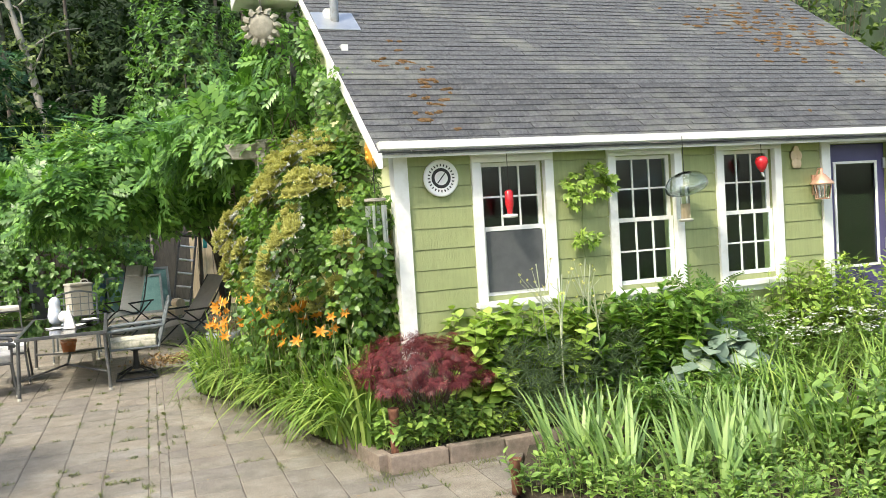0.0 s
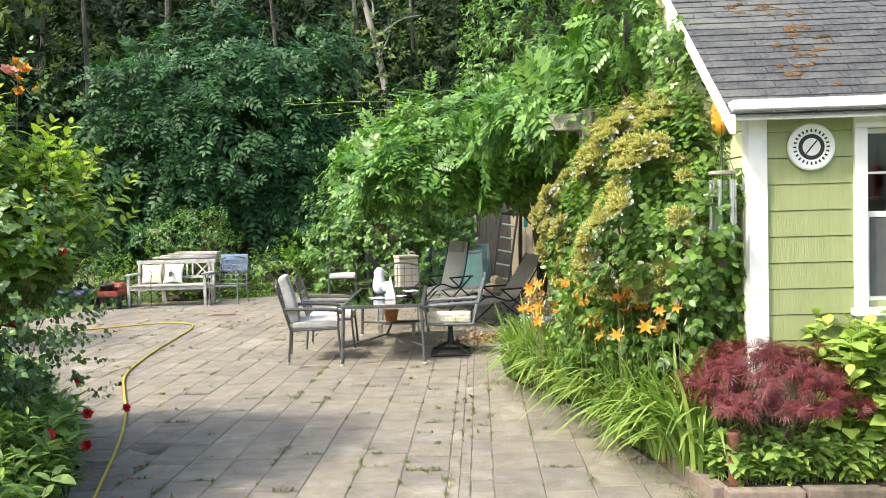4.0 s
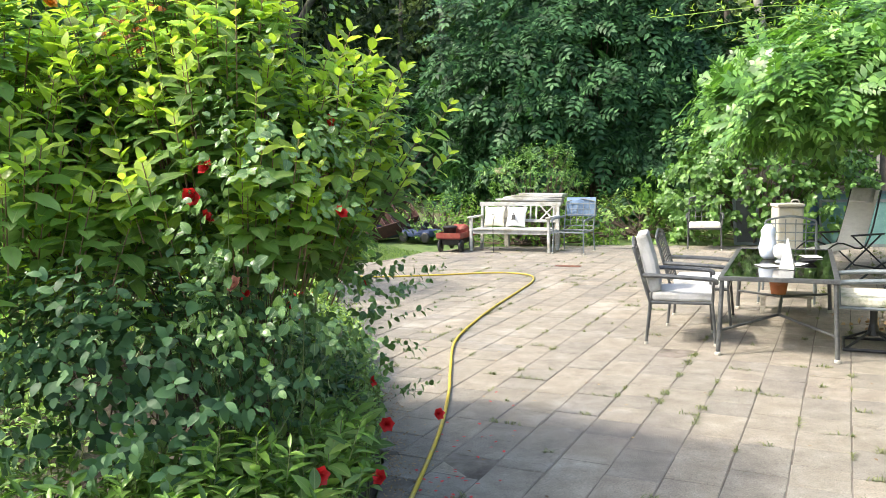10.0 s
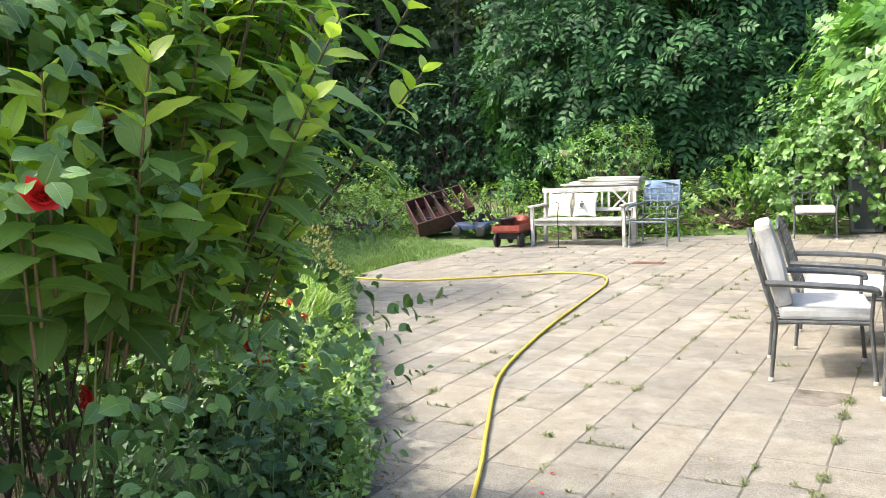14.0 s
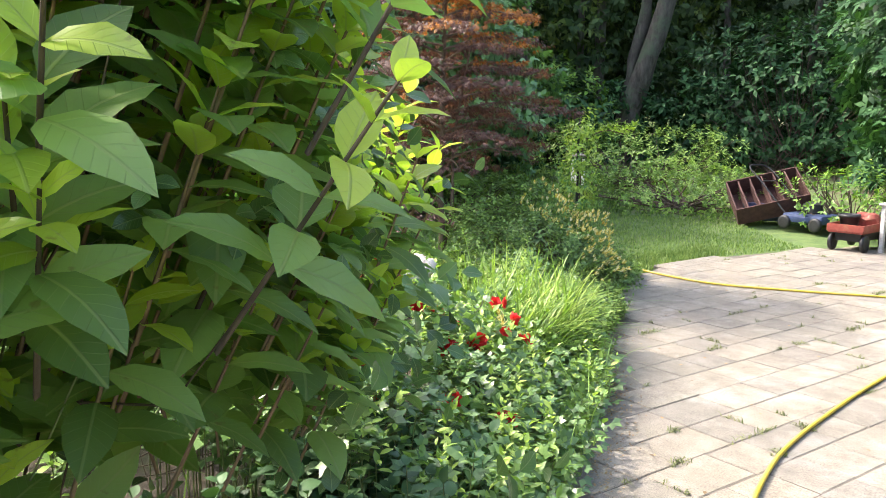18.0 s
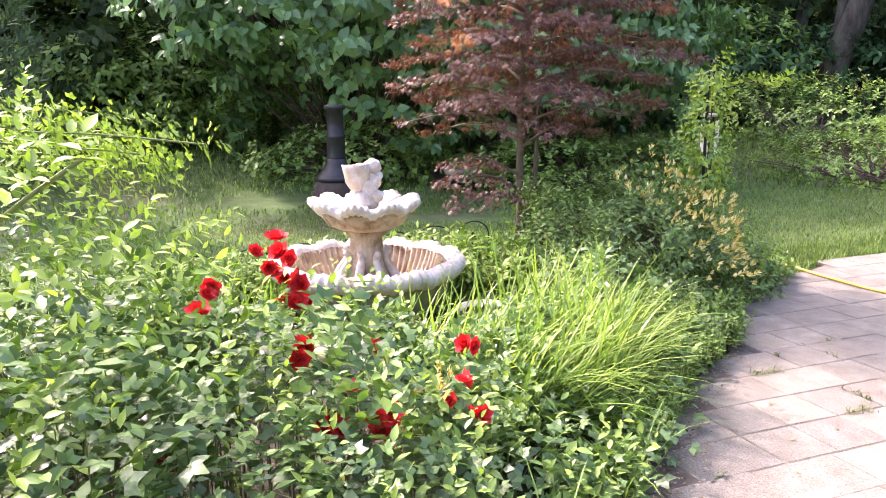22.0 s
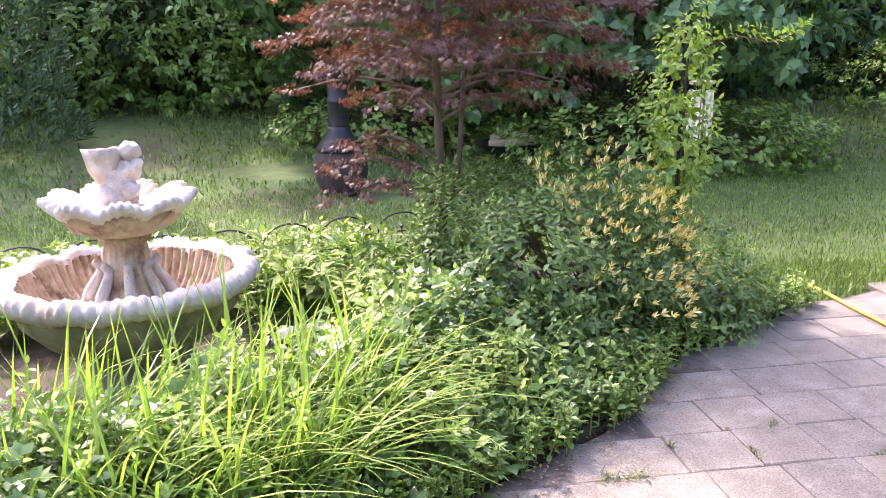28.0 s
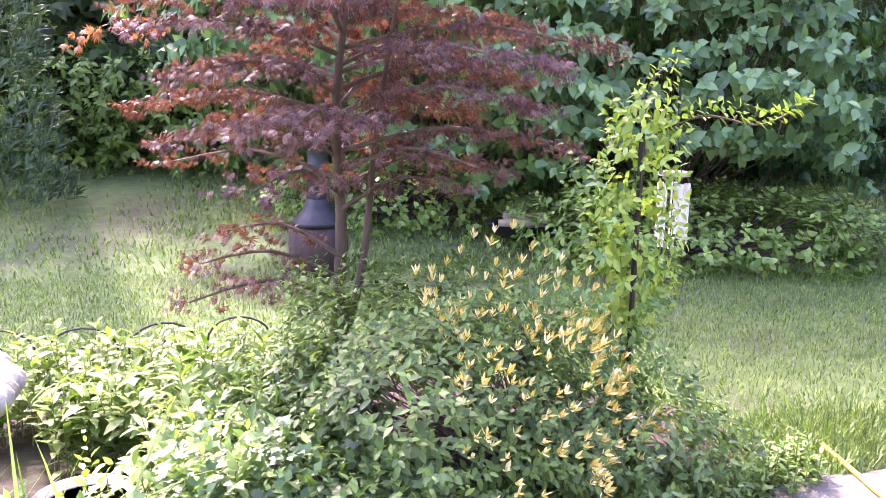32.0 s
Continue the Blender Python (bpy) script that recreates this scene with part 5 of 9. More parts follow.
# taller airy rose behind, with lime tips
tall = plant("tall_rose", -6.9, 2.6, "tall airy rose with yellow-green leaf sprays", "rose bush")
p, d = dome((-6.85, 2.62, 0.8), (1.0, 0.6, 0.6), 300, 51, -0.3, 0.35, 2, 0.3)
# split by height: lime leaves above, a darker colour for the shade below
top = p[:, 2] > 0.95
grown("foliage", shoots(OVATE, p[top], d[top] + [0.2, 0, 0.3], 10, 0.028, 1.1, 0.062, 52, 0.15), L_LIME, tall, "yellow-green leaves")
# shade on the lower leaves is put into their colour
grown("shaded_foliage", shoots(OVATE, p[~top], d[~top] + [0.2, 0, 0.3], 10, 0.028, 1.1, 0.062, 50, 0.2), L_CLIMBER, tall, "lower leaves coloured darker for shade")
p, d = dome((-6.7, 2.6, 0.5), (1.05, 0.65, 0.5), 300, 53, -0.2, 0.3, 2, 0.3)
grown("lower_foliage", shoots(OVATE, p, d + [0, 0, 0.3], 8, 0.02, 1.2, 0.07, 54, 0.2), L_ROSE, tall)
sp = smooth_line([(-6.1, 2.0, 0.4), (-5.9, 2.35, 0.95), (-5.75, 2.6, 1.25), (-5.62, 2.8, 1.42)], 5)
bm = bmesh.new()
pipe(bm, [v - tall.matrix_basis.translation for v in sp], 0.006, 6)
part("cane", bm, GREEN_STEM, tall)
sp2 = np.array([list(v) for v in sp[4:]])
grown("cane_foliage", shoots(OVATE, sp2, np.tile([0.2, 0.1, 1.0], (len(sp2), 1)), 5, 0.02, 1.3, 0.075, 55, 0.1), L_LIME, tall)
grown("stem_mass", stems_to(p[::3], (-6.9, 2.6, 0), 0.3, 56, 0.004), TWIG, tall)
arch, along = [], []
for k in range(9):
    top_ = Vector((-7.7 + 0.12 * k, 2.6 + 0.12 * math.sin(k * 2.3), 1.18 + 0.06 * (k % 5)))
    line = smooth_line([(-7.2 + 0.05 * k, 2.5, 0.3), top_, top_ + Vector((0.05 * math.sin(k), 0.35, 0.06)), top_ + Vector((0.12 * math.sin(k * 1.7), 0.66 + 0.1 * (k % 3), 0.0))], 7)
    part("cane", pipe(bmesh.new(), [v - tall.matrix_basis.translation for v in line], 0.004, 5), GREEN_STEM, tall)
    arch += [list(v) for v in line[8:]]
    along += [list((line[i] - line[i - 1]).normalized() + Vector((0, 0, 0.25))) for i in range(8, len(line))]
grown("arching_foliage", shoots(ROSE_LEAF, np.array(arch), np.array(along), 4, 0.018, 1.35, 0.075, 57, 0.1), L_LIME, tall, "yellow-green leaf sprays")

# bright strap-leaved clump in front of the fountain
clump = plant("daylily_clump", -6.75, 4.75, "bright green clump of arching strap leaves", "perennial")
xy = inside([(-6.85, 4.15), (-6.3, 4.2), (-6.0, 4.6), (-6.15, 5.2), (-6.65, 5.6), (-7.1, 5.5), (-6.9, 4.8)], 760, 61)
grown("blade_mass", blades(np.column_stack([xy, np.full(len(xy), 0.02)]), 0.80, 0.014, 0.7, 62, 7, 0.6, 0.9, 0.8), L_LILY, clump)
grown("upright_blade_mass", blades(np.column_stack([xy[:150], np.full(150, 0.02)]), 0.82, 0.017, 0.3, 63, 6, 0.3), L_LILY, clump)
grown("lower_blade_mass", blades(np.column_stack([xy[150:480], np.full(330, 0.02)]), 0.66, 0.014, 0.8, 60, 6, 0.6, 0.9, 1.0), L_CLIMBER, clump, "deeper green strap leaves")
c2 = plant("strap_leaf_clump", -7.4, 3.5, "tall upright strap-leaved clump beside the fountain", "perennial")
xy = inside([(-7.2, 3.3), (-7.0, 3.9), (-7.6, 4.0), (-7.9, 3.5)], 110, 64)
grown("blade_mass", blades(np.column_stack([xy, np.full(len(xy), 0.02)]), 0.75, 0.022, 0.35, 65, 6, 0.35), L_LILY, c2)
leafy_stems("spirea_mound", -6.85, 5.9, [(-6.3, 5.4), (-6.75, 6.3), (-7.4, 6.2), (-7.5, 5.7), (-6.9, 5.3)], 330, 0.36, OVATE, 0.055, L_PALE, 66, "low mound of small pale green leaves", 12, "perennial")
leafy_stems("peony_clump", -7.9, 6.0, [(-7.4, 5.9), (-7.5, 6.6), (-8.3, 6.5), (-8.4, 5.8)], 130, 0.42, LANCE, 0.13, L_HYDRANGEA, 68, "dark leafy peony clump", 12, "perennial")
leafy_stems("border_foliage", -8.6, 5.0, [(-8.45, 3.2), (-8.35, 4.2), (-8.5, 5.2), (-8.2, 5.9), (-8.9, 6.2), (-8.95, 3.2)], 330, 0.42, OVATE, 0.09, L_PALE, 70, "light green perennials behind the fountain", 12, "perennial")
leafy_stems("lily_bed_foliage", -8.0, 3.4, [(-7.0, 2.7), (-7.6, 3.9), (-8.4, 3.9), (-8.6, 2.6), (-7.6, 1.6)], 260, 0.42, OVATE, 0.085, L_PALE, 71, "light green perennials at the bed's rear", 12, "perennial")

leafy_stems("loosestrife_clump", -7.5, 5.5, [(-7.0, 5.75), (-7.0, 5.95), (-7.8, 6.1), (-8.3, 5.6), (-8.2, 5.2), (-7.95, 5.3), (-7.9, 5.7)], 170, 0.42, FINE_LANCE, 0.12, L_PALE, 46, "light green upright perennials beside the fountain", 12, "perennial")
EDGE_STRIP = [(-5.02, 3.3), (-5.6, 4.65), (-6.3, 5.85), (-6.45, 6.45), (-6.9, 7.05), (-7.15, 7.55), (-7.35, 8.4), (-7.55, 8.4), (-7.4, 7.4), (-7.1, 6.9), (-6.7, 6.3), (-6.5, 5.7), (-5.75, 4.5), (-5.15, 3.2)]
leafy_stems("edge_cover", -5.8, 5.0, EDGE_STRIP, 620, 0.17, OVATE, 0.05, L_COVER, 47, "low green weeds spilling over the paving edge", 9, "weeds")
leafy_stems("rear_bed_weeds", -6.8, 1.6, [(-5.5, -1.5), (-5.8, 1.0), (-6.3, 1.9), (-7.4, 2.4), (-8.6, 2.4), (-8.2, 0.5), (-7.2, -1)], 420, 0.32, OVATE, 0.09, L_COVER, 49, "rough green growth behind the hydrangea", 9, "weeds")

# honeysuckle mound round a post
honey = plant("honeysuckle", -7.75, 7.15, "honeysuckle mound with yellow and white flowers", "honeysuckle")
p, d = dome((-7.82, 6.75, 0.2), (0.7, 0.8, 0.58), 1400, 72, -0.1, 0.3, 2.2, 0.25)
grown("foliage", shoots(OVATE, p, d + [0, 0, 0.3], 8, 0.02, 1.2, 0.058, 73, 0.3), L_HONEY, honey)
pe, de = dome((-7.5, 7.5, 0.08), (0.42, 0.5, 0.36), 420, 83, -0.1, 0.3, 2.2, 0.25)
grown("outer_foliage", shoots(OVATE, pe, de + [0, 0, 0.3], 7, 0.02, 1.2, 0.055, 84, 0.3), L_HONEY, honey)
p2, d2 = dome((-7.65, 7.45, 0.75), (0.2, 0.2, 0.55), 120, 74, -0.8, 0.3)
grown("climbing_foliage", shoots(OVATE, p2, d2 + [0.2, 0, 0.3], 7, 0.02, 1.2, 0.05, 75, 0.2), L_KNOT, honey)
p3, d3 = dome((-7.7, 6.8, 0.24), (0.72, 0.78, 0.62), 900, 76, 0.0, 0.3, 2.2, 0.1)
keep = (d3[:, 0] > -0.1) & (d3[:, 1] > -0.15)
grown("flower_mass", shoots(shape_leaf(0.36, 0.08, -0.35), p3[keep] + d3[keep] * 0.05, d3[keep] + [0.3, 0, 0.5], 6, 0.004, 0.9, 0.042, 77, 0.05), F_YELLOW, honey, "yellow and cream tubular flowers")
grown("stem_mass", stems_to(p[::6], (-7.7, 7.15, 0), 0.2, 78, 0.004), TWIG, honey)
leafy_stems("honeysuckle_skirt", -7.1, 6.9, [(-6.75, 6.5), (-7.05, 7.1), (-7.2, 7.6), (-7.6, 7.7), (-7.5, 6.8), (-7.2, 6.3)], 260, 0.22, OVATE, 0.055, L_HONEY, 79, "low trailing foliage over the paving edge", 9, "ground cover")
post = thing("chime_post", Matrix.Translation((-7.72, 7.62, 0)), "slender post with a hanging hook, wrapped in golden vine", "garden post")
part("pole", pipe(bmesh.new(), [(0, 0, -0.05), (0, 0, 1.62)], 0.012, 8), BLACK, post)
part("hook", pipe(bmesh.new(), smooth_line([(0, 0, 1.62), (0.0, 0.06, 1.72), (-0.06, 0.16, 1.74), (-0.13, 0.24, 1.68), (-0.16, 0.26, 1.58)], 4), 0.006, 6), BLACK, post)
vine = plant("golden_vine", -7.72, 7.62, "golden-leaved vine climbing the post", "vine")
p, d = dome((-7.69, 7.6, 1.12), (0.12, 0.13, 0.55), 230, 81, -0.95, 0.35)
sp = np.array([list(v) for v in smooth_line([(-7.66, 7.6, 1.45), (-7.5, 7.75, 1.55), (-7.42, 7.95, 1.52), (-7.38, 8.08, 1.58)], 7)])
p = np.concatenate([p, sp])
d = np.concatenate([d, np.tile([0.3, 0.5, 0.5], (len(sp), 1))])
grown("foliage", shoots(OVATE, p, d + [0.1, 0.1, 0.2], 5, 0.02, 1.2, 0.06, 82, 0.25), L_LIME, vine)
grown("stem", join(twigs(sp[:-1], sp[1:], 0.005, 0.005), twigs(np.array([[-7.72, 7.62, 0.0]]), sp[:1], 0.008, 0.005)), TWIG, vine)
wind_chime(Matrix.Translation((-7.88, 7.88, 1.28)), "white tube wind chime hanging from a garden hook", 5, 0.33, 0.3, 0.015, LINEN, 0.06)

# --- purple Japanese maple
def maple_tree():
    tree = plant("japanese_maple", -8.55, 6.45, "layered Japanese maple with purple and orange-red leaves", "maple tree")
    bm = bmesh.new()
    main = smooth_line([(0, 0, -0.05), (0.02, 0.02, 0.5), (-0.03, 0.05, 1.0), (0.02, 0.02, 1.6), (-0.02, 0.1, 2.4), (0.05, 0.05, 3.3)], 4)
    pipe(bm, main, [0.042 - 0.034 * i / (len(main) - 1) for i in range(len(main))], 9)
    second = smooth_line([(0.0, 0.02, 0.35), (0.04, 0.14, 0.8), (0.0, 0.22, 1.5), (0.1, 0.35, 2.4)], 4)
    pipe(bm, second, [0.026 - 0.018 * i / (len(second) - 1) for i in range(len(second))], 8)
    rng = np.random.default_rng(5)
    pts, ways = [], []
    for k in range(70):
        zz = 1.12 + 2.85 * (k / 69) ** 1.05
        reach = (0.58 + 0.56 * math.sin(min(1, (zz - 0.9) / 1.3) * math.pi * 0.5)) * (1 - max(0, (zz - 2.6) / 2.3)) * rng.uniform(0.7, 1.1)
        az = k * 2.4 + rng.normal(0, 0.2)
        if k < 3:
            zz, az, reach = 0.72 + 0.12 * k, -1.25 - 0.35 * k, 0.75 - 0.08 * k
        root = Vector((0.0, 0.05, zz * 0.9))
        tip = root + Vector((math.cos(az) * reach, math.sin(az) * reach, 0.2 - 0.16 * reach))
        line = smooth_line([root, root.lerp(tip, 0.5) + Vector((0, 0, 0.1)), tip], 4)
        part("branch", pipe(bmesh.new(), line, [0.014 - 0.01 * i / (len(line) - 1) for i in range(len(line))], 5), MAPLE_BARK, tree)
        for j in range(38 if k < 3 else 30 if k < 10 else 84):
            s = rng.uniform(0.2, 1.08)
            base = root.lerp(tip, s) + Vector((0, 0, 0.1 * math.sin(s * 3.1)))
            w = 0.33 * math.sin(max(0.15, min(1, s)) * 2.6)
            off = rng.uniform(-1, 1) * w
            pts.append(base + Vector((-math.sin(az) * off, math.cos(az) * off, rng.normal(0, 0.018) - abs(off) * 0.16)))
            ways.append((math.cos(az) + rng.normal(0, 0.4), math.sin(az) + rng.normal(0, 0.4), 0.15))
    part("trunk", bm, MAPLE_BARK, tree, "brown forked trunk", True)
    pts, ways = np.array([list(v) for v in pts]), np.array(ways)
    noise_red = np.array([noise.noise(Vector(v) * 1.6) for v in pts]) + 0.7 * (pts[:, 2] - 2.2)
    hot = noise_red > 0.3
    np_part("crown", shoots(PALM, pts[~hot], ways[~hot], 5, 0.02, 1.1, 0.05, 91, 0.5), L_MAPLE, tree, "purple palmate leaves")
    np_part("red_crown", shoots(PALM, pts[hot], ways[hot], 5, 0.02, 1.1, 0.05, 92, 0.5), L_MAPLE_RED, tree, "orange-red palmate leaves")


maple_tree()

# --- dwarf laceleaf maple by the cottage corner
lace = plant("laceleaf_maple", -0.06, -0.28, "low dwarf maple with dark red lacy leaves", "maple tree", "", 0.1)
p, d = dome((-0.06, -0.28, 0.52), (0.45, 0.42, 0.27), 430, 101, -0.05, 0.2, 2.2, 0.3)
grown("crown", shoots(LACE, p, d * [1, 1, 0.4] + [0, 0, 0.15], 5, 0.014, 1.0, 0.08, 102, 0.75), L_LACE, lace, "dark red feathery leaves")
grown("branch_mass", stems_to(p[::8], (-0.06, -0.28, 0.1), 0.02, 103, 0.008), TWIG, lace)

# --- climbing hydrangea on the gable
clim = plant("climbing_hydrangea", -0.05, 1.9, "climbing hydrangea with cream flower heads covering the gable", "climbing plant", "", 0.05)


def to_world(a):
    c, s = math.cos(radians(-12.5)), math.sin(radians(-12.5))
    a = np.asarray(a, float)
    return np.column_stack([a[:, 0] * c - a[:, 1] * s, a[:, 0] * s + a[:, 1] * c, a[:, 2]])


p, d = dome((-0.25, 1.9, 1.15), (0.68, 1.78, 1.2), 2600, 111, -0.85, 0.25, 2.0, 0.2)
pc, dc = dome((-0.1, 0.95, 1.25), (0.36, 0.8, 1.05), 700, 110, -0.85, 0.25, 2.0, 0.2)
p, d = np.concatenate([p, pc]), np.concatenate([d, dc])
ok = p[:, 0] < 0.0
p, d = to_world(p[ok]), to_world(d[ok])
grown("foliage", shoots(ROUND, p, d + [0, 0, 0.25], 6, 0.022, 1.2, 0.085, 112, 0.4), L_CLIMBER, clim)
rng = np.random.default_rng(113)
up = np.column_stack([rng.uniform(-0.25, -0.03, 130), rng.uniform(0.75, 1.6, 130), rng.uniform(2.1, 2.9, 130)])
up = up[up[:, 2] < 2.35 + 0.62 * up[:, 1]]
grown("climbing_strand", shoots(ROUND, to_world(up), np.tile([-0.7, -0.4, 0.4], (len(up), 1)), 6, 0.03, 1.2, 0.08, 114, 0.4), L_CLIMBER, clim)
grown("stem_mass", stems_to(p[::45], to_world([(-0.1, 1.6, 0.05)])[0], 0.3, 115, 0.012), TWIG, clim)
hp, hd = dome((0, 0, 0), (1, 1, 0.55), 90, 116, 0.0, 0.45, 3, 0.2)
head_v, head_f = shoots(DIAMOND, hp * 0.085, hd, 5, 0.004, 1.0, 0.024, 117, 0.0)
head = np_mesh("flower_head", np.vstack([head_v, [[0, 0, -0.03]]]), np.where(head_f % 4 == 0, len(head_v), head_f), F_CREAM)
hq, he = dome((0, 0, 0), (1, 1, 0.3), 16, 118, -0.1, 0.05, 2, 0.0)
ring_v, ring_f = shoots(ROUND, hq * [0.11, 0.11, 0.05] - [0, 0, 0.01], hq + [0, 0, 0.5], 3, 0.002, 1.3, 0.026, 119, 0.0)
head_w = np_mesh("bract_ring", np.vstack([ring_v, [[0, 0, -0.03]]]), np.where(ring_f % 8 == 0, len(ring_v), ring_f), F_WHITE)
hp, hd = dome((-0.28, 1.9, 1.3), (0.72, 1.74, 1.08), 1000, 120, -0.25, 0.3, 2.0, 0.06)
ok = (-0.6 * hd[:, 0] - 0.8 * hd[:, 1] > -0.25) & (hp[:, 0] < 0.05) & (np.array([noise.noise(Vector(v) * 2.6) for v in hp]) > -0.04)
hp, hd = to_world(hp[ok])[:290], to_world(hd[ok])[:290]
for k, (a, b) in enumerate(zip(hp, hd)):
    m = Matrix.Translation(Vector(a) - clim.matrix_basis.translation) @ Vector(b + [0, 0, 0.7]).to_track_quat("Z", "Y").to_matrix().to_4x4() @ Matrix.Scale(0.6 + 0.4 * ((k * 0.618) % 1), 4)
    fh = shared("flower_head", head, clim, m)
    shared("bract_ring", head_w, fh, Matrix())

# --- daylilies along the gable bed
lil = plant("orange_daylilies", -0.35, 1.2, "row of orange daylilies with arching leaves along the paving", "daylilies")
strip = [(-0.5, -0.35), (-0.55, 0.6), (-0.5, 1.9), (-0.8, 3.0), (-0.4, 3.1), (0.05, 1.8), (-0.02, 0.5), (-0.15, -0.1)]
xy = inside(strip, 1000, 121)
grown("blade_mass", blades(np.column_stack([xy, np.full(len(xy), 0.05)]), 0.98, 0.034, 0.52, 122, 8, 1.1), L_LILY, lil)
xy2 = inside([(-0.5, -0.2), (-0.55, 0.6), (-0.5, 1.9), (-0.75, 3.0), (-0.5, 3.0), (-0.3, 1.8), (-0.3, 0.3)], 480, 126)
grown("outer_blade_mass", blades(np.column_stack([xy2, np.full(len(xy2), 0.04)]), 0.9, 0.035, 0.62, 127, 8, 1.1, math.pi * 1.12, 0.7), L_LILY, lil)
fl = inside([(-0.62, 0.1), (-0.78, 1.4), (-0.9, 2.4), (-0.65, 2.5), (-0.42, 1.2), (-0.3, 0.1)], 64, 123)
fz = np.random.default_rng(124).uniform(0.72, 1.05, 64)
tips = np.column_stack([fl, fz])
grown("stalk_mass", twigs(np.column_stack([fl + [0.05, 0.02], np.full(64, 0.05)]), tips, 0.005, 0.003), GREEN_STEM, lil)
blooms("lily_bloom", LILY, tips[:54], lil, 125, 0.56, (-0.5, -0.7, 0.4))
grown("bud_mass", place(shape_leaf(0.22, 0.1, -0.1), tips[20:] + [0.02, 0, 0], np.tile([0.2, -0.2, 1.0], (44, 1)), np.tile([1.0, 0.3, 0], (44, 1)), 0.07), F_YELLOW, lil, "yellow buds")

# --- the cottage bed
leafy_stems("bigleaf_hydrangea", 0.75, -0.25, [(0.2, -0.12), (1.3, -0.38), (1.25, -0.66), (0.3, -0.5)], 120, 0.78, HEART, 0.135, L_LIME, 131, "light green hydrangea under the window", 15, "shrub", 0.1)
leafy_stems("dark_shrub", 1.75, -0.55, [(1.15, -0.32), (2.3, -0.6), (2.3, -0.98), (1.3, -0.75)], 150, 0.78, OVATE, 0.135, L_HYDRANGEA, 133, "dark leafy shrub under the cottage windows", 18, "shrub", 0.1)
fern = plant("fern", 2.35, -0.68, "dark spreading fern below the middle window", "fern", "", 0.1)
p, d = dome((2.45, -0.66, 0.42), (0.7, 0.26, 0.5), 110, 135, 0.0, 0.2)
for k in range(11):
    grown("frond", shoots(shape_pinnate(8, 0.07, 0.24), p[k::11], d[k::11] + [0, 0, 0.3], 3, 0.01, 1.1, 0.34, 136 + k, 0.5), L_CLIMBER, fern)
hosta = plant("blue_hosta", 2.3, -0.88, "blue-green hosta with broad ribbed leaves", "hosta", "", 0.1)
p, d = dome((2.3, -0.98, 0.26), (0.6, 0.2, 0.3), 46, 137, 0.0, 0.1)
grown("foliage", shoots(BROAD, p, d + [0, -0.2, 0.2], 2, 0.01, 0.9, 0.24, 138, 0.4), L_HOSTA, hosta)
leafy_stems("low_ground_cover", 1.3, -0.75, [(-0.42, -0.4), (0.3, -0.2), (3.2, -0.95), (3.3, -1.25), (1.5, -0.86), (-0.4, -0.46)], 1000, 0.2, OVATE, 0.075, L_LIME, 139, "low light-green ground cover along the edging", 9, "ground cover", 0.1, 1.5)
leafy_stems("strawberry_patch", -0.25, -0.3, [(-0.45, -0.45), (-0.42, 0.1), (0.1, -0.05), (0.5, -0.3), (0.45, -0.62)], 330, 0.24, shape_palm(3, 0.62, 2.1), 0.09, L_COVER, 141, "patch of three-part green leaves in the bed corner", 6, "ground cover", 0.1, 1.5)
fennel = plant("fennel", 0.95, -0.62, "tall bare fennel stalks with feathery lower leaves", "fennel", "", 0.1)
rng = np.random.default_rng(143)
foot = np.column_stack([rng.uniform(0.55, 1.25, 9), rng.uniform(-0.75, -0.5, 9), np.full(9, 0.1)])
foot[:, 1] -= 0.2 * (foot[:, 0] - 0.6)
tip = foot + np.column_stack([rng.normal(0, 0.09, 9), rng.normal(0, 0.06, 9), rng.uniform(0.8, 1.25, 9)])
br_a = np.repeat(tip * 0.75 + foot * 0.25, 4, 0)
br_b = br_a + np.column_stack([rng.normal(0, 0.12, 36), rng.normal(0, 0.08, 36), rng.uniform(0.12, 0.34, 36)])
grown("stalk_mass", join(twigs(foot, tip, 0.008, 0.005), twigs(br_a, br_b, 0.004, 0.002)), PALE_STEM, fennel, "pale stalks")
p = np.column_stack([rng.uniform(0.4, 1.45, 260), rng.uniform(-0.8, -0.45, 260), rng.uniform(0.12, 0.6, 260)])
p[:, 1] -= 0.2 * (p[:, 0] - 0.6)
grown("feathery_foliage", shoots(shape_leaf(0.03), p, np.tile([0, 0, 1.0], (260, 1)) + rng.normal(0, 0.5, (260, 3)), 12, 0.014, 0.9, 0.14, 144, 0.1), L_FEATHER, fennel)
grown("seed_mass", shoots(DIAMOND, br_b, np.tile([0, 0, 1.0], (36, 1)), 7, 0.002, 1.0, 0.025, 145, 0), F_CREAM, fennel)
yar = leafy_stems("yarrow", 3.3, -1.1, [(2.6, -0.82), (4.2, -1.2), (4.2, -1.75), (2.7, -1.3)], 170, 0.45, LANCE, 0.10, L_COVER, 147, "flowering yarrow with flat white heads", 12, "perennial", 0.08)
rng = np.random.default_rng(148)
xy = inside([(2.6, -0.82), (4.2, -1.2), (4.2, -1.75), (2.7, -1.3)], 110, 149)
q = np.column_stack([xy, rng.uniform(0.48, 0.7, 110)])
hp, hd = dome((0, 0, 0), (1, 1, 0.3), 26, 150, 0.3, 0.1)
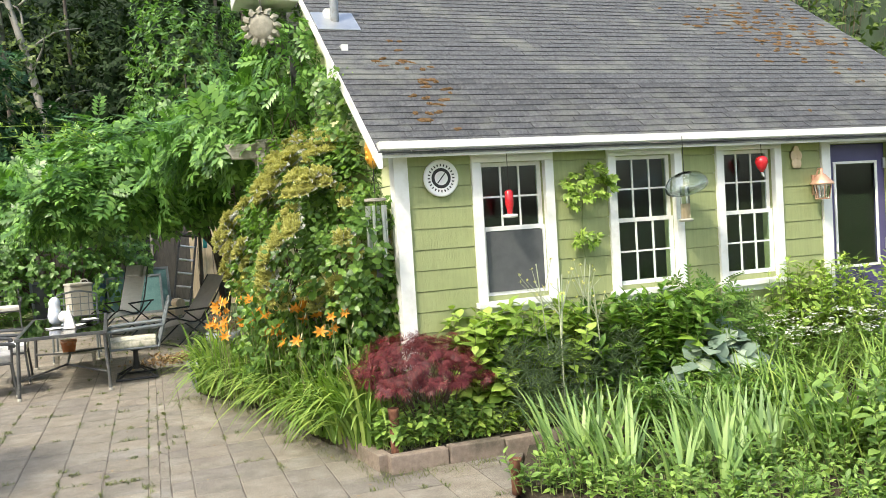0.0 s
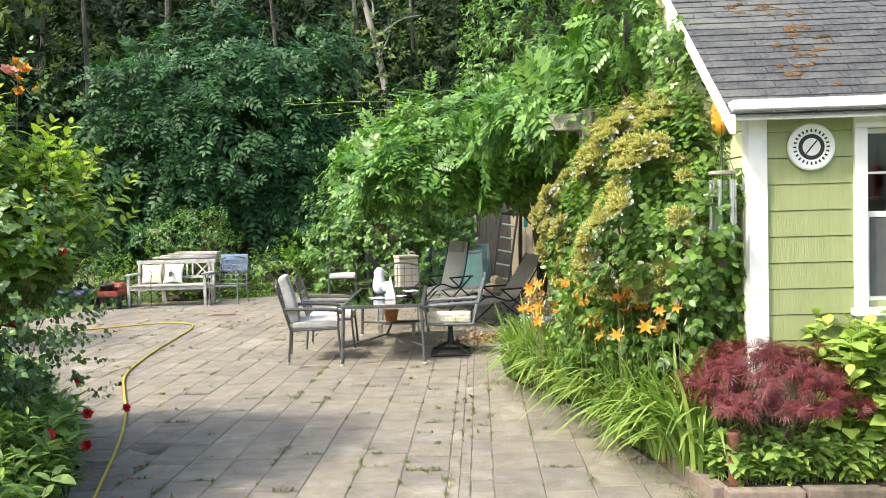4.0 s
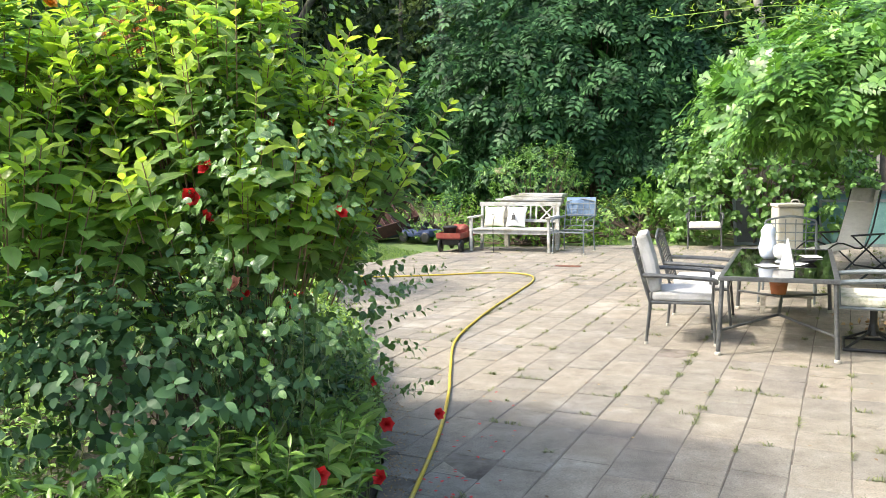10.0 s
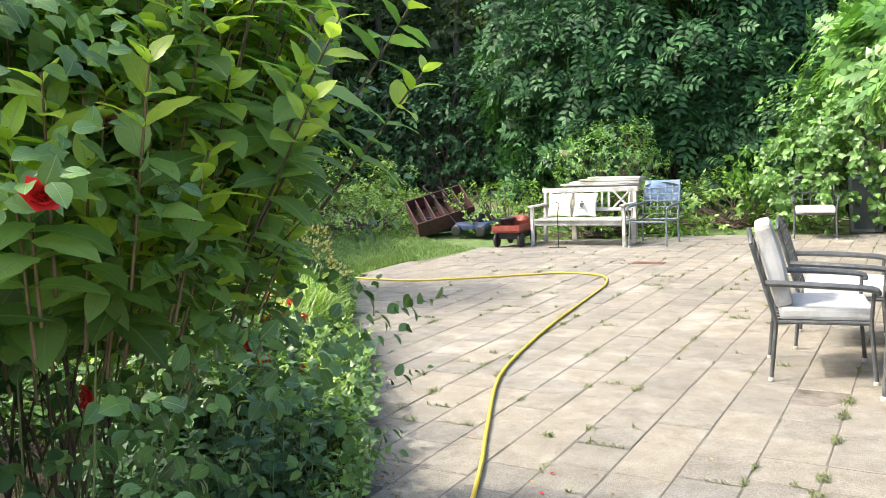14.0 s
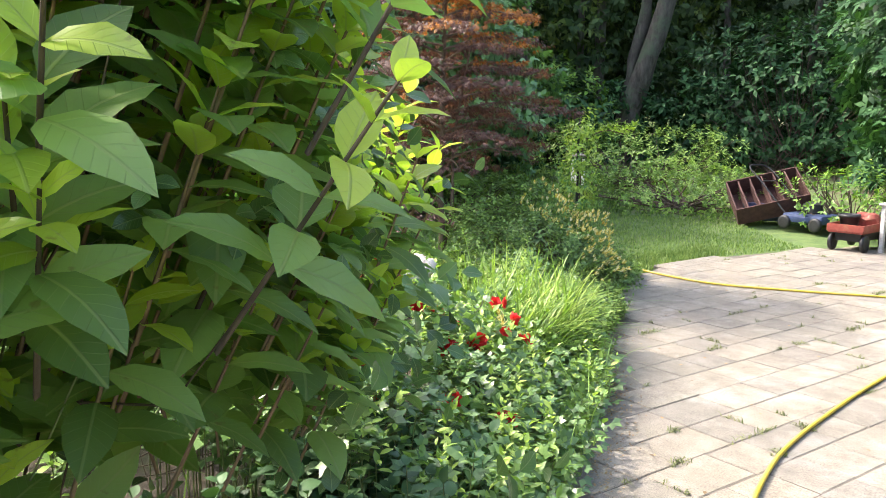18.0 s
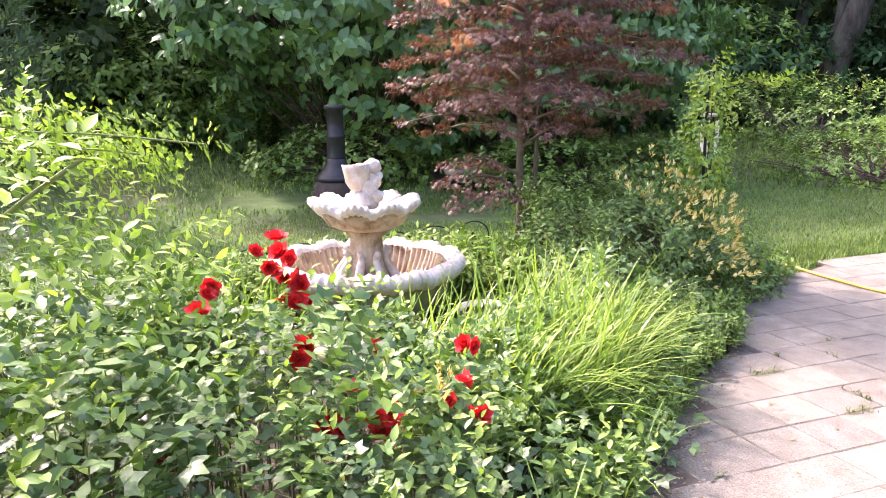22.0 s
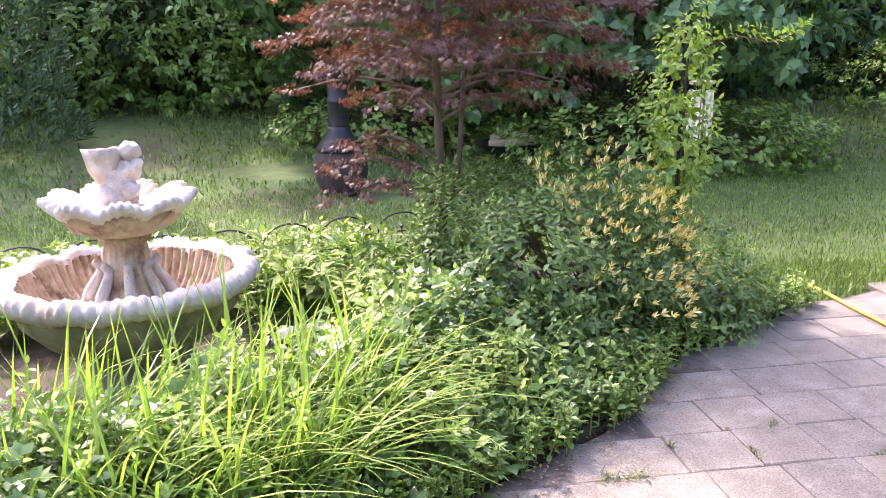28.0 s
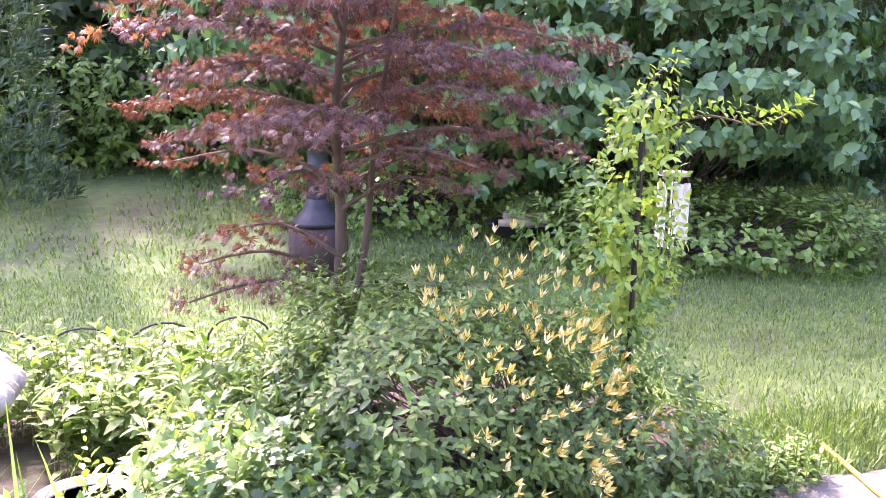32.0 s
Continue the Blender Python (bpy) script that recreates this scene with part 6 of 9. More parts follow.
grown("flower_mass", place(ROUND, np.repeat(q, 8, 0) + rng.normal(0, 0.022, (880, 3)) * [1, 1, 0.25], rng.normal(0, 1, (880, 3)) * [1, 1, 0.2], np.tile([0, 0, 1.0], (880, 1)), 0.03), F_WHITE, yar, "flat white flower heads")
leafy_stems("goldenrod", 3.7, -0.95, [(3.2, -0.75), (4.3, -1.0), (4.3, -1.3), (3.3, -1.1)], 150, 0.9, OVATE, 0.095, L_LIME, 151, "yellow-green leafy stems by the door", 18, "perennial", 0.08)
yl = plant("yellowing_daylilies", 2.3, -2.1, "sprawling daylilies with yellowing strap leaves", "daylilies", "", 0.05)
xy = inside([(1.5, -1.5), (3.4, -1.7), (3.2, -3.0), (1.4, -2.6)], 420, 153)
grown("blade_mass", blades(np.column_stack([xy, np.full(len(xy), 0.05)]), 0.75, 0.02, 0.7, 154, 6, 0.5), L_LILY, yl)
iris = plant("iris_clump", 0.5, -1.75, "clump of grey-green iris swords", "iris", "", 0.05)
rng = np.random.default_rng(155)
for cx, cy in inside([(-0.1, -1.5), (0.4, -1.1), (1.3, -1.6), (1.5, -2.5), (0.8, -2.7), (0.2, -2.1)], 44, 155):
    at = rng.uniform(0, math.pi)
    foot = np.array([(cx + s * math.cos(at), cy + s * math.sin(at), 0.04) for s in np.linspace(-0.06, 0.06, 7)])
    grown("leaf_fan", blades(foot, 0.55, 0.03, 0.45, int(cx * 1000) % 977 + 3000, 5, 0.3, at, 0.5), L_IRIS, iris)
leafy_stems("front_perennials", 1.2, -1.6, [(0.6, -1.1), (2.2, -1.5), (1.9, -2.1), (1.1, -1.7)], 170, 0.40, LANCE, 0.11, L_CLIMBER, 157, "feathery green perennials among the irises", 15, "perennial", 0.05)
leafy_stems("foreground_cover", 0.6, -2.1, [(-0.2, -1.5), (0.3, -1.3), (1.7, -2.6), (1.5, -3.5), (0.1, -2.6)], 330, 0.22, OVATE, 0.07, L_COVER, 158, "low green growth at the foot of the irises", 9, "ground cover", 0.05)
leafy_stems("foreground_perennials", 1.6, -2.9, [(1.2, -2.3), (2.8, -2.6), (2.3, -3.6), (1.2, -3.3)], 150, 0.5, OVATE, 0.12, L_COVER, 159, "leafy green perennials at the path side", 12, "perennial", 0.05)
wall_vine = thing("wall_vine", TURN @ Matrix.Translation((1.52, -0.02, 0.3)), "young lobed-leaf vine climbing the green wall", "vine")
sp = smooth_line([(0.03, 0, -0.2), (0.05, -0.012, 0.6), (-0.02, -0.012, 1.1), (0.02, -0.015, 1.65)], 5)
part("stem", pipe(bmesh.new(), sp, 0.004, 5), GREEN_STEM, wall_vine)
p, d = dome((0.02, -0.05, 1.52), (0.22, 0.05, 0.15), 34, 161, -0.9, 0.2)
p2, d2 = dome((0.0, -0.04, 1.1), (0.1, 0.03, 0.06), 9, 162, -0.9, 0.2)
np_part("foliage", shoots(shape_palm(5, 0.42, 2.4), np.concatenate([p, p2]), np.concatenate([d, d2]) * [1, 0.3, 0.6] + [0, -0.7, 0.2], 4, 0.01, 0.9, 0.085, 163, 0.4), L_LIME, wall_vine)

# --- pergola with wisteria
perg = thing("pergola", TURN @ Matrix.Translation((0, 3.2, 0)), "weathered grey timber pergola under wisteria", "pergola")


def timber(a, b, parent, name):
    part(name, boxed(a, b, 0.008), GREY_WOOD, parent)


bm = boxed((-0.92, -0.045, 2.40), (1.8, 0.045, 2.56), 0.006)
bmesh.ops.translate(bm, verts=[v for v in bm.verts if v.co.x < -0.9 and v.co.z < 2.45], vec=(0.07, 0, 0))
part("beam", bm, GREY_WOOD, perg, "beam with a shaped end")
timber((-0.62, 0.046, 2.42), (-0.54, 3.6, 2.58), perg, "rafter")
timber((-0.50, -0.12, 2.561), (0.6, 0.06, 2.60), perg, "cap_board")
timber((-0.60, -0.09, 2.30), (-0.50, -0.046, 2.60), perg, "bracket")
for x, y in ((-0.55, 0.1), (-0.55, 3.5), (1.4, 3.5)):
    timber((x - 0.05, y - 0.05, 0), (x + 0.05, y + 0.05, 2.42), perg, "post")
for k in range(4):
    timber((-0.9, 0.9 + k * 0.85, 2.581), (2.0, 0.96 + k * 0.85, 2.66), perg, "slat")
part("brace", box(bmesh.new(), (-0.02, -0.03, 0), (0.02, 0.03, 0.5), 0.004, pose(-0.5, 0, 2.1, 0, 45, 0)), GREY_WOOD, perg)
wis = plant("wisteria", 0.6, 7.0, "sprawling wisteria with feathered leaves over the pergola", "wisteria")
vf = []
for s, (c, r, n) in enumerate((((0.0, 8.6, 2.35), (1.9, 2.3, 0.95), 760), ((1.2, 5.6, 2.75), (1.3, 1.7, 0.8), 480), ((-1.0, 7.2, 2.2), (0.9, 1.3, 0.6), 250), ((0.7, 4.2, 2.85), (0.8, 0.8, 0.5), 150))):
    p, d = dome(c, r, n, 170 + s, -0.45, 0.3, 2.0, 0.3)
    vf.append(shoots(WISTERIA, p, d + [0, 0, 0.35], 4, 0.03, 1.15, 0.40, 180 + s, 0.55))
grown("foliage", join(*vf), L_WISTERIA, wis)
rng = np.random.default_rng(190)
tend = [smooth_line([(-0.6, 7.2, 2.9), (-1.2, 7.0, 3.0 + 0.1 * k), (-1.9 - 0.4 * k, 7.2, 2.9 + 0.15 * k)], 6) for k in range(3)]
tp = np.array([list(v) for t in tend for v in t])
grown("runner_mass", join(shoots(LANCE, tp, np.tile([-0.5, 0, 0.6], (len(tp), 1)), 5, 0.02, 1.1, 0.1, 191, 0.2), *[twigs(np.array(t[:-1]), np.array(t[1:]), 0.006, 0.006) for t in tend]), L_LIME, wis)
bm = bmesh.new()
off = wis.matrix_basis.translation
for k in range(4):
    pipe(bm, [v - off for v in smooth_line([(1.1 + 0.05 * k, 8.2 + 0.1 * k, 0), (1.12 + 0.05 * k, 8.25, 0.9), (1.0 - 0.1 * k, 8.3 - 0.1 * k, 1.7), (0.8 - 0.3 * k, 8.4 + 0.4 * k, 2.4)], 5)], 0.03, 7)
part("trunk", bm, BARK, wis, "twisted brown trunks", True)

VINE_UP, vd = dome((-0.3, 2.9, 3.35), (0.3, 0.7, 0.5), 55, 192, -0.9, 0.35)
grown("gable_foliage", shoots(WISTERIA, to_world(VINE_UP), to_world(vd) + [0, 0, 0.2], 4, 0.03, 1.2, 0.3, 193, 0.5), L_WISTERIA, wis)
grown("dry_stem_mass", stems_to(to_world(VINE_UP[::6]), to_world([(-0.3, 2.7, 2.3)])[0], 0.15, 194, 0.007), TWIG, wis, "dry brown stems")

# --- shrubs round the patio
def shrub(name, c, r, n, shape, size, material, seed, label, per=6, up=0.25, droop=0.3, low=-0.6, rough=0.28, group="", category="shrub", inner=0.3, foot=True, tier=0.0):
    ob = plant(name, c[0], c[1], label, category, group)
    p, d = dome(c, r, n, seed, low, rough, 2.1, inner)
    z = land(p[:, 0], p[:, 1])
    if tier:
        lift = tier * np.array([noise.noise(Vector((a * 0.9, b * 0.9, 0))) for a, b in p[:, :2]])
        p[:, 2] = (np.round(p[:, 2] / tier) + np.random.default_rng(seed).normal(0, 0.13, len(p))) * tier + lift
    p[:, 2] = np.maximum(p[:, 2], z + 0.03)
    grown("foliage", shoots(shape, p, d + [0, 0, up], per, size * 0.16, 1.15, size, seed + 1, droop), material, ob)
    if foot:
        grown("branch_mass", stems_to(p[:: max(1, n // 60)], (c[0], c[1], float(land(c[0], c[1]))), r[0] * 0.12, seed + 2, 0.016), TWIG, ob)
    return ob


shrub("sapling", (1.3, 10.0, 4.5), (1.0, 1.0, 1.5), 420, OVATE, 0.13, L_KNOT, 198, "light green sapling rising behind the pergola", 6, category="tree", foot=False)
part("trunk", pipe(bmesh.new(), [(0, 0, 0), (0.05, 0, 2.4), (0, 0.05, 4.6)], [0.04, 0.03, 0.015], 7), BARK, bpy.data.objects["sapling"])
shrub("leafy_tree", (18.5, 8.5, 5.2), (3.2, 3.2, 4.6), 900, OVATE, 0.26, L_WOODS_LIT, 196, "leafy tree behind the cottage roof, coloured bright for sunlight", 6, category="tree")
shrub("knotweed", (-0.7, 13.4, 1.0), (1.9, 0.9, 1.5), 1300, HEART, 0.145, L_KNOT, 201, "tall knotweed with broad light-green leaves")
shrub("variegated_shrub", (-5.0, 14.3, 1.15), (1.0, 0.9, 0.75), 420, OVATE, 0.085, L_KNOT, 204, "rounded small-leaved pale green shrub behind the bench", 7)
shrub("large_sumac", (-4.3, 17.8, 2.7), (3.5, 2.2, 3.9), 1350, SUMAC, 0.52, L_DARK, 207, "large dark green sumac thicket with feathered leaves", 4, 0.15, 0.5, tier=0.5)
shrub("sumac", (-0.2, 17.0, 2.0), (2.6, 1.6, 2.2), 520, SUMAC, 0.52, L_DARK, 210, "dark green sumac thicket", 4, 0.15, 0.5, tier=0.5)
shrub("sumac", (3.6, 16.5, 2.4), (2.2, 1.6, 2.8), 320, SUMAC, 0.52, L_DARK, 213, "dark green sumac thicket", 4, 0.15, 0.5, tier=0.5)
shrub("bramble_bank", (-5.0, 13.1, 0.3), (1.5, 0.45, 0.5), 330, OVATE, 0.1, L_HYDRANGEA, 217, "dark weedy bank behind the bench", 6, category="weeds")
shrub("bramble_bank", (-2.9, 13.9, 0.3), (1.5, 0.7, 0.55), 260, OVATE, 0.12, L_COVER, 216, "low weedy bank behind the patio", 6, category="weeds")
shrub("bramble_bank", (-6.9, 13.8, 0.35), (1.0, 0.8, 0.6), 200, OVATE, 0.1, L_HYDRANGEA, 219, "low weedy bank beside the wagon", 6, category="weeds")
shrub("bigleaf_tree", (-15.2, 8.5, 3.5), (2.5, 2.9, 3.0), 2600, DROOPING, 0.21, L_BIG, 222, "large tree with broad drooping leaves at the lawn's edge", 7, 0.35, 0.25, -0.85, tier=0.42)
shrub("bigleaf_tree", (-14.2, 11.6, 2.5), (2.7, 2.6, 2.7), 2800, DROOPING, 0.18, L_BIG, 225, "large tree with broad drooping leaves at the lawn's edge", 7, 0.35, 0.25, -0.6, tier=0.42)
shrub("ivy_bank", (-12.6, 11.2, 0.2), (1.5, 2.2, 0.5), 1200, ROUND, 0.1, L_COVER, 228, "leafy ivy bank under the broad-leaved tree", 5, category="ground cover")
shrub("ivy_bank", (-14.6, 8.2, 0.35), (1.2, 1.5, 0.55), 700, ROUND, 0.1, L_COVER, 231, "leafy ivy bank beside the lawn", 5, category="ground cover")
shrub("undergrowth", (-15.8, 18.3, 1.4), (1.9, 1.5, 1.7), 600, OVATE, 0.2, L_HYDRANGEA, 233, "leafy undergrowth beside the leaning tree", 6)
shrub("undergrowth", (-10.2, 21.0, 1.9), (3.0, 1.4, 2.2), 800, OVATE, 0.22, L_DARK, 235, "leafy undergrowth at the wood's edge", 6)
shrub("weedy_mound", (-9.8, 14.4, 0.35), (1.9, 1.4, 0.5), 900, OVATE, 0.085, L_COVER, 234, "weedy green mound round the old cart", 6, category="weeds")
shrub("weedy_mound", (-12.5, 16.8, 0.8), (2.6, 1.8, 0.7), 900, OVATE, 0.11, L_COVER, 237, "weedy green mound by the leaning tree", 6, category="weeds")
leafy_stems("tall_weeds", -17.0, 7.6, [(-16.2, 6.9), (-16.4, 8.6), (-17.8, 8.6), (-17.9, 7.0)], 120, 1.35, LANCE, 0.13, L_COVER, 238, "tall upright weeds at the lawn's far edge", 24, "weeds", 0.4)
arb = plant("arborvitae", -15.1, 3.1, "dense dark conical arborvitae at the lawn's edge", "conifer tree")
rng = np.random.default_rng(240)
zz = rng.uniform(0.05, 7.2, 2300)
rr = 1.15 * (1 - zz / 7.6) ** 0.8 * rng.uniform(0.75, 1.05, 2300)
az = rng.uniform(0, 6.283, 2300)
p = np.column_stack([-15.1 + rr * np.cos(az), 3.1 + rr * np.sin(az), zz + float(land(-15.1, 3.1))])
grown("foliage", shoots(LANCE, p, np.column_stack([np.cos(az), np.sin(az), np.full(2300, 1.1)]), 7, 0.02, 0.7, 0.16, 241, -0.1), L_CONIFER, arb)
part("trunk", pipe(bmesh.new(), [(0, 0, -0.1), (0, 0, 6.6)], [0.12, 0.02], 8), BARK, arb)

# leaning old tree
old = plant("leaning_tree", -14.6, 20.2, "old leaning tree with two rough trunks", "tree")
bm = bmesh.new()
pipe(bm, smooth_line([(0, 0, -0.3), (0.5, 0.1, 1.8), (1.25, 0.2, 4.2), (1.8, 0.3, 7.5), (2.0, 0.3, 11)], 5), [0.31 - 0.009 * i for i in range(21)], 16)
pipe(bm, smooth_line([(-0.1, 0.2, -0.3), (0.1, 0.4, 2.2), (0.6, 0.6, 5), (0.7, 0.8, 10)], 5), [0.19 - 0.007 * i for i in range(16)], 12)
pipe(bm, smooth_line([(1.25, 0.2, 4.0), (2.4, -0.4, 5.6), (3.8, -0.7, 6.6)], 4), [0.14 - 0.012 * i for i in range(9)], 8)
for v in bm.verts:
    v.co += 0.07 * noise.noise_vector(v.co * 1.7) + 0.05 * noise.noise_vector(v.co * 5)
part("trunk", bm, BARK, old, "", True)
p, d = dome((-13.2, 20.4, 9.5), (3.6, 3, 2.6), 260, 243, -0.8, 0.3)
# crown in the leaf colour brightened for sun
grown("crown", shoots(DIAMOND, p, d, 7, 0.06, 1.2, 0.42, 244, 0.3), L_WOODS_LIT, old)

# --- woods all round, of many crowns
def woods(name, centers, material, seed, shape, size, per, n, label, low=-0.9):
    vf = []
    for k, (c, r) in enumerate(centers):
        p, d = dome(c, r, n, seed + k, low, 0.35, 1.9, 0.35)
        p[:, 2] = np.maximum(p[:, 2], land(p[:, 0], p[:, 1]))
        vf.append(shoots(shape, p, d + [0, 0, 0.1], per, size * 0.15, 1.2, size, seed + 300 + k, 0.4))
    ob = np_part(name, join(*vf), material, None, label, "stuff")
    ob["category"] = "woods"


rng = np.random.default_rng(7)
EDGE = [(-19.5, -2.5), (-19.2, 2), (-19.0, 6), (-18.2, 11), (-17.0, 16), (-15, 21.5), (-9, 23.5), (-2, 24), (5, 23), (12, 20), (19, 14), (24, 6)]
ring, low_ring, west_ring, lit, trunks = [], [], [], [], []
line = smooth_line([(x, y, 0) for x, y in EDGE], 6)
for k, v in enumerate(line):
    out = (v - Vector((-4, 5, 0))).normalized()
    for row, (far, high) in enumerate(((2.5, 5.0), (7.5, 8.5)) if v.y > 13 else ((1.8, 2.4),)):
        x, y = v.x + out.x * far + rng.normal(0, 0.8), v.y + out.y * far + rng.normal(0, 0.8)
        ring.append(((x, y, float(land(x, y)) + high), (2.6, 2.6, high + 0.6)))
    (west_ring if v.y < 14 else low_ring).append(((v.x + rng.normal(0, 0.5), v.y + rng.normal(0, 0.5), float(land(v.x, v.y)) + 0.7), (1.9, 1.9, 1.0 + 0.6 * rng.random())))
    # scattered crowns that get the brighter, sun-coloured leaf
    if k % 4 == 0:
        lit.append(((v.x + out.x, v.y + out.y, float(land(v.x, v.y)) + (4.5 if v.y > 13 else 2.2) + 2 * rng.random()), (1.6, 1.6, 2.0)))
    if k % 2 == 0:
        trunks.append((v.x + out.x * 0.4 + rng.normal(0, 0.8), v.y + out.y * 0.4 + rng.normal(0, 0.8), 0.08 + 0.12 * rng.random()))
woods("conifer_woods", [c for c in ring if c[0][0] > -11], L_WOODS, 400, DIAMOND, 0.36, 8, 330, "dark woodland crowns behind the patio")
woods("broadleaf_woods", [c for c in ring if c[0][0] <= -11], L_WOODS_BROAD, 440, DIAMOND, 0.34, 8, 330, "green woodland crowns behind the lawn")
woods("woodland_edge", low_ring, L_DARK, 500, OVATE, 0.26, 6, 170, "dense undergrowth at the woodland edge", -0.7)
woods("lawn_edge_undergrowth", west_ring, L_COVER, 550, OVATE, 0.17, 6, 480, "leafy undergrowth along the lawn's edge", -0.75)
woods("sunlit_woods", lit, L_WOODS_LIT, 600, DIAMOND, 0.28, 8, 230, "woodland crowns coloured brighter for sunlight")
steps = [radians(-80 + 220 * k / 47) for k in range(48)]
vs = [(-5 - math.sin(a) * 55, 5 + math.cos(a) * 55, zz + (0 if zz < 0 else 3 * noise.noise(Vector((k * 0.7, 0, 0))))) for zz in (-2.0, 26.0) for k, a in enumerate(steps)]
bd = np_part("backdrop", (vs, [(k, k + 1, k + 49, k + 48) for k in range(47)]), surface("distant_forest", [(0.014, 0.024, 0.012), (0.035, 0.058, 0.026)], 0.5, 0.95, bump=0.5, fine=3), None, "distant dark forest", "structure")
bd["category"] = "forest"
bm = bmesh.new()
for tx, ty, r in trunks:
    g = float(land(tx, ty)) - 0.2
    lx, ly = rng.normal(0, 0.5, 2)
    pipe(bm, [(tx, ty, g), (tx + lx * 0.3, ty + ly * 0.3, g + 4), (tx + lx, ty + ly, g + 12)], [r, r * 0.8, r * 0.4], 7)
me = bpy.data.meshes.new("woodland_trunks")
bm.to_mesh(me)
bm.free()
me.materials.append(BARK)
tagged(new("woodland_trunks", me), "bare grey-brown trunks in the woods", "woods", "", "stuff")
# dead pale tree between the sumac and the house
snag = plant("bare_tree", 0.9, 24.0, "pale leaning bare trunk with thin branches", "tree")
bm = bmesh.new()
pipe(bm, smooth_line([(0, 0, -0.2), (-0.2, 0, 3), (-0.5, 0.1, 6), (-1.3, 0.2, 9.5)], 5), [0.22 - 0.009 * i for i in range(16)], 9)
for k in range(9):
    h = 3 + k * 0.7
    pipe(bm, smooth_line([(-0.2 - 0.08 * k, 0, h), (0.6 * math.cos(k * 2.2) - 0.3, 0.5 * math.sin(k * 2.2), h + 0.7), (1.7 * math.cos(k * 2.2) - 0.3, 1.2 * math.sin(k * 2.2), h + 1.0)], 4), [0.05 - 0.005 * i for i in range(9)], 5)
part("trunk", bm, surface("pale_bark", [(0.26, 0.24, 0.21), (0.40, 0.37, 0.33)], 8, 0.9, bump=0.6), snag, "", True)

# --- lawn grass, weeds in the joints and along the edges
EARTH = (-16.1, 4.6, 2.2, 0.85)


def grass(name, outline, n, length, width, seed, material, label, lean=0.5, density_noise=0.0):
    xy = inside(outline, n, seed)
    if density_noise:
        keep = np.array([noise.noise(Vector((a * 0.55, b * 0.55, seed))) for a, b in xy]) > density_noise
        xy = xy[keep]
    xy = xy[np.hypot((xy[:, 0] - EARTH[0]) / EARTH[2], (xy[:, 1] - EARTH[1]) / EARTH[3]) > 1.25 * np.random.default_rng(seed + 5).random(len(xy)) ** 0.45]
    ob = np_part(name, blades(on_land(xy, -0.01), length, width, lean, seed + 1, 2, 0.4), material, None, label, "stuff")
    ob["category"] = "grass"


LAWN_NEAR = [(-7.5, 8.3), (-7.6, 9.3), (-7.3, 10.5), (-6.8, 11.8), (-8.5, 13.5), (-12, 13), (-13, 9), (-12.5, 6), (-12.5, 2.5), (-9.2, 2.5), (-9.15, 6.2), (-8.9, 7.6)]
grass("lawn_grass", LAWN_NEAR, 60000, 0.06, 0.009, 801, L_GRASS, "short patchy lawn grass", 0.7, -0.5)
grass("rough_grass", [(-7.4, 8.2), (-7.6, 9.3), (-7.35, 10.6), (-7.8, 10.6), (-8.2, 8.8), (-7.9, 8.0)], 3600, 0.16, 0.008, 803, L_GRASS, "long rough grass at the paving edge", 0.7)
grass("far_lawn_grass", [(-12, 13), (-8, 13.5), (-9, 19), (-16, 19), (-20, 12), (-20, -2), (-12.5, 0), (-12.5, 6)], 42000, 0.09, 0.02, 805, L_GRASS, "rough lawn grass farther off", 0.7, -0.6)
grass("edge_grass", [(-0.62, -0.62), (-0.72, 0.7), (-0.66, 1.9), (-1.0, 3.0), (-0.82, 3.1), (-0.5, 1.9), (-0.53, 0.7), (-0.46, -0.66)], 1100, 0.11, 0.005, 815, L_WEED, "rough dry grass along the bed's edge", 0.8)
grass("corner_grass", [(-0.75, -0.5), (-0.62, -0.78), (0.2, -0.9), (0.2, -0.76), (-0.55, -0.62)], 420, 0.1, 0.006, 817, L_WEED, "tufts of grass at the foot of the edging", 0.8)
rng = np.random.default_rng(811)
xy = inside(PATIO, 420, 812)
ob = np_part("leaf_litter", place(ROUND, np.column_stack([xy, np.full(len(xy), 0.008)]), np.column_stack([rng.normal(0, 1, (len(xy), 2)), np.zeros(len(xy))]), np.tile([0, 0.1, 1.0], (len(xy), 1)), 0.028), DRY, None, "scattered dry leaf bits on the paving", "stuff")
ob["category"] = "leaf litter"
xy = np.column_stack([rng.normal(-3.85, 0.16, 60), rng.normal(1.2, 0.7, 60)])
ob = np_part("fallen_petals", place(ROUND, np.column_stack([xy, np.full(60, 0.009)]), np.column_stack([rng.normal(0, 1, (60, 2)), np.zeros(60)]), np.tile([0, 0.1, 1.0], (60, 1)), 0.026), F_RED, None, "fallen red petals by the rose", "stuff")
ob["category"] = "petals"

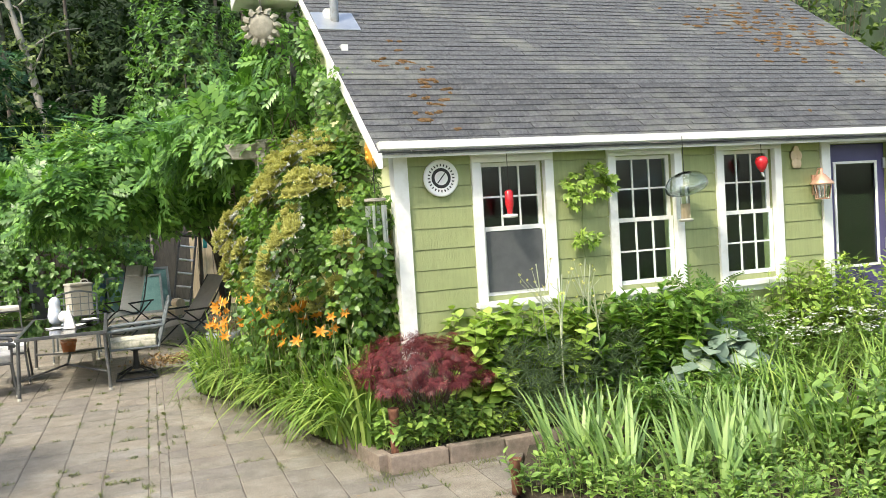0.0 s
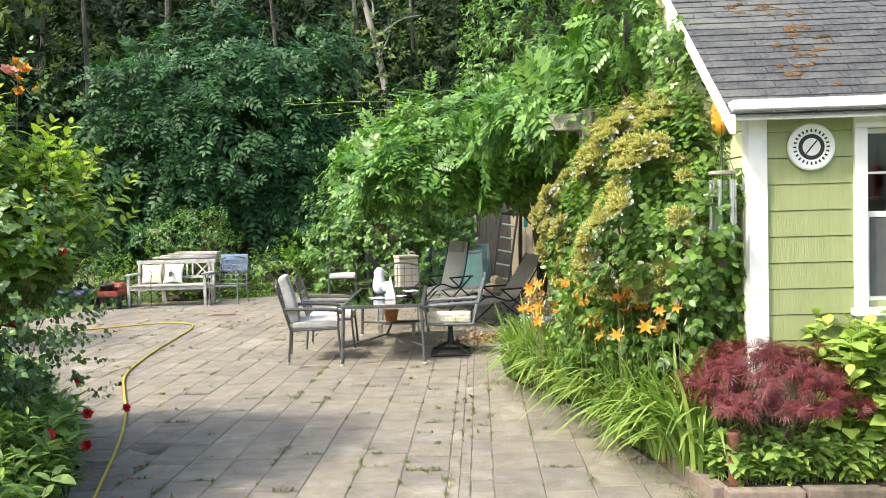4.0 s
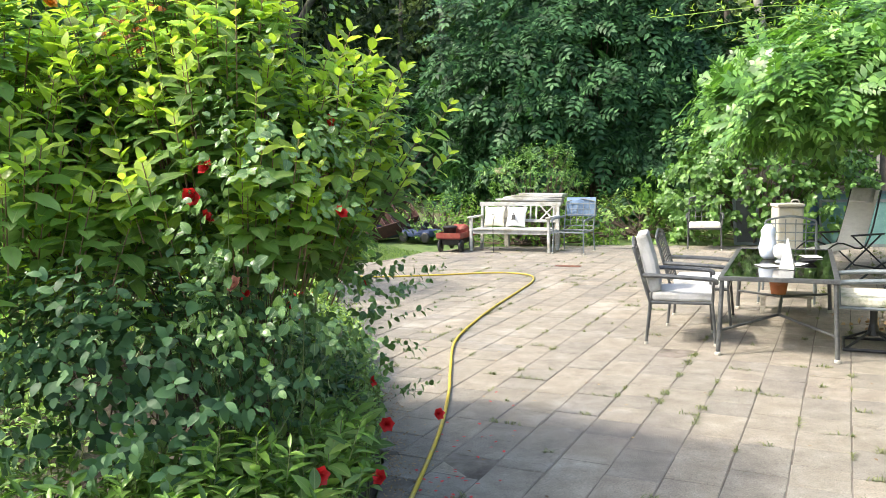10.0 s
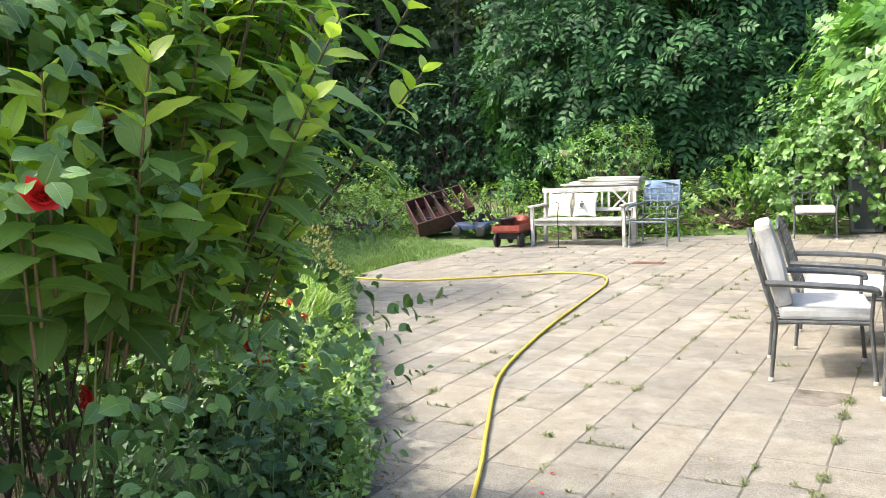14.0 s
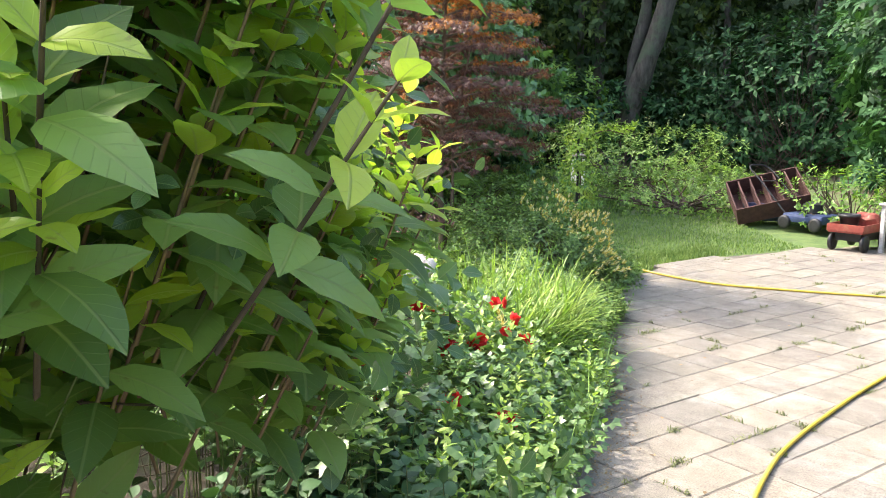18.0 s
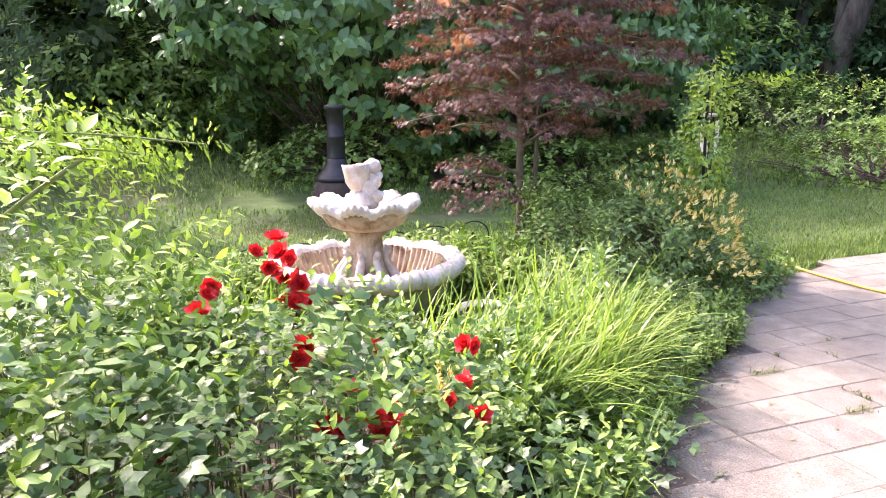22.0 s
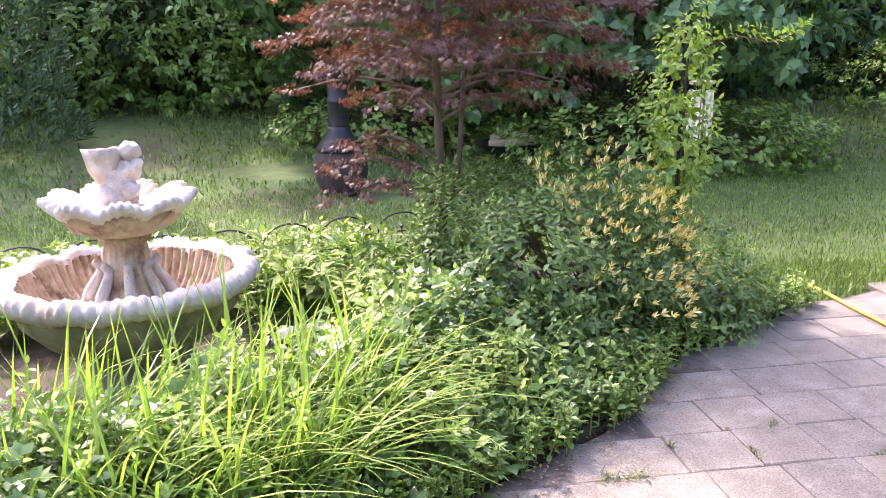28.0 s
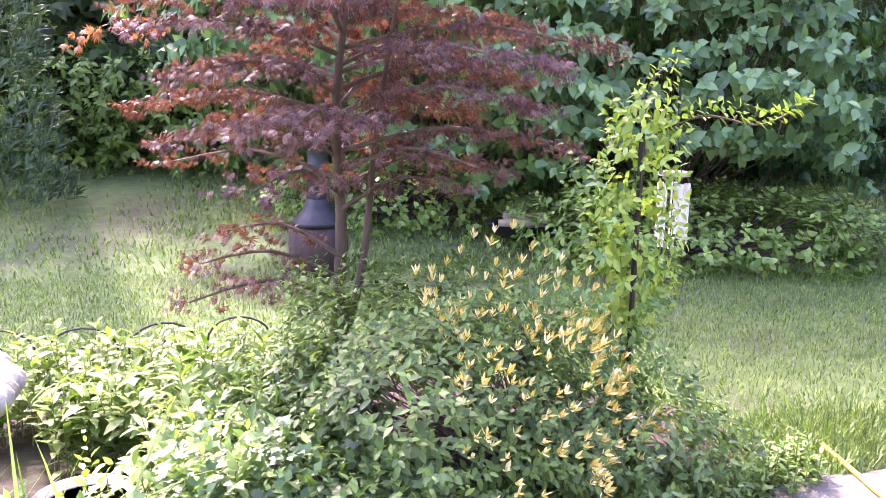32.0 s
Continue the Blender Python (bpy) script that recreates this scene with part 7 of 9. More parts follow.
# ---- garden things ----
def fountain():
    f = thing("fountain", Matrix.Translation((-7.72, 4.66, 0)) @ Matrix.Diagonal((0.9, 0.9, 1, 1)), "two-tier scalloped cast stone fountain, dry and weathered", "fountain")

    def lobes(n, amp, lift):
        def wave(a, j):
            k = min(1.0, max(0.0, (j - 2) / 4))
            c = abs(math.cos(n * a / 2)) * 2 - 1.2
            return 1 + amp * k * c, lift * k * c
        return wave

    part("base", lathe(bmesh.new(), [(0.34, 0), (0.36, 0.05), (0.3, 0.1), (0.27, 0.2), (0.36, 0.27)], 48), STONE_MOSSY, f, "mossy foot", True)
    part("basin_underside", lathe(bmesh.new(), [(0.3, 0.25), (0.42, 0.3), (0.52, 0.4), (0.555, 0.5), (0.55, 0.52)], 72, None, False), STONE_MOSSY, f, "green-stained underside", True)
    rim = [(0.53, 0.49), (0.575, 0.485), (0.60, 0.495), (0.622, 0.525), (0.625, 0.555), (0.60, 0.582), (0.56, 0.588), (0.525, 0.575), (0.505, 0.545)]

    def rim_wave(a, j):
        c = abs(math.cos(7.0 * a)) * 2 - 1.2
        fine = 0.020 * math.cos(66 * a) + 0.006 * math.sin(23 * a)
        return 1 + 0.026 * c + fine * 0.6, 0.012 * c + fine * 0.35

    part("basin_rim", lathe(bmesh.new(), rim, 330, rim_wave, False), STONE, f, "pale scalloped rim", True)
    inner = [(0.515, 0.56), (0.49, 0.5), (0.45, 0.43), (0.40, 0.385), (0.36, 0.37)]
    part("basin_bowl", lathe(bmesh.new(), inner, 330, lambda a, j: (1 + 0.045 * math.cos(66 * a), 0), False), STONE_TAN, f, "ribbed tan inner wall", True)
    part("basin_floor", lathe(bmesh.new(), [(0.40, 0.36), (0.405, 0.375)], 48), STONE, f)
    col = [(0.2, 0.37), (0.2, 0.41), (0.16, 0.45), (0.115, 0.52), (0.10, 0.6), (0.098, 0.66), (0.10, 0.70), (0.125, 0.72), (0.125, 0.74), (0.10, 0.75)]
    part("column", lathe(bmesh.new(), col, 96, lambda a, j: (1 + 0.10 * abs(math.cos(4 * a)) * (j < 6) + 0.02 * math.cos(24 * a), 0)), STONE_TAN, f, "carved column with acanthus leaves", True)
    for k in range(8):
        bm = bmesh.new()
        pipe(bm, smooth_line([(0.20, 0, 0.40), (0.19, 0, 0.48), (0.125, 0, 0.58), (0.155, 0, 0.63)], 4), [0.038 - 0.0017 * i for i in range(13)], 7)
        part("acanthus_leaf", bm, STONE, f, "", True).matrix_basis = pose(0, 0, 0, 0, 0, k * 45)
    part("upper_bowl", lathe(bmesh.new(), [(0.10, 0.745), (0.16, 0.75), (0.24, 0.78), (0.28, 0.83), (0.30, 0.86), (0.28, 0.87), (0.05, 0.86)], 72), STONE_TAN, f, "tan bowl", True)
    up = [(0.24, 0.845), (0.29, 0.852), (0.325, 0.866), (0.348, 0.888), (0.34, 0.912), (0.305, 0.918), (0.26, 0.902), (0.2, 0.884), (0.1, 0.87)]

    def up_wave(a, j):
        k = 1.0 if j < 7 else 0.3
        c = abs(math.cos(4.5 * a)) * 2 - 1.2
        fine = 0.014 * math.cos(54 * a)
        return 1 + (0.06 * c + fine) * k, (0.021 * c + fine * 0.4) * k

    part("upper_rim", lathe(bmesh.new(), up, 270, up_wave), STONE, f, "pale scalloped rim", True)
    bm = bmesh.new()
    lathe(bm, [(0.075, 0.86), (0.085, 0.93), (0.075, 1.0), (0.06, 1.04), (0.05, 1.06)], 24)
    jar = lathe(bmesh.new(), [(0.035, 0.0), (0.062, 0.06), (0.075, 0.12), (0.082, 0.165), (0.07, 0.165), (0.055, 0.10)], 20)
    jar.transform(pose(0.015, -0.055, 0.985, 0, -6, 0))
    me = bpy.data.meshes.new("jar_tmp")
    jar.to_mesh(me)
    jar.free()
    bm.from_mesh(me)
    bpy.data.meshes.remove(me)
    for x, y, z, r in ((-0.01, 0.055, 1.13, 0.05), (0.0, 0.04, 1.04, 0.062), (0.03, -0.02, 1.02, 0.045), (0.055, 0.04, 0.95, 0.045), (0.05, -0.04, 0.93, 0.05), (0.02, 0.075, 1.07, 0.03)):
        s = bmesh.ops.create_icosphere(bm, subdivisions=3, radius=r)
        for v in s["verts"]:
            v.co = v.co * (1 + 0.12 * noise.noise(v.co * 30)) + Vector((x, y, z))
    for v in bm.verts:
        v.co += 0.012 * noise.noise_vector(v.co * 22) + 0.006 * noise.noise_vector(v.co * 55)
        v.co.z = 0.86 + (v.co.z - 0.86) * 0.9
    me = bpy.data.meshes.new("fountain_figure")
    bm.to_mesh(me)
    bm.free()
    me.materials.append(STONE)
    me.polygons.foreach_set("use_smooth", [True] * len(me.polygons))
    st = tagged(new("fountain_figure", me), "pale cast stone figure with an urn on the fountain", "statue")
    st.matrix_basis = Matrix.Translation((-7.72, 4.66, 0))


fountain()

fence = thing("hoop_fence", Matrix.Translation((-9.05, 4.8, 0)), "low black wire hoop fence behind the fountain bed", "garden fence")
first = None
for k in range(10):
    y = -1.9 + k * 0.39
    m = Matrix.Translation((0.04 * math.sin(k * 1.3), y, float(land(-9.05, 4.8 + y)) + 0.02))
    if first is None:
        bm = bmesh.new()
        pipe(bm, [(0, -0.17, 0), (0, -0.17, 0.3)] + [(0, -0.17 * math.cos(a), 0.3 + 0.13 * math.sin(a)) for a in [i * math.pi / 10 for i in range(1, 10)]] + [(0, 0.17, 0.3), (0, 0.17, 0)], 0.006, 6)
        pipe(bm, [(0, -0.17, 0.22), (0, 0.17, 0.22)], 0.005, 5)
        first = part("hoop", bm, BLACK, fence)
        bm = pipe(bmesh.new(), [(0, 0, 0.22), (0, 0, 0.33)], 0.004, 5)
        for z, r in ((0.33, 0.014), (0.30, 0.01)):
            s = bmesh.ops.create_icosphere(bm, subdivisions=1, radius=r)
            bmesh.ops.translate(bm, verts=s["verts"], vec=(0, 0, z))
        box(bm, (-0.004, -0.03, 0.295), (0.004, 0.03, 0.305))
        fin = part("finial", bm, BLACK, first)
        first.matrix_basis = m
    else:
        h = shared("hoop", first.data, fence, m @ pose(0, 0, 0, 0, 0, 6 * math.sin(k * 2.1)))
        shared("finial", fin.data, h, Matrix())

ch = thing("chiminea", Matrix.Translation((-12.45, 6.85, float(land(-12.45, 6.85)))), "black chiminea with a tall chimney on a dark drum base", "chiminea")
part("drum", lathe(bmesh.new(), [(0.20, -0.05), (0.23, 0.03), (0.275, 0.14), (0.285, 0.25), (0.27, 0.35), (0.245, 0.42)], 32, lambda a, j: (1 + 0.03 * math.sin(9 * a + j) + 0.02 * math.sin(17 * a), 0)), surface("burnt_wood", [(0.03, 0.022, 0.02), (0.09, 0.06, 0.05)], 8, 0.9, bump=0.8, fine=18, stretch=(1, 1, 0.3)), ch, "dark charred belly", True)
part("hood", lathe(bmesh.new(), [(0.235, 0.42), (0.262, 0.45), (0.25, 0.475), (0.17, 0.56), (0.125, 0.64), (0.112, 0.70)], 28), BLACK, ch, "flared black hood", True)
part("chimney", lathe(bmesh.new(), [(0.115, 0.69), (0.11, 0.71), (0.106, 0.93), (0.115, 0.94), (0.115, 0.965), (0.104, 0.975), (0.098, 1.26), (0.118, 1.265), (0.124, 1.295), (0.118, 1.32), (0.09, 1.32)], 24), BLACK, ch, "", True)

fb = thing("fire_bowl", Matrix.Translation((-13.35, 9.3, float(land(-13.35, 9.3)))), "low black fire bowl with logs and greenery", "fire bowl")
part("bowl", lathe(bmesh.new(), [(0.1, 0.0), (0.36, 0.06), (0.44, 0.18), (0.46, 0.19), (0.43, 0.185), (0.33, 0.09)], 28), BLACK, fb, "", True)
for k in range(4):
    part("log", pipe(bmesh.new(), [(-0.3 + 0.05 * k, -0.25 + 0.14 * k, 0.2), (0.28, -0.2 + 0.13 * k, 0.22)], 0.05, 9), TAN_WOOD, fb).matrix_basis = pose(0, 0, 0.01 * k, 0, 0, 75 + 8 * k)
bm = bmesh.new()
s = bmesh.ops.create_icosphere(bm, subdivisions=3, radius=0.17)
for v in s["verts"]:
    v.co = Vector((v.co.x * 0.8, v.co.y * 1.3, v.co.z * 0.5)) * (1 + 0.25 * noise.noise(v.co * 5)) + Vector((0, 0, 0.05))
rk = tagged(new("field_stone", bpy.data.meshes.new("field_stone")), "flat grey stone at the lawn's edge", "stone")
bm.to_mesh(rk.data)
bm.free()
rk.data.materials.append(ROCK)
rk.matrix_basis = Matrix.Translation((-18.1, 6.55, float(land(-18.1, 6.55)) + 0.03)) @ Matrix.Scale(1.3, 4)

tub = thing("half_barrel_planter", Matrix.Translation((-7.6, 5.44, 0)) @ Matrix.Diagonal((1.0, 1.0, 0.8, 1)), "pale-rimmed planter tub with dry soil among the leaves", "planter")
part("tub", lathe(bmesh.new(), [(0.13, 0), (0.17, 0.2), (0.185, 0.21), (0.185, 0.225), (0.165, 0.225), (0.16, 0.19)], 28), BEIGE, tub, "", True)
part("soil", lathe(bmesh.new(), [(0.155, 0.17), (0.15, 0.19)], 20), TAN_WOOD, tub)

# hose
hose_pts = [(-3.95, -0.6), (-3.9, 0.2), (-3.93, 0.8), (-4.05, 2.0), (-4.2, 2.9), (-4.33, 3.5), (-4.52, 4.5), (-4.52, 5.5), (-4.46, 6.4), (-4.36, 7.4), (-4.30, 8.2), (-4.42, 8.75), (-4.8, 8.97), (-5.2, 8.9), (-5.7, 8.7), (-6.55, 8.45), (-7.1, 8.52), (-7.46, 8.6), (-7.7, 8.66)]
bm = pipe(bmesh.new(), smooth_line([(x, y, 0.014 if x > -7.4 else 0.02) for x, y in hose_pts], 7), 0.0115, 10)
hz = thing("garden_hose", Matrix(), "yellow garden hose winding across the patio", "garden hose")
part("tube", bm, HOSE, hz, "", True)
part("coupling", pipe(bmesh.new(), [(-3.95, -0.6, 0.016), (-3.955, -0.68, 0.016)], 0.017, 10), SILVER, hz, "metal coupling")
dr = thing("drain_cover", pose(-3.98, 9.83, 0.002, 0, 0, -12), "dark flat drain cover in the paving", "drain cover")
bm = boxed((-0.2, -0.08, 0), (0.2, 0.08, 0.006), 0.002)
for k in range(7):
    box(bm, (-0.17 + k * 0.05, -0.06, 0.0065), (-0.15 + k * 0.05, 0.06, 0.009))
part("grating", bm, RUST, dr)


def rusty_post(x, y, z, h):
    ob = thing("rusty_post", Matrix.Translation((x, y, z)), "short rusted iron tube standing in the bed", "post", "rusty posts")
    part("tube", lathe(bmesh.new(), [(0.03, -0.05), (0.032, 0.02), (0.035, h - 0.02), (0.04, h), (0.034, h), (0.03, h - 0.04)], 16), RUST, ob, "", True)


rusty_post(-0.4, -0.46, 0.1, 0.3)
rusty_post(-0.12, -1.42, 0.05, 0.16)
orn = thing("rust_leaf_ornament", pose(2.55, -1.0, 0.1, 0, 0, 20), "rusty metal leaf-shaped garden ornament", "ornament")
part("stake", pipe(bmesh.new(), [(0, 0, -0.05), (0, 0, 0.3)], 0.005, 6), RUST, orn)
np_part("leaf", (lambda v, f: (np.concatenate([v, v + [0, 0.004, 0]]), np.concatenate([f, f + len(v)])))(*place(shape_palm(5, 0.45, 3.2), np.array([[0, 0, 0.28]]), np.array([[0.0, 0, 1.0]]), np.array([[0, -1.0, 0]]), 0.16)), RUST, orn)

# ---- patio furniture ----
TABLE_M = pose(-1.63, 5.32, 0, 0, 0, -10)


def table():
    t = thing("patio_table", TABLE_M, "long smoked-glass patio table with a bronze metal frame", "table")
    w, l, h = 0.45, 1.1, 0.655
    bm = bmesh.new()
    for a, b in (((-w, -l), (w, -l + 0.04)), ((-w, l - 0.04), (w, l)), ((-w, -l + 0.041), (-w + 0.04, l - 0.041)), ((w - 0.04, -l + 0.041), (w, l - 0.041))):
        box(bm, (*a, h - 0.035), (*b, h), 0.005)
    part("top_frame", bm, METAL, t)
    part("glass_top", boxed((-w + 0.038, -l + 0.038, h - 0.012), (w - 0.038, l - 0.038, h - 0.004)), SMOKED, t, "smoked glass top").visible_shadow = True
    for sx in (-1, 1):
        for sy in (-1, 1):
            leg = part("leg", pipe(bmesh.new(), [(sx * (w - 0.03), sy * (l - 0.03), h - 0.036), (sx * (w - 0.005), sy * (l - 0.005), 0.02)], 0.019, 12), METAL, t)
            part("foot_cap", lathe(bmesh.new(), [(0.02, 0), (0.026, 0.003), (0.026, 0.022), (0.02, 0.03)], 12), BEIGE, leg).matrix_basis = Matrix.Translation((sx * (w - 0.005), sy * (l - 0.005), 0))
    for sy in (-1, 1):
        for sx in (-1, 1):
            part("brace", pipe(bmesh.new(), [(sx * (w - 0.02), sy * (l - 0.05), 0.2), (0.0, sy * (l - 0.62), 0.25)], 0.012, 8), METAL, t)
    part("spine", pipe(bmesh.new(), [(0, -l + 0.6, 0.25), (0, l - 0.6, 0.25)], 0.014, 8), METAL, t)


table()


def cushion(lo, hi, puff=0.02, n=7):
    """A soft box with rounded, slightly uneven faces."""
    bm = boxed(lo, hi, min(hi[i] - lo[i] for i in range(3)) * 0.3)
    bmesh.ops.subdivide_edges(bm, edges=[e for e in bm.edges if e.calc_length() > 0.12], cuts=3, use_grid_fill=True)
    c = [(lo[i] + hi[i]) / 2 for i in range(3)]
    s = [(hi[i] - lo[i]) / 2 for i in range(3)]
    for v in bm.verts:
        q = [(v.co[i] - c[i]) / s[i] for i in range(3)]
        thin = min(range(3), key=lambda i: s[i])
        others = [i for i in range(3) if i != thin]
        v.co[thin] += (puff * (1 - q[others[0]] ** 2) * (1 - q[others[1]] ** 2)) * (1 if q[thin] > 0 else -0.6) + 0.006 * noise.noise(v.co * 9)
    return bm


def lattice_chair(seat_pad, back_pad, swivel=False, metal=METAL, label="bronze metal patio chair with a lattice back"):
    """A metal armchair facing +y: frame, lattice back, arms, and pads."""
    c = thing("patio_chair", Matrix(), label, "chair", "patio chairs")
    w, d, sh, bh = 0.27, 0.26, 0.37, 0.88
    top = smooth_line([(-w, -d - 0.14, bh - 0.03), (-w + 0.05, -d - 0.145, bh), (0, -d - 0.155, bh + 0.035), (w - 0.05, -d - 0.145, bh), (w, -d - 0.14, bh - 0.03)], 4)
    bm = pipe(bmesh.new(), top, 0.013, 8)
    for sx in (-1, 1):
        pipe(bm, [(sx * w, -d, sh), (sx * w, -d - 0.14, bh - 0.03)], 0.013, 8)
    part("back_frame", bm, metal, c)
    for k in range(1, 5):
        x = -w + 2 * w * k / 5
        part("back_slat", pipe(bmesh.new(), [(x, -d - 0.01, sh + 0.05), (x, -d - 0.15, bh)], 0.006, 6), metal, c)
    for k in range(5):
        z = sh + 0.08 + k * 0.095
        y = -d - 0.14 * (z - sh) / (bh - sh)
        part("back_bar", pipe(bmesh.new(), [(-w, y, z), (w, y, z)], 0.006, 6), metal, c)
    bm = pipe(bmesh.new(), [(-w, -d, sh), (w, -d, sh), (w, d, sh), (-w, d, sh), (-w, -d, sh)], 0.013, 8)
    for k in range(1, 6):
        x = -w + 2 * w * k / 6
        pipe(bm, [(x, -d, sh), (x, d, sh)], 0.006, 6)
    part("seat_frame", bm, metal, c)
    for sx in (-1, 1):
        arm = smooth_line([(sx * w, -d - 0.06, sh + 0.24), (sx * (w + 0.03), 0, sh + 0.23), (sx * (w + 0.03), d, sh + 0.21), (sx * (w + 0.02), d + 0.03, sh + 0.17)], 4)
        part("armrest", pipe(bmesh.new(), arm, [0.02] * 12 + [0.014], 8), metal, c)
        part("arm_post", pipe(bmesh.new(), [(sx * (w + 0.02), d + 0.01, sh + 0.19), (sx * w, d, sh)], 0.012, 8), metal, c)
        if not swivel:
            for sy in (-1, 1):
                leg = part("leg", pipe(bmesh.new(), [(sx * w, sy * d, sh), (sx * (w + 0.01), sy * (d + 0.03), 0.015)], 0.013, 8), metal, c)
                part("foot_cap", lathe(bmesh.new(), [(0.014, 0), (0.018, 0.003), (0.018, 0.018), (0.014, 0.025)], 10), BEIGE, leg).matrix_basis = Matrix.Translation((sx * (w + 0.01), sy * (d + 0.03), 0))
    if swivel:
        part("swivel_post", lathe(bmesh.new(), [(0.05, 0.1), (0.04, 0.16), (0.03, 0.2), (0.03, 0.31), (0.1, 0.335), (0.1, 0.355)], 16), BLACK, c)
        part("base_ring", pipe(bmesh.new(), [(-0.24, -0.22, 0.016), (0.24, -0.22, 0.016), (0.24, 0.22, 0.016), (-0.24, 0.22, 0.016), (-0.24, -0.22, 0.016)], 0.014, 8), BLACK, c)
        for a in (45, 135, 225, 315):
            part("base_arm", pipe(bmesh.new(), [(0, 0, 0.15), (0.31 * math.cos(radians(a)), 0.29 * math.sin(radians(a)), 0.02)], 0.011, 8), BLACK, c)
        part("paper_tag", boxed((-0.03, 0.27, 0.24), (0.03, 0.274, 0.33)), LINEN, c, "white tag")
    if seat_pad:
        part("seat_cushion", cushion((-w + 0.01, -d + 0.02, sh + 0.012), (w - 0.01, d + 0.02, sh + 0.09), 0.015), seat_pad, c)
    if back_pad:
        bm = cushion((-w + 0.02, -0.05, 0), (w - 0.02, 0.05, 0.52), 0.02)
        bm.transform(pose(0, -d + 0.05, sh + 0.09, 14, 0, 0))
        part("back_cushion", bm, back_pad, c)
    return c


chair = lattice_chair(CUSHION, CUSHION, label="bronze metal patio chair with grey cushions")
chair.matrix_basis = pose(-2.53, 4.92, 0, 0, 0, -92)
lattice_chair(LINEN, None, label="dark metal patio chair with a white seat pad").matrix_basis = pose(-2.3, 5.72, 0, 0, 0, -98)
tagged(lattice_chair(CUSHION_LEAFY, None, True, TEAL_METAL, "swivel patio chair with a leaf-print seat pad"), "", "").matrix_basis = pose(-0.98, 4.78, 0, 0, 0, 78)
lattice_chair(None, None, False, TEAL_METAL, "bare metal patio chair with a lattice back at the table's end").matrix_basis = pose(-1.3, 7.0, 0, 0, 0, 168)
lattice_chair(CUSHION_PALE, None, False, METAL, "metal patio chair with a pale seat pad before the bushes").matrix_basis = pose(-1.82, 12.3, 0, 0, 0, 176)


def on_table(x, y):
    p = TABLE_M @ Vector((x, y, 0.656))
    return Matrix.Translation(p)


v = thing("swirl_glass_vase", on_table(-0.12, 0.18), "tall clear and blue swirled glass ornament", "vase")
part("bottle", lathe(bmesh.new(), [(0.05, 0), (0.075, 0.03), (0.085, 0.1), (0.07, 0.17), (0.06, 0.22), (0.068, 0.26), (0.05, 0.30), (0.02, 0.325)], 24, lambda a, j: (1 + 0.06 * math.cos(3 * a + j), 0)), surface("pale_blue_glass", [(0.45, 0.55, 0.75), (0.72, 0.76, 0.84), (0.82, 0.83, 0.85)], 16, 0.12, bump=0.1), v, "", True)
part("swirl", pipe(bmesh.new(), [(0.05 * math.cos(k * 0.5), 0.05 * math.sin(k * 0.5), 0.02 + 0.012 * k) for k in range(22)], 0.012, 6), LINEN, v, "white swirl", True)
v = thing("glass_globe", on_table(0.0, -0.12), "frosted white glass globe on a low stand", "globe lamp")
part("globe", lathe(bmesh.new(), [(0.03, 0.04), (0.06, 0.06), (0.072, 0.105), (0.06, 0.15), (0.025, 0.172)], 24), LINEN, v, "", True)
part("stand", lathe(bmesh.new(), [(0.05, 0), (0.05, 0.015), (0.03, 0.03), (0.03, 0.045)], 18), GREY_PLASTIC, v)
v = thing("white_pyramid_marker", on_table(0.06, -0.5) @ pose(0, 0, 0, 0, 0, 30), "white pyramid marker with a small dark emblem", "ornament")
part("pyramid", lathe(bmesh.new(), [(0.085, 0), (0.085, 0.015), (0.06, 0.09), (0.006, 0.26)], 4), LINEN, v)
part("emblem", boxed((-0.012, -0.052, 0.06), (0.012, -0.046, 0.1)), INK, v).matrix_basis = pose(0, 0, 0, 12, 0, 45)
v = thing("dark_dish", on_table(0.22, -0.05), "small dark dish on the table", "dish")
part("dish", lathe(bmesh.new(), [(0.05, 0), (0.075, 0.02), (0.08, 0.03), (0.07, 0.028), (0.045, 0.01)], 20), BLACK, v, "", True)
for k, (x, y, a) in enumerate(((-0.1, -0.35, 15), (0.12, -0.2, -30), (0.25, 0.4, 5))):
    v = thing("paper_sheet", on_table(x, y) @ pose(0, 0, 0.001 + 0.001 * k, 0, 0, a), "loose pale paper sheet on the glass", "paper", "papers on the table")
    part("sheet", boxed((-0.08, -0.1, 0), (0.08, 0.1, 0.003)), LINEN, v)


def slat_stool(m):
    s = thing("slatted_stool", m, "low weathered slatted stool under the table", "stool")
    for k in range(5):
        part("slat", boxed((-0.26, -0.16 + k * 0.07, 0.17), (0.26, -0.105 + k * 0.07, 0.19), 0.003), GREY_WOOD, s)
    for x in (-0.22, 0.22):
        part("bearer", boxed((x - 0.02, -0.16, 0.13), (x + 0.02, 0.175, 0.169), 0.003), GREY_WOOD, s)
        for y in (-0.14, 0.15):
            part("leg", boxed((x - 0.018, y - 0.018, 0), (x + 0.018, y + 0.018, 0.129)), GREY_WOOD, s)


slat_stool(pose(-1.42, 6.35, 0, 0, 0, -10))


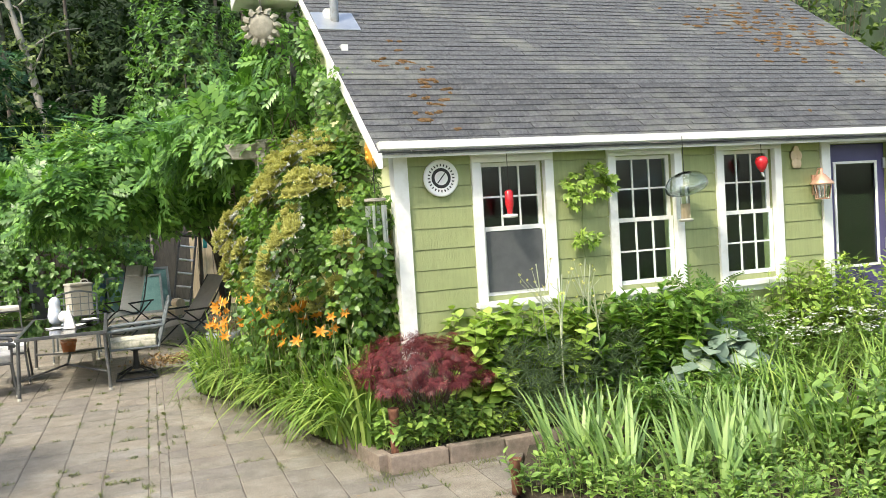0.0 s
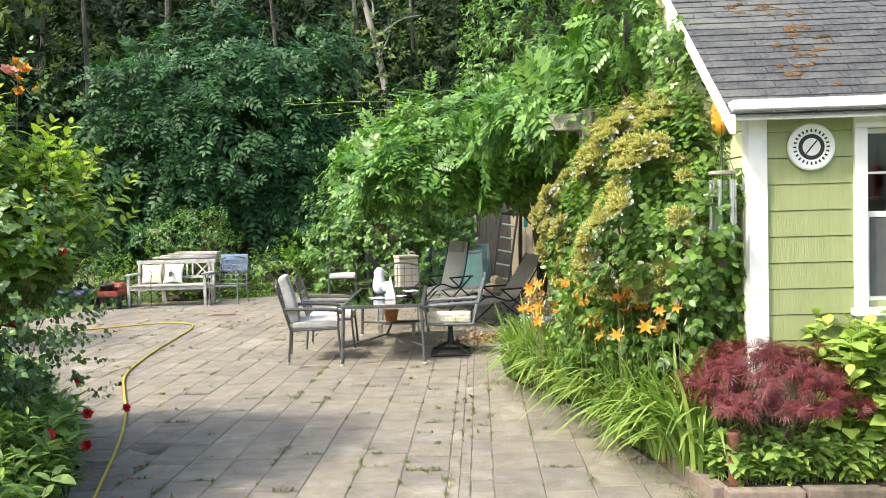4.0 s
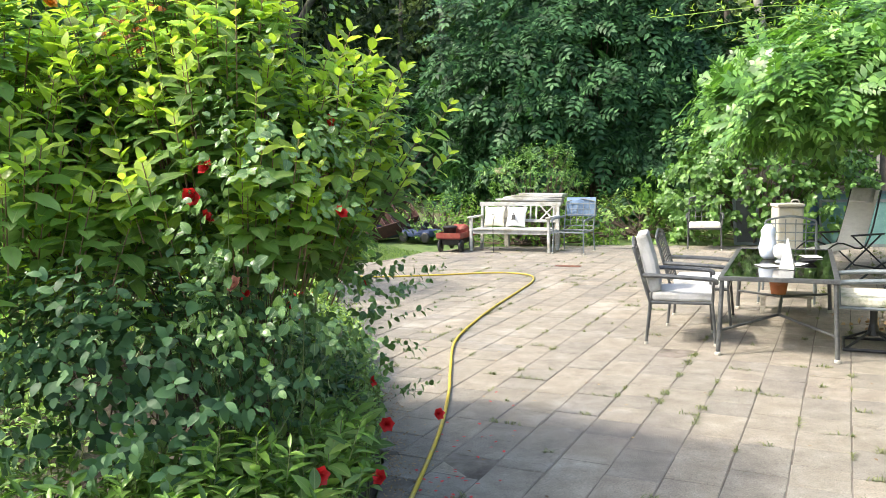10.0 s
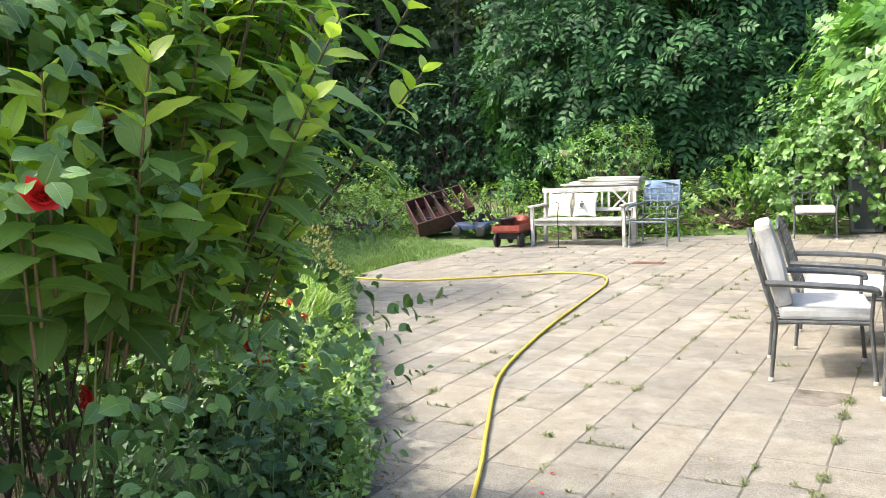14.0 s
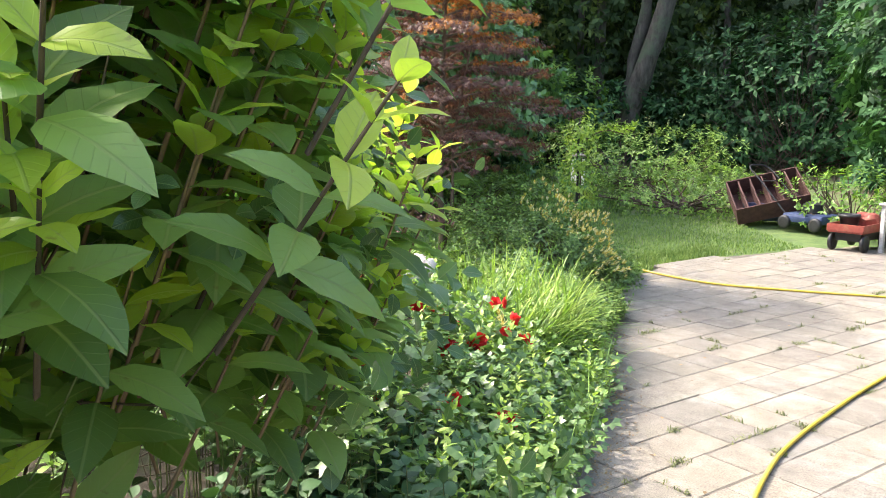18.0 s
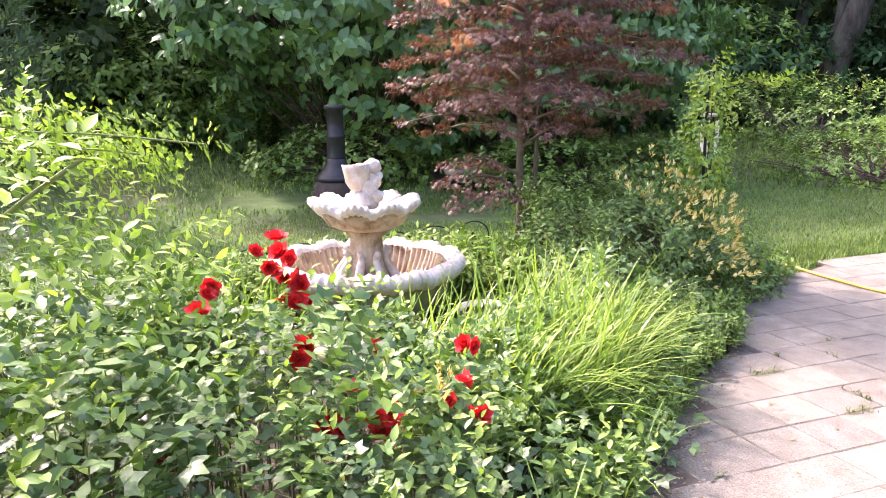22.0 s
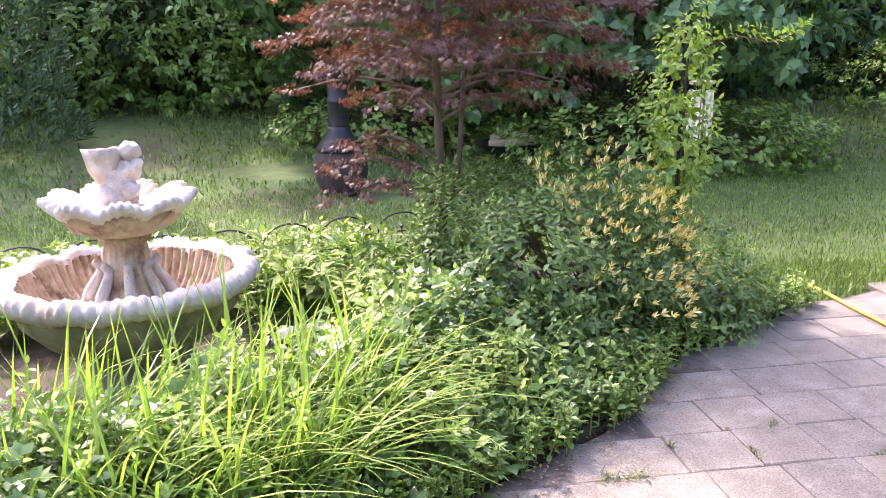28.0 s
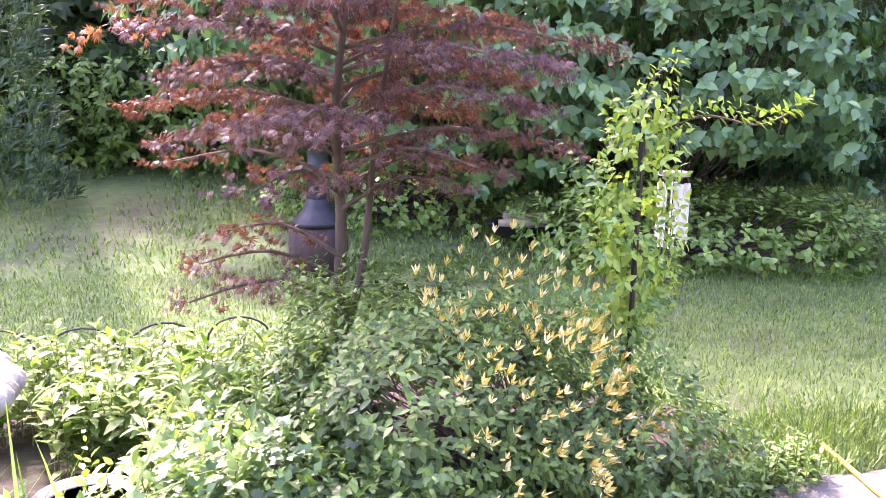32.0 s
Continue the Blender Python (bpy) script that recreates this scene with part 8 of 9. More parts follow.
def pot(name, m, r, h, material, label, soil=True):
    p = thing(name, m, label, "plant pot", "plant pots")
    part("body", lathe(bmesh.new(), [(r * 0.68, 0), (r * 0.72, 0.005), (r * 0.93, h * 0.78), (r, h * 0.79), (r * 1.03, h), (r * 0.92, h), (r * 0.86, h * 0.85)], 24), material, p, "", True)
    if soil:
        part("soil", lathe(bmesh.new(), [(r * 0.84, h * 0.8), (r * 0.8, h * 0.86)], 18), SOIL, p)
    return p


pot("terracotta_pot", pose(-1.5, 6.3, 0.19), 0.1, 0.17, TERRACOTTA, "orange terracotta pot on a low stool")
pot("grey_bucket", pose(-0.58, 3.42, 0), 0.16, 0.3, GREY_PLASTIC, "grey plastic bucket planter at the bed's end")
b2 = pot("grey_planter", pose(-0.2, 3.85, 0), 0.19, 0.52, GREY_PLASTIC, "tall grey planter with orange flowers")
leafy_stems("bucket_foliage", -0.58, 3.42, [(-0.7, 3.3), (-0.46, 3.3), (-0.46, 3.54), (-0.7, 3.54)], 40, 0.3, OVATE, 0.06, L_COVER, 901, "leafy plant growing in the grey bucket", 9, "potted plant", 0.25)
pf = leafy_stems("planter_flowers", -0.2, 3.85, [(-0.33, 3.72), (-0.07, 3.72), (-0.07, 3.98), (-0.33, 3.98)], 36, 0.26, OVATE, 0.05, DRY, 903, "bronze-leaved plant with orange flowers in the planter", 9, "potted plant", 0.45)
blooms("orange_bloom", ROSE_ORANGE, [(-0.25, 3.75, 0.72), (-0.3, 3.8, 0.68), (-0.18, 3.78, 0.75)], pf, 905, 0.7, (-0.5, -0.6, 0.4))
rng = np.random.default_rng(906)
pile = np.column_stack([rng.normal(-0.25, 0.3, 420), rng.normal(5.55, 0.2, 420), rng.uniform(0.006, 0.06, 420)])
tagged(np_part("leaf_pile", place(ROUND, pile, rng.normal(0, 1, (420, 3)), rng.normal(0, 0.5, (420, 3)) + [0, 0, 1.0], 0.055), DRY, None, "small pile of dry brown leaves on the paving", "stuff"), "", "leaves")


def lounger(m, sling, label, recline=60, head=True):
    """A folding recliner: bent tube frame, laced sling, headrest, armrests and crossed legs. It faces +y."""
    l = thing("folding_recliner", m, label, "recliner chair", "recliners")
    a = radians(recline)
    hip, top = Vector((0, -0.05, 0.36)), Vector((0, -0.05 - 0.78 * math.cos(a), 0.36 + 0.78 * math.sin(a)))
    knee, foot = Vector((0, 0.42, 0.42)), Vector((0, 0.78, 0.2))
    line = [top, hip, knee, foot]
    for sx in (-0.26, 0.26):
        part("side_rail", pipe(bmesh.new(), smooth_line([p + Vector((sx, 0, 0)) for p in line], 5), 0.012, 8), BLACK, l)
        part("front_leg", pipe(bmesh.new(), [(sx * 1.05, -0.3, 0.5), (sx * 1.05, 0.36, 0.012)], 0.012, 8), BLACK, l)
        part("rear_leg", pipe(bmesh.new(), [(sx * 1.12, 0.2, 0.5), (sx * 1.12, -0.42, 0.012)], 0.012, 8), BLACK, l)
        part("armrest", boxed((sx * 1.12 - 0.025, -0.32, 0.5), (sx * 1.12 + 0.025, 0.22, 0.525), 0.008), BLACK, l)
    for y in (0.36, -0.42):
        part("foot_bar", pipe(bmesh.new(), [(-0.29, y, 0.014), (0.29, y, 0.014)], 0.012, 8), BLACK, l)
    for p, q, nm in ((top, hip, "back_sling"), (hip, foot.lerp(knee, 0.45), "seat_sling")):
        w = q - p
        up = Vector((0, -w.z, w.y)).normalized() * 0.006
        bm = bmesh.new()
        rows = []
        for i in range(9):
            s = i / 8
            c = p.lerp(q, s)
            sag = -0.025 * math.sin(math.pi * s)
            rows.append([[bm.verts.new(c + Vector((x, 0, 0)) + up * o + Vector((0, 0, sag * (1 - (x / 0.26) ** 2)))) for x in (-0.235, -0.12, 0, 0.12, 0.235)] for o in (0, 1)])
        for r0, r1 in zip(rows, rows[1:]):
            for k in range(4):
                bm.faces.new((r0[1][k], r0[1][k + 1], r1[1][k + 1], r1[1][k]))
                bm.faces.new((r0[0][k + 1], r0[0][k], r1[0][k], r1[0][k + 1]))
        part(nm, bm, sling, l, "", True)
    if head:
        bm = cushion((-0.18, -0.04, -0.1), (0.18, 0.04, 0.1), 0.02)
        bm.transform(Matrix.Translation(top.lerp(hip, 0.12) + Vector((0, 0.03, 0.02))) @ pose(0, 0, 0, 90 - recline))
        part("headrest", bm, CUSHION, l, "grey headrest")
    return l


lounger(pose(-0.12, 9.6, 0, 0, 0, 122), SLING, "folding recliner with a grey mesh sling", 72)
lounger(pose(0.28, 7.15, 0, 0, 0, 105), surface("beige_sling", [(0.42, 0.37, 0.33), (0.50, 0.45, 0.41)], 12, 0.8, bump=0.4, fine=260), "low folding recliner with a beige sling", 52, False)

# things stored behind the table
bn = thing("beige_bin", pose(-0.62, 11.4, 0, 0, 0, 10), "tall beige plastic bin", "bin")
part("body", boxed((-0.2, -0.18, 0), (0.2, 0.18, 0.78), 0.03), BEIGE, bn)
part("lid", boxed((-0.21, -0.19, 0.781), (0.21, 0.19, 0.83), 0.015), BEIGE, bn)
part("handle", pipe(bmesh.new(), smooth_line([(0.05, 0, 0.83), (0.08, 0, 0.88), (0.16, 0, 0.88), (0.19, 0, 0.83)], 4), 0.012, 8), BEIGE, bn)


def leaning_panel(x, y, w, h, glaze, a, label):
    p = thing("leaning_window", pose(x, y, 0, -10, 0, a), label, "window sash", "stored windows")
    bm = boxed((-w / 2, -0.02, 0), (-w / 2 + 0.05, 0.02, h), 0.004)
    box(bm, (w / 2 - 0.05, -0.02, 0), (w / 2, 0.02, h), 0.004)
    box(bm, (-w / 2 + 0.051, -0.02, 0), (w / 2 - 0.051, 0.02, 0.05), 0.004)
    box(bm, (-w / 2 + 0.051, -0.02, h - 0.05), (w / 2 - 0.051, 0.02, h), 0.004)
    part("frame", bm, TEAL_METAL, p)
    part("panel", boxed((-w / 2 + 0.045, -0.006, 0.045), (w / 2 - 0.045, 0.006, h - 0.045)), glaze, p)


leaning_panel(0.65, 12.6, 1.1, 0.82, PANEL_GREEN, -4, "green glazed sash leaning by the wall")
leaning_panel(0.75, 12.85, 1.35, 0.95, PANEL_GREEN, -2, "larger dark-framed sash leaning by the wall")
leaning_panel(-1.05, 12.9, 0.45, 0.85, SCREEN_GREY, 8, "grey mesh screen leaning by the bushes")
br = thing("blue_barrel", pose(0.0, 12.95, 0), "dull blue plastic storage barrel by the sashes", "barrel")
part("barrel_body", lathe(bmesh.new(), [(0.15, 0), (0.17, 0.02), (0.175, 0.3), (0.17, 0.55), (0.15, 0.66), (0.08, 0.72), (0.075, 0.76)], 24), BLUE_PLASTIC, br, "", True)
ld = thing("step_ladder", pose(1.45, 12.2, 0, 0, 0, -6) @ pose(0, 0, 0, -12, 11, 0), "aluminium and black step ladder leaning upright", "ladder")
for sx in (-1, 1):
    part("rail", boxed((sx * 0.17 - 0.02 if sx < 0 else 0.15, -0.035, 0), (sx * 0.17 + 0.02 if sx < 0 else 0.19, 0.035, 1.62), 0.004), BLACK, ld)
for k in range(5):
    part("step", boxed((-0.148, -0.045, 0.22 + k * 0.29), (0.148, 0.045, 0.25 + k * 0.29), 0.004), SILVER, ld)
part("top_cap", boxed((-0.2, -0.07, 1.621), (0.2, 0.07, 1.67), 0.008), BLACK, ld)
fw = thing("board_screen", pose(2.5, 12.7, 0, 0, 0, -8), "upright tan board screen behind the patio", "board fence")
for k in range(8):
    part("board", boxed((-0.62 + k * 0.16, -0.015, 0), (-0.475 + k * 0.16, 0.015, 2.1 - 0.05 * (k % 3)), 0.003), TAN_WOOD, fw)
part("cross_rail", boxed((-0.62, 0.016, 1.4), (0.66, 0.05, 1.48), 0.003), TAN_WOOD, fw)
shed = thing("shed_wall", pose(1.0, 14.6, 0, 0, 0, -4), "dark board shed wall with a small framed window under leaves", "shed")
for k in range(16):
    part("board", boxed((-2.0 + k * 0.25, -0.02, 0), (-1.755 + k * 0.25, 0.02, 2.3), 0.003), surface("dark_board", [(0.05, 0.045, 0.04), (0.10, 0.09, 0.075)], 5, 0.9, bump=0.4, stretch=(6, 6, 1)) if k == 0 else bpy.data.materials["dark_board"], shed)
bm = boxed((-0.05, -0.06, 1.15), (0.5, -0.021, 1.2))
box(bm, (-0.05, -0.06, 1.6), (0.5, -0.021, 1.65))
box(bm, (-0.05, -0.06, 1.201), (0.0, -0.021, 1.599))
box(bm, (0.45, -0.06, 1.201), (0.5, -0.021, 1.599))
part("window_frame", bm, GREY_WOOD, shed)
part("window_pane", boxed((0.001, -0.04, 1.2), (0.449, -0.03, 1.6)), BLACK, shed)
tool = thing("long_broom", pose(1.75, 11.3, 0, -14, 6, 0), "long-handled broom with a teal head leaning upright", "broom")
part("handle", pipe(bmesh.new(), [(0, 0, 0), (0, 0, 1.35)], 0.012, 8), TAN_WOOD, tool)
part("broom_head", boxed((-0.04, -0.03, 1.35), (0.04, 0.03, 1.62), 0.015), surface("teal_bristle", [(0.03, 0.22, 0.20), (0.05, 0.30, 0.27)], 30, 0.9, bump=0.6), tool)
for k, (x, y, z, a) in enumerate(((1.1, 11.4, 0.1, 20), (1.32, 11.45, 0.09, -15), (1.2, 11.42, 0.25, 5))):
    lg = thing("split_log", pose(x, y, z, 0, 0, a), "short split log stacked on the paving", "log", "logs")
    part("wood", pipe(bmesh.new(), [(0, -0.16, 0), (0, 0.0, 0.005), (0, 0.16, 0)], [0.095, 0.1, 0.09], 9), TAN_WOOD, lg)

# ---- bench corner ----
BENCH_M = pose(-5.14, 11.9, 0, 0, 0, -13)


def bench():
    b = thing("garden_bench", BENCH_M, "silvered wooden garden bench with crossed back panels", "bench")
    w = 0.74
    for sx in (-1, 1):
        part("front_leg", boxed((sx * w - 0.025, -0.225, 0), (sx * w + 0.025, -0.175, 0.6), 0.004), BENCH_WOOD, b)
        bm = boxed((sx * w - 0.025, 0.235, 0), (sx * w + 0.025, 0.285, 0.86), 0.004)
        for v in bm.verts:
            v.co.y += max(0, v.co.z - 0.4) * 0.18
        part("back_leg", bm, BENCH_WOOD, b)
        part("armrest", boxed((sx * w - 0.045, -0.26, 0.601), (sx * w + 0.045, 0.29, 0.63), 0.006), BENCH_WOOD, b)
        part("side_rail", boxed((sx * w - 0.02, -0.169, 0.33), (sx * w + 0.02, 0.229, 0.39), 0.003), BENCH_WOOD, b)
    for k in range(6):
        part("seat_slat", boxed((-w + 0.031, -0.245 + k * 0.078, 0.391), (w - 0.031, -0.177 + k * 0.078, 0.413), 0.003), BENCH_WOOD, b)
    part("front_apron", boxed((-w + 0.031, -0.215, 0.32), (w - 0.031, -0.185, 0.389), 0.003), BENCH_WOOD, b)
    part("top_rail", boxed((-w - 0.05, 0.315, 0.79), (w + 0.05, 0.35, 0.865), 0.006), BENCH_WOOD, b)
    part("low_rail", boxed((-w + 0.031, 0.275, 0.50), (w - 0.031, 0.305, 0.55), 0.004), BENCH_WOOD, b)
    for k in range(13):
        x = -w + 0.08 + k * (2 * w - 0.16) / 12
        if k in (1, 2, 6, 10, 11):
            continue
        bm = boxed((x - 0.016, 0.288, 0.551), (x + 0.016, 0.306, 0.789), 0.002)
        for v in bm.verts:
            v.co.y += (v.co.z - 0.55) * 0.12
        part("back_slat", bm, BENCH_WOOD, b)
    for cx in (-0.53, 0.0, 0.53):
        for s in (-1, 1):
            part("cross_bar", pipe(bmesh.new(), [(cx - 0.12, 0.297 if s > 0 else 0.323, 0.55 if s > 0 else 0.79), (cx + 0.12, 0.323 if s > 0 else 0.297, 0.79 if s > 0 else 0.55)], 0.016, 6), BENCH_WOOD, b)


bench()


def pillow(x, a, material, label, emblem=False):
    p = thing("throw_pillow", BENCH_M @ pose(x, 0.1, 0.42, -18, 0, a), label, "pillow", "pillows on the bench")
    bm = cushion((-0.2, -0.035, 0), (0.2, 0.035, 0.38), 0.085)
    for v in bm.verts:
        u, w = v.co.x / 0.2, v.co.z / 0.19 - 1
        v.co.x *= 1 - 0.13 * (1 - w * w)
        v.co.z += 0.19 * 0.13 * w * -(1 - u * u) + 0.02 * (1 - u * u) * (w > 0.5)
        v.co.y *= 1 - 0.55 * max(abs(u), abs(w)) ** 4
    part("cover", bm, material, p, "", True)
    if emblem:
        bm = boxed((-0.035, -0.125, 0.12), (0.035, -0.12, 0.2), 0.002)
        box(bm, (-0.02, -0.125, 0.205), (0.02, -0.12, 0.23))
        box(bm, (-0.045, -0.125, 0.105), (0.045, -0.12, 0.116))
        part("lantern_print", bm, INK, p, "dark lantern motif")


pillow(-0.42, 4, CREAM, "cream square pillow leaning on the bench back")
pillow(0.0, -5, LINEN, "white pillow with a dark lantern print", True)
for k in range(4):
    pk = thing("stacked_plank", BENCH_M @ pose(0.05 + 0.09 * k, 0.66 + 0.02 * k, 0.875 + 0.033 * k, 3 * math.sin(k * 2), 0.6, 3 - 4 * k), "weathered plank stacked behind the bench", "plank", "stacked planks")
    part("plank", boxed((-0.62 + 0.05 * k, -0.1, 0), (0.66 - 0.07 * k, 0.1, 0.03), 0.004), BENCH_WOOD, pk)
rack = thing("plank_rack", BENCH_M @ pose(0.1, 0.68, 0), "rough timber trestle holding planks behind the bench", "trestle")
for x in (-0.5, 0.5):
    part("upright", boxed((x - 0.04, -0.04, 0), (x + 0.04, 0.04, 0.8)), GREY_WOOD, rack)
part("top_bar", boxed((-0.6, -0.05, 0.801), (0.6, 0.05, 0.872)), GREY_WOOD, rack)
st = thing("iron_stand", BENCH_M @ pose(-0.2, -0.45, 0), "thin black iron garden stand before the bench", "garden stand")
part("rod", pipe(bmesh.new(), smooth_line([(0, 0, 0.01), (0, 0, 0.5), (0.03, 0, 0.66), (-0.03, 0, 0.7)], 4), 0.007, 6), BLACK, st)
part("foot", pipe(bmesh.new(), [(-0.15, -0.03, 0.008), (-0.1, 0, 0.012), (0.1, 0, 0.012), (0.15, -0.03, 0.008)], 0.007, 6), BLACK, st)
bc = lattice_chair(None, None, False, TEAL_METAL, "blue-grey metal chair with a blue cloth beside the bench")
bc.matrix_basis = BENCH_M @ pose(1.12, 0.02, 0, 0, 0, 178)
bm = bmesh.new()
rows = [[bm.verts.new((x, -0.41 + 0.02 * math.sin(x * 14), z)) for x in np.linspace(-0.27, 0.27, 8)] for z in (0.62, 0.72, 0.82, 0.93)]
rows += [[bm.verts.new((x, -0.44, z)) for x in np.linspace(-0.27, 0.27, 8)] for z in (0.94, 0.8, 0.6)]
for r0, r1 in zip(rows, rows[1:]):
    for k in range(7):
        bm.faces.new((r0[k], r0[k + 1], r1[k + 1], r1[k]))
part("draped_cloth", bm, surface("blue_denim", [(0.10, 0.16, 0.26), (0.20, 0.28, 0.40)], 8, 0.95, bump=0.4, fine=200), bc, "faded blue cloth", True)


def wheel(parent, x, y, r, w=0.04):
    o = part("wheel", lathe(bmesh.new(), [(r * 0.6, -w / 2), (r, -w / 2), (r * 1.02, 0), (r, w / 2), (r * 0.6, w / 2)], 20), BLACK, parent, "", True)
    o.matrix_basis = pose(x, y, r, 0, 90, 0)
    hub = part("hub", lathe(bmesh.new(), [(r * 0.55, -w * 0.3), (r * 0.58, 0), (r * 0.5, w * 0.35), (r * 0.1, w * 0.5)], 16), RUST, o)


wg = thing("red_wagon", pose(-6.22, 12.0, 0, 0, 0, -8), "faded red garden wagon carrying pots", "wagon")
bm = boxed((-0.22, -0.4, 0.24), (0.22, 0.4, 0.26), 0.003)
for a, b in (((-0.23, -0.41), (0.23, -0.39)), ((-0.23, 0.39), (0.23, 0.41)), ((-0.23, -0.389), (-0.21, 0.389)), ((0.21, -0.389), (0.23, 0.389))):
    box(bm, (*a, 0.262), (*b, 0.35), 0.003)
part("tray", bm, RED, wg)
for x in (-0.2, 0.2):
    for y in (-0.28, 0.28):
        wheel(wg, x, y, 0.11)
part("axle_frame", boxed((-0.17, -0.3, 0.13), (0.17, 0.3, 0.239), 0.01), BLACK, wg)
part("drawbar", pipe(bmesh.new(), [(0.0, 0.4, 0.24), (0.02, 0.75, 0.55), (0.02, 0.85, 0.62)], 0.012, 8), BLACK, wg)
pot("black_pot", pose(-6.3, 11.85, 0.262), 0.13, 0.2, BLACK, "black plastic pot in the wagon")
bag = thing("red_bag", pose(-6.15, 12.1, 0.262, 0, 0, 15), "crumpled red and white bag in the wagon", "bag")
bm = cushion((-0.14, -0.1, 0), (0.14, 0.1, 0.2), 0.04)
for v in bm.verts:
    v.co += 0.03 * noise.noise_vector(v.co * 9)
    v.co.z = max(0.0, v.co.z)
part("sack", bm, RED, bag)

ct = thing("tipped_cart", pose(-8.05, 13.75, float(land(-8.05, 13.75)), 0, 0, 30), "rusty tipped garden cart with a slatted tray", "garden cart")
bm = bmesh.new()
for a, b in (((-0.55, -0.4, 0), (0.55, 0.4, 0.02)), ((-0.55, -0.4, 0.021), (0.55, -0.38, 0.3)), ((-0.55, 0.38, 0.021), (0.55, 0.4, 0.3)), ((-0.55, -0.379, 0.021), (-0.53, 0.379, 0.3)), ((0.53, -0.379, 0.021), (0.55, 0.379, 0.3))):
    box(bm, a, b)
tilt = pose(0, 0, 0.3, 0, -14, 0) @ pose(0, 0, 0, 30)
bm.transform(tilt)
OXIDE = surface("dark_oxide_paint", [(0.045, 0.018, 0.016), (0.10, 0.04, 0.034)], 14, 0.8, bump=0.5, fine=70)
part("tray", bm, OXIDE, ct)
for k in range(5):
    part("divider", box(bmesh.new(), (-0.37 + k * 0.18, -0.379, 0.021), (-0.35 + k * 0.18, 0.379, 0.28), 0, tilt), OXIDE, ct)
wheel(ct, -0.35, 0.1, 0.18, 0.06)
wheel(ct, 0.35, 0.1, 0.18, 0.06)
part("axle", pipe(bmesh.new(), [(-0.35, 0.1, 0.18), (0.35, 0.1, 0.18)], 0.015, 8), RUST, ct)
part("support", boxed((-0.3, -0.1, 0.02), (0.3, 0.2, 0.3)), NAVY, ct)
mw = thing("lawn_mower", pose(-7.25, 13.4, float(land(-7.25, 13.4)), 0, 0, 70), "navy push lawn mower with a black handle", "lawn mower")
part("deck", boxed((-0.25, -0.35, 0.1), (0.25, 0.35, 0.24), 0.05), NAVY, mw)
part("engine", lathe(bmesh.new(), [(0.14, 0.24), (0.15, 0.26), (0.14, 0.38), (0.06, 0.41)], 18), BLACK, mw)
for x in (-0.27, 0.27):
    for y in (-0.26, 0.28):
        wheel(mw, x, y, 0.1, 0.05)
part("handle", pipe(bmesh.new(), smooth_line([(-0.2, 0.3, 0.2), (-0.22, 0.8, 0.68), (-0.2, 1.05, 0.88), (0.0, 1.1, 0.92), (0.2, 1.05, 0.88), (0.22, 0.8, 0.68), (0.2, 0.3, 0.2)], 5), 0.013, 8), BLACK, mw)
part("cross_bar", pipe(bmesh.new(), [(-0.22, 0.8, 0.68), (0.22, 0.8, 0.68)], 0.01, 8), BLACK, mw)
hb = thing("hanging_basket", pose(-5.9, 15.2, 1.32), "small brown hanging basket in the bushes", "hanging basket")
part("basket", lathe(bmesh.new(), [(0.08, 0), (0.14, 0.05), (0.16, 0.14), (0.14, 0.14)], 16), TAN_WOOD, hb)
part("hanger", pipe(bmesh.new(), [(0, 0, 0.14), (0, 0, 1.0)], 0.006, 5), BLACK, hb)

# ---- roof details ----
vp = thing("vent_pipe", TURN @ Matrix.Translation((0.02, 1.72, EAVE + PITCH * 1.82)), "grey plumbing vent with a metal flashing on the roof", "vent pipe")
part("pipe", pipe(bmesh.new(), [(0, 0, 0), (0, 0, 0.42)], 0.04, 14), GREY_PLASTIC, vp)
part("flashing", box(bmesh.new(), (-0.2, -0.2, 0.012), (0.2, 0.2, 0.02), 0.002, pose(0, 0, 0, math.degrees(math.atan(PITCH)))), SILVER, vp)
rng = np.random.default_rng(910)
spots = [(0.45 + 0.12 * rng.normal(), 0.75 + 0.3 * rng.normal()) for _ in range(34)] + [(5.15 + 0.5 * rng.normal(), 1.9 + 0.6 * rng.normal()) for _ in range(170)]
moss_me = None
for k, (x, y) in enumerate(spots):
    y = min(max(y, 0.05), 3.0)
    if not -0.1 < x < 6.0:
        continue
    m = Matrix.Translation((x, y, EAVE + PITCH * (y + 0.1) + 0.006)) @ pose(0, 0, 0, math.degrees(math.atan(PITCH)), 0, 0) @ pose(0, 0, 0, 0, 0, 20 * rng.normal()) @ Matrix.Diagonal((0.22 + 0.6 * rng.random(), 0.25 + 0.35 * rng.random(), 0.5 + 0.7 * rng.random(), 1))
    if moss_me is None:
        bm = bmesh.new()
        bmesh.ops.create_icosphere(bm, subdivisions=3, radius=0.05)
        for v in bm.verts:
            v.co = Vector((v.co.x * 1.6, v.co.y, v.co.z * 0.35)) * (1 + 0.35 * noise.noise(v.co * 40))
        ob = part("moss_clump", bm, MOSS, roof)
        moss_me = ob.data
        ob.matrix_basis = m
    else:
        shared("moss_clump", moss_me, roof, m)

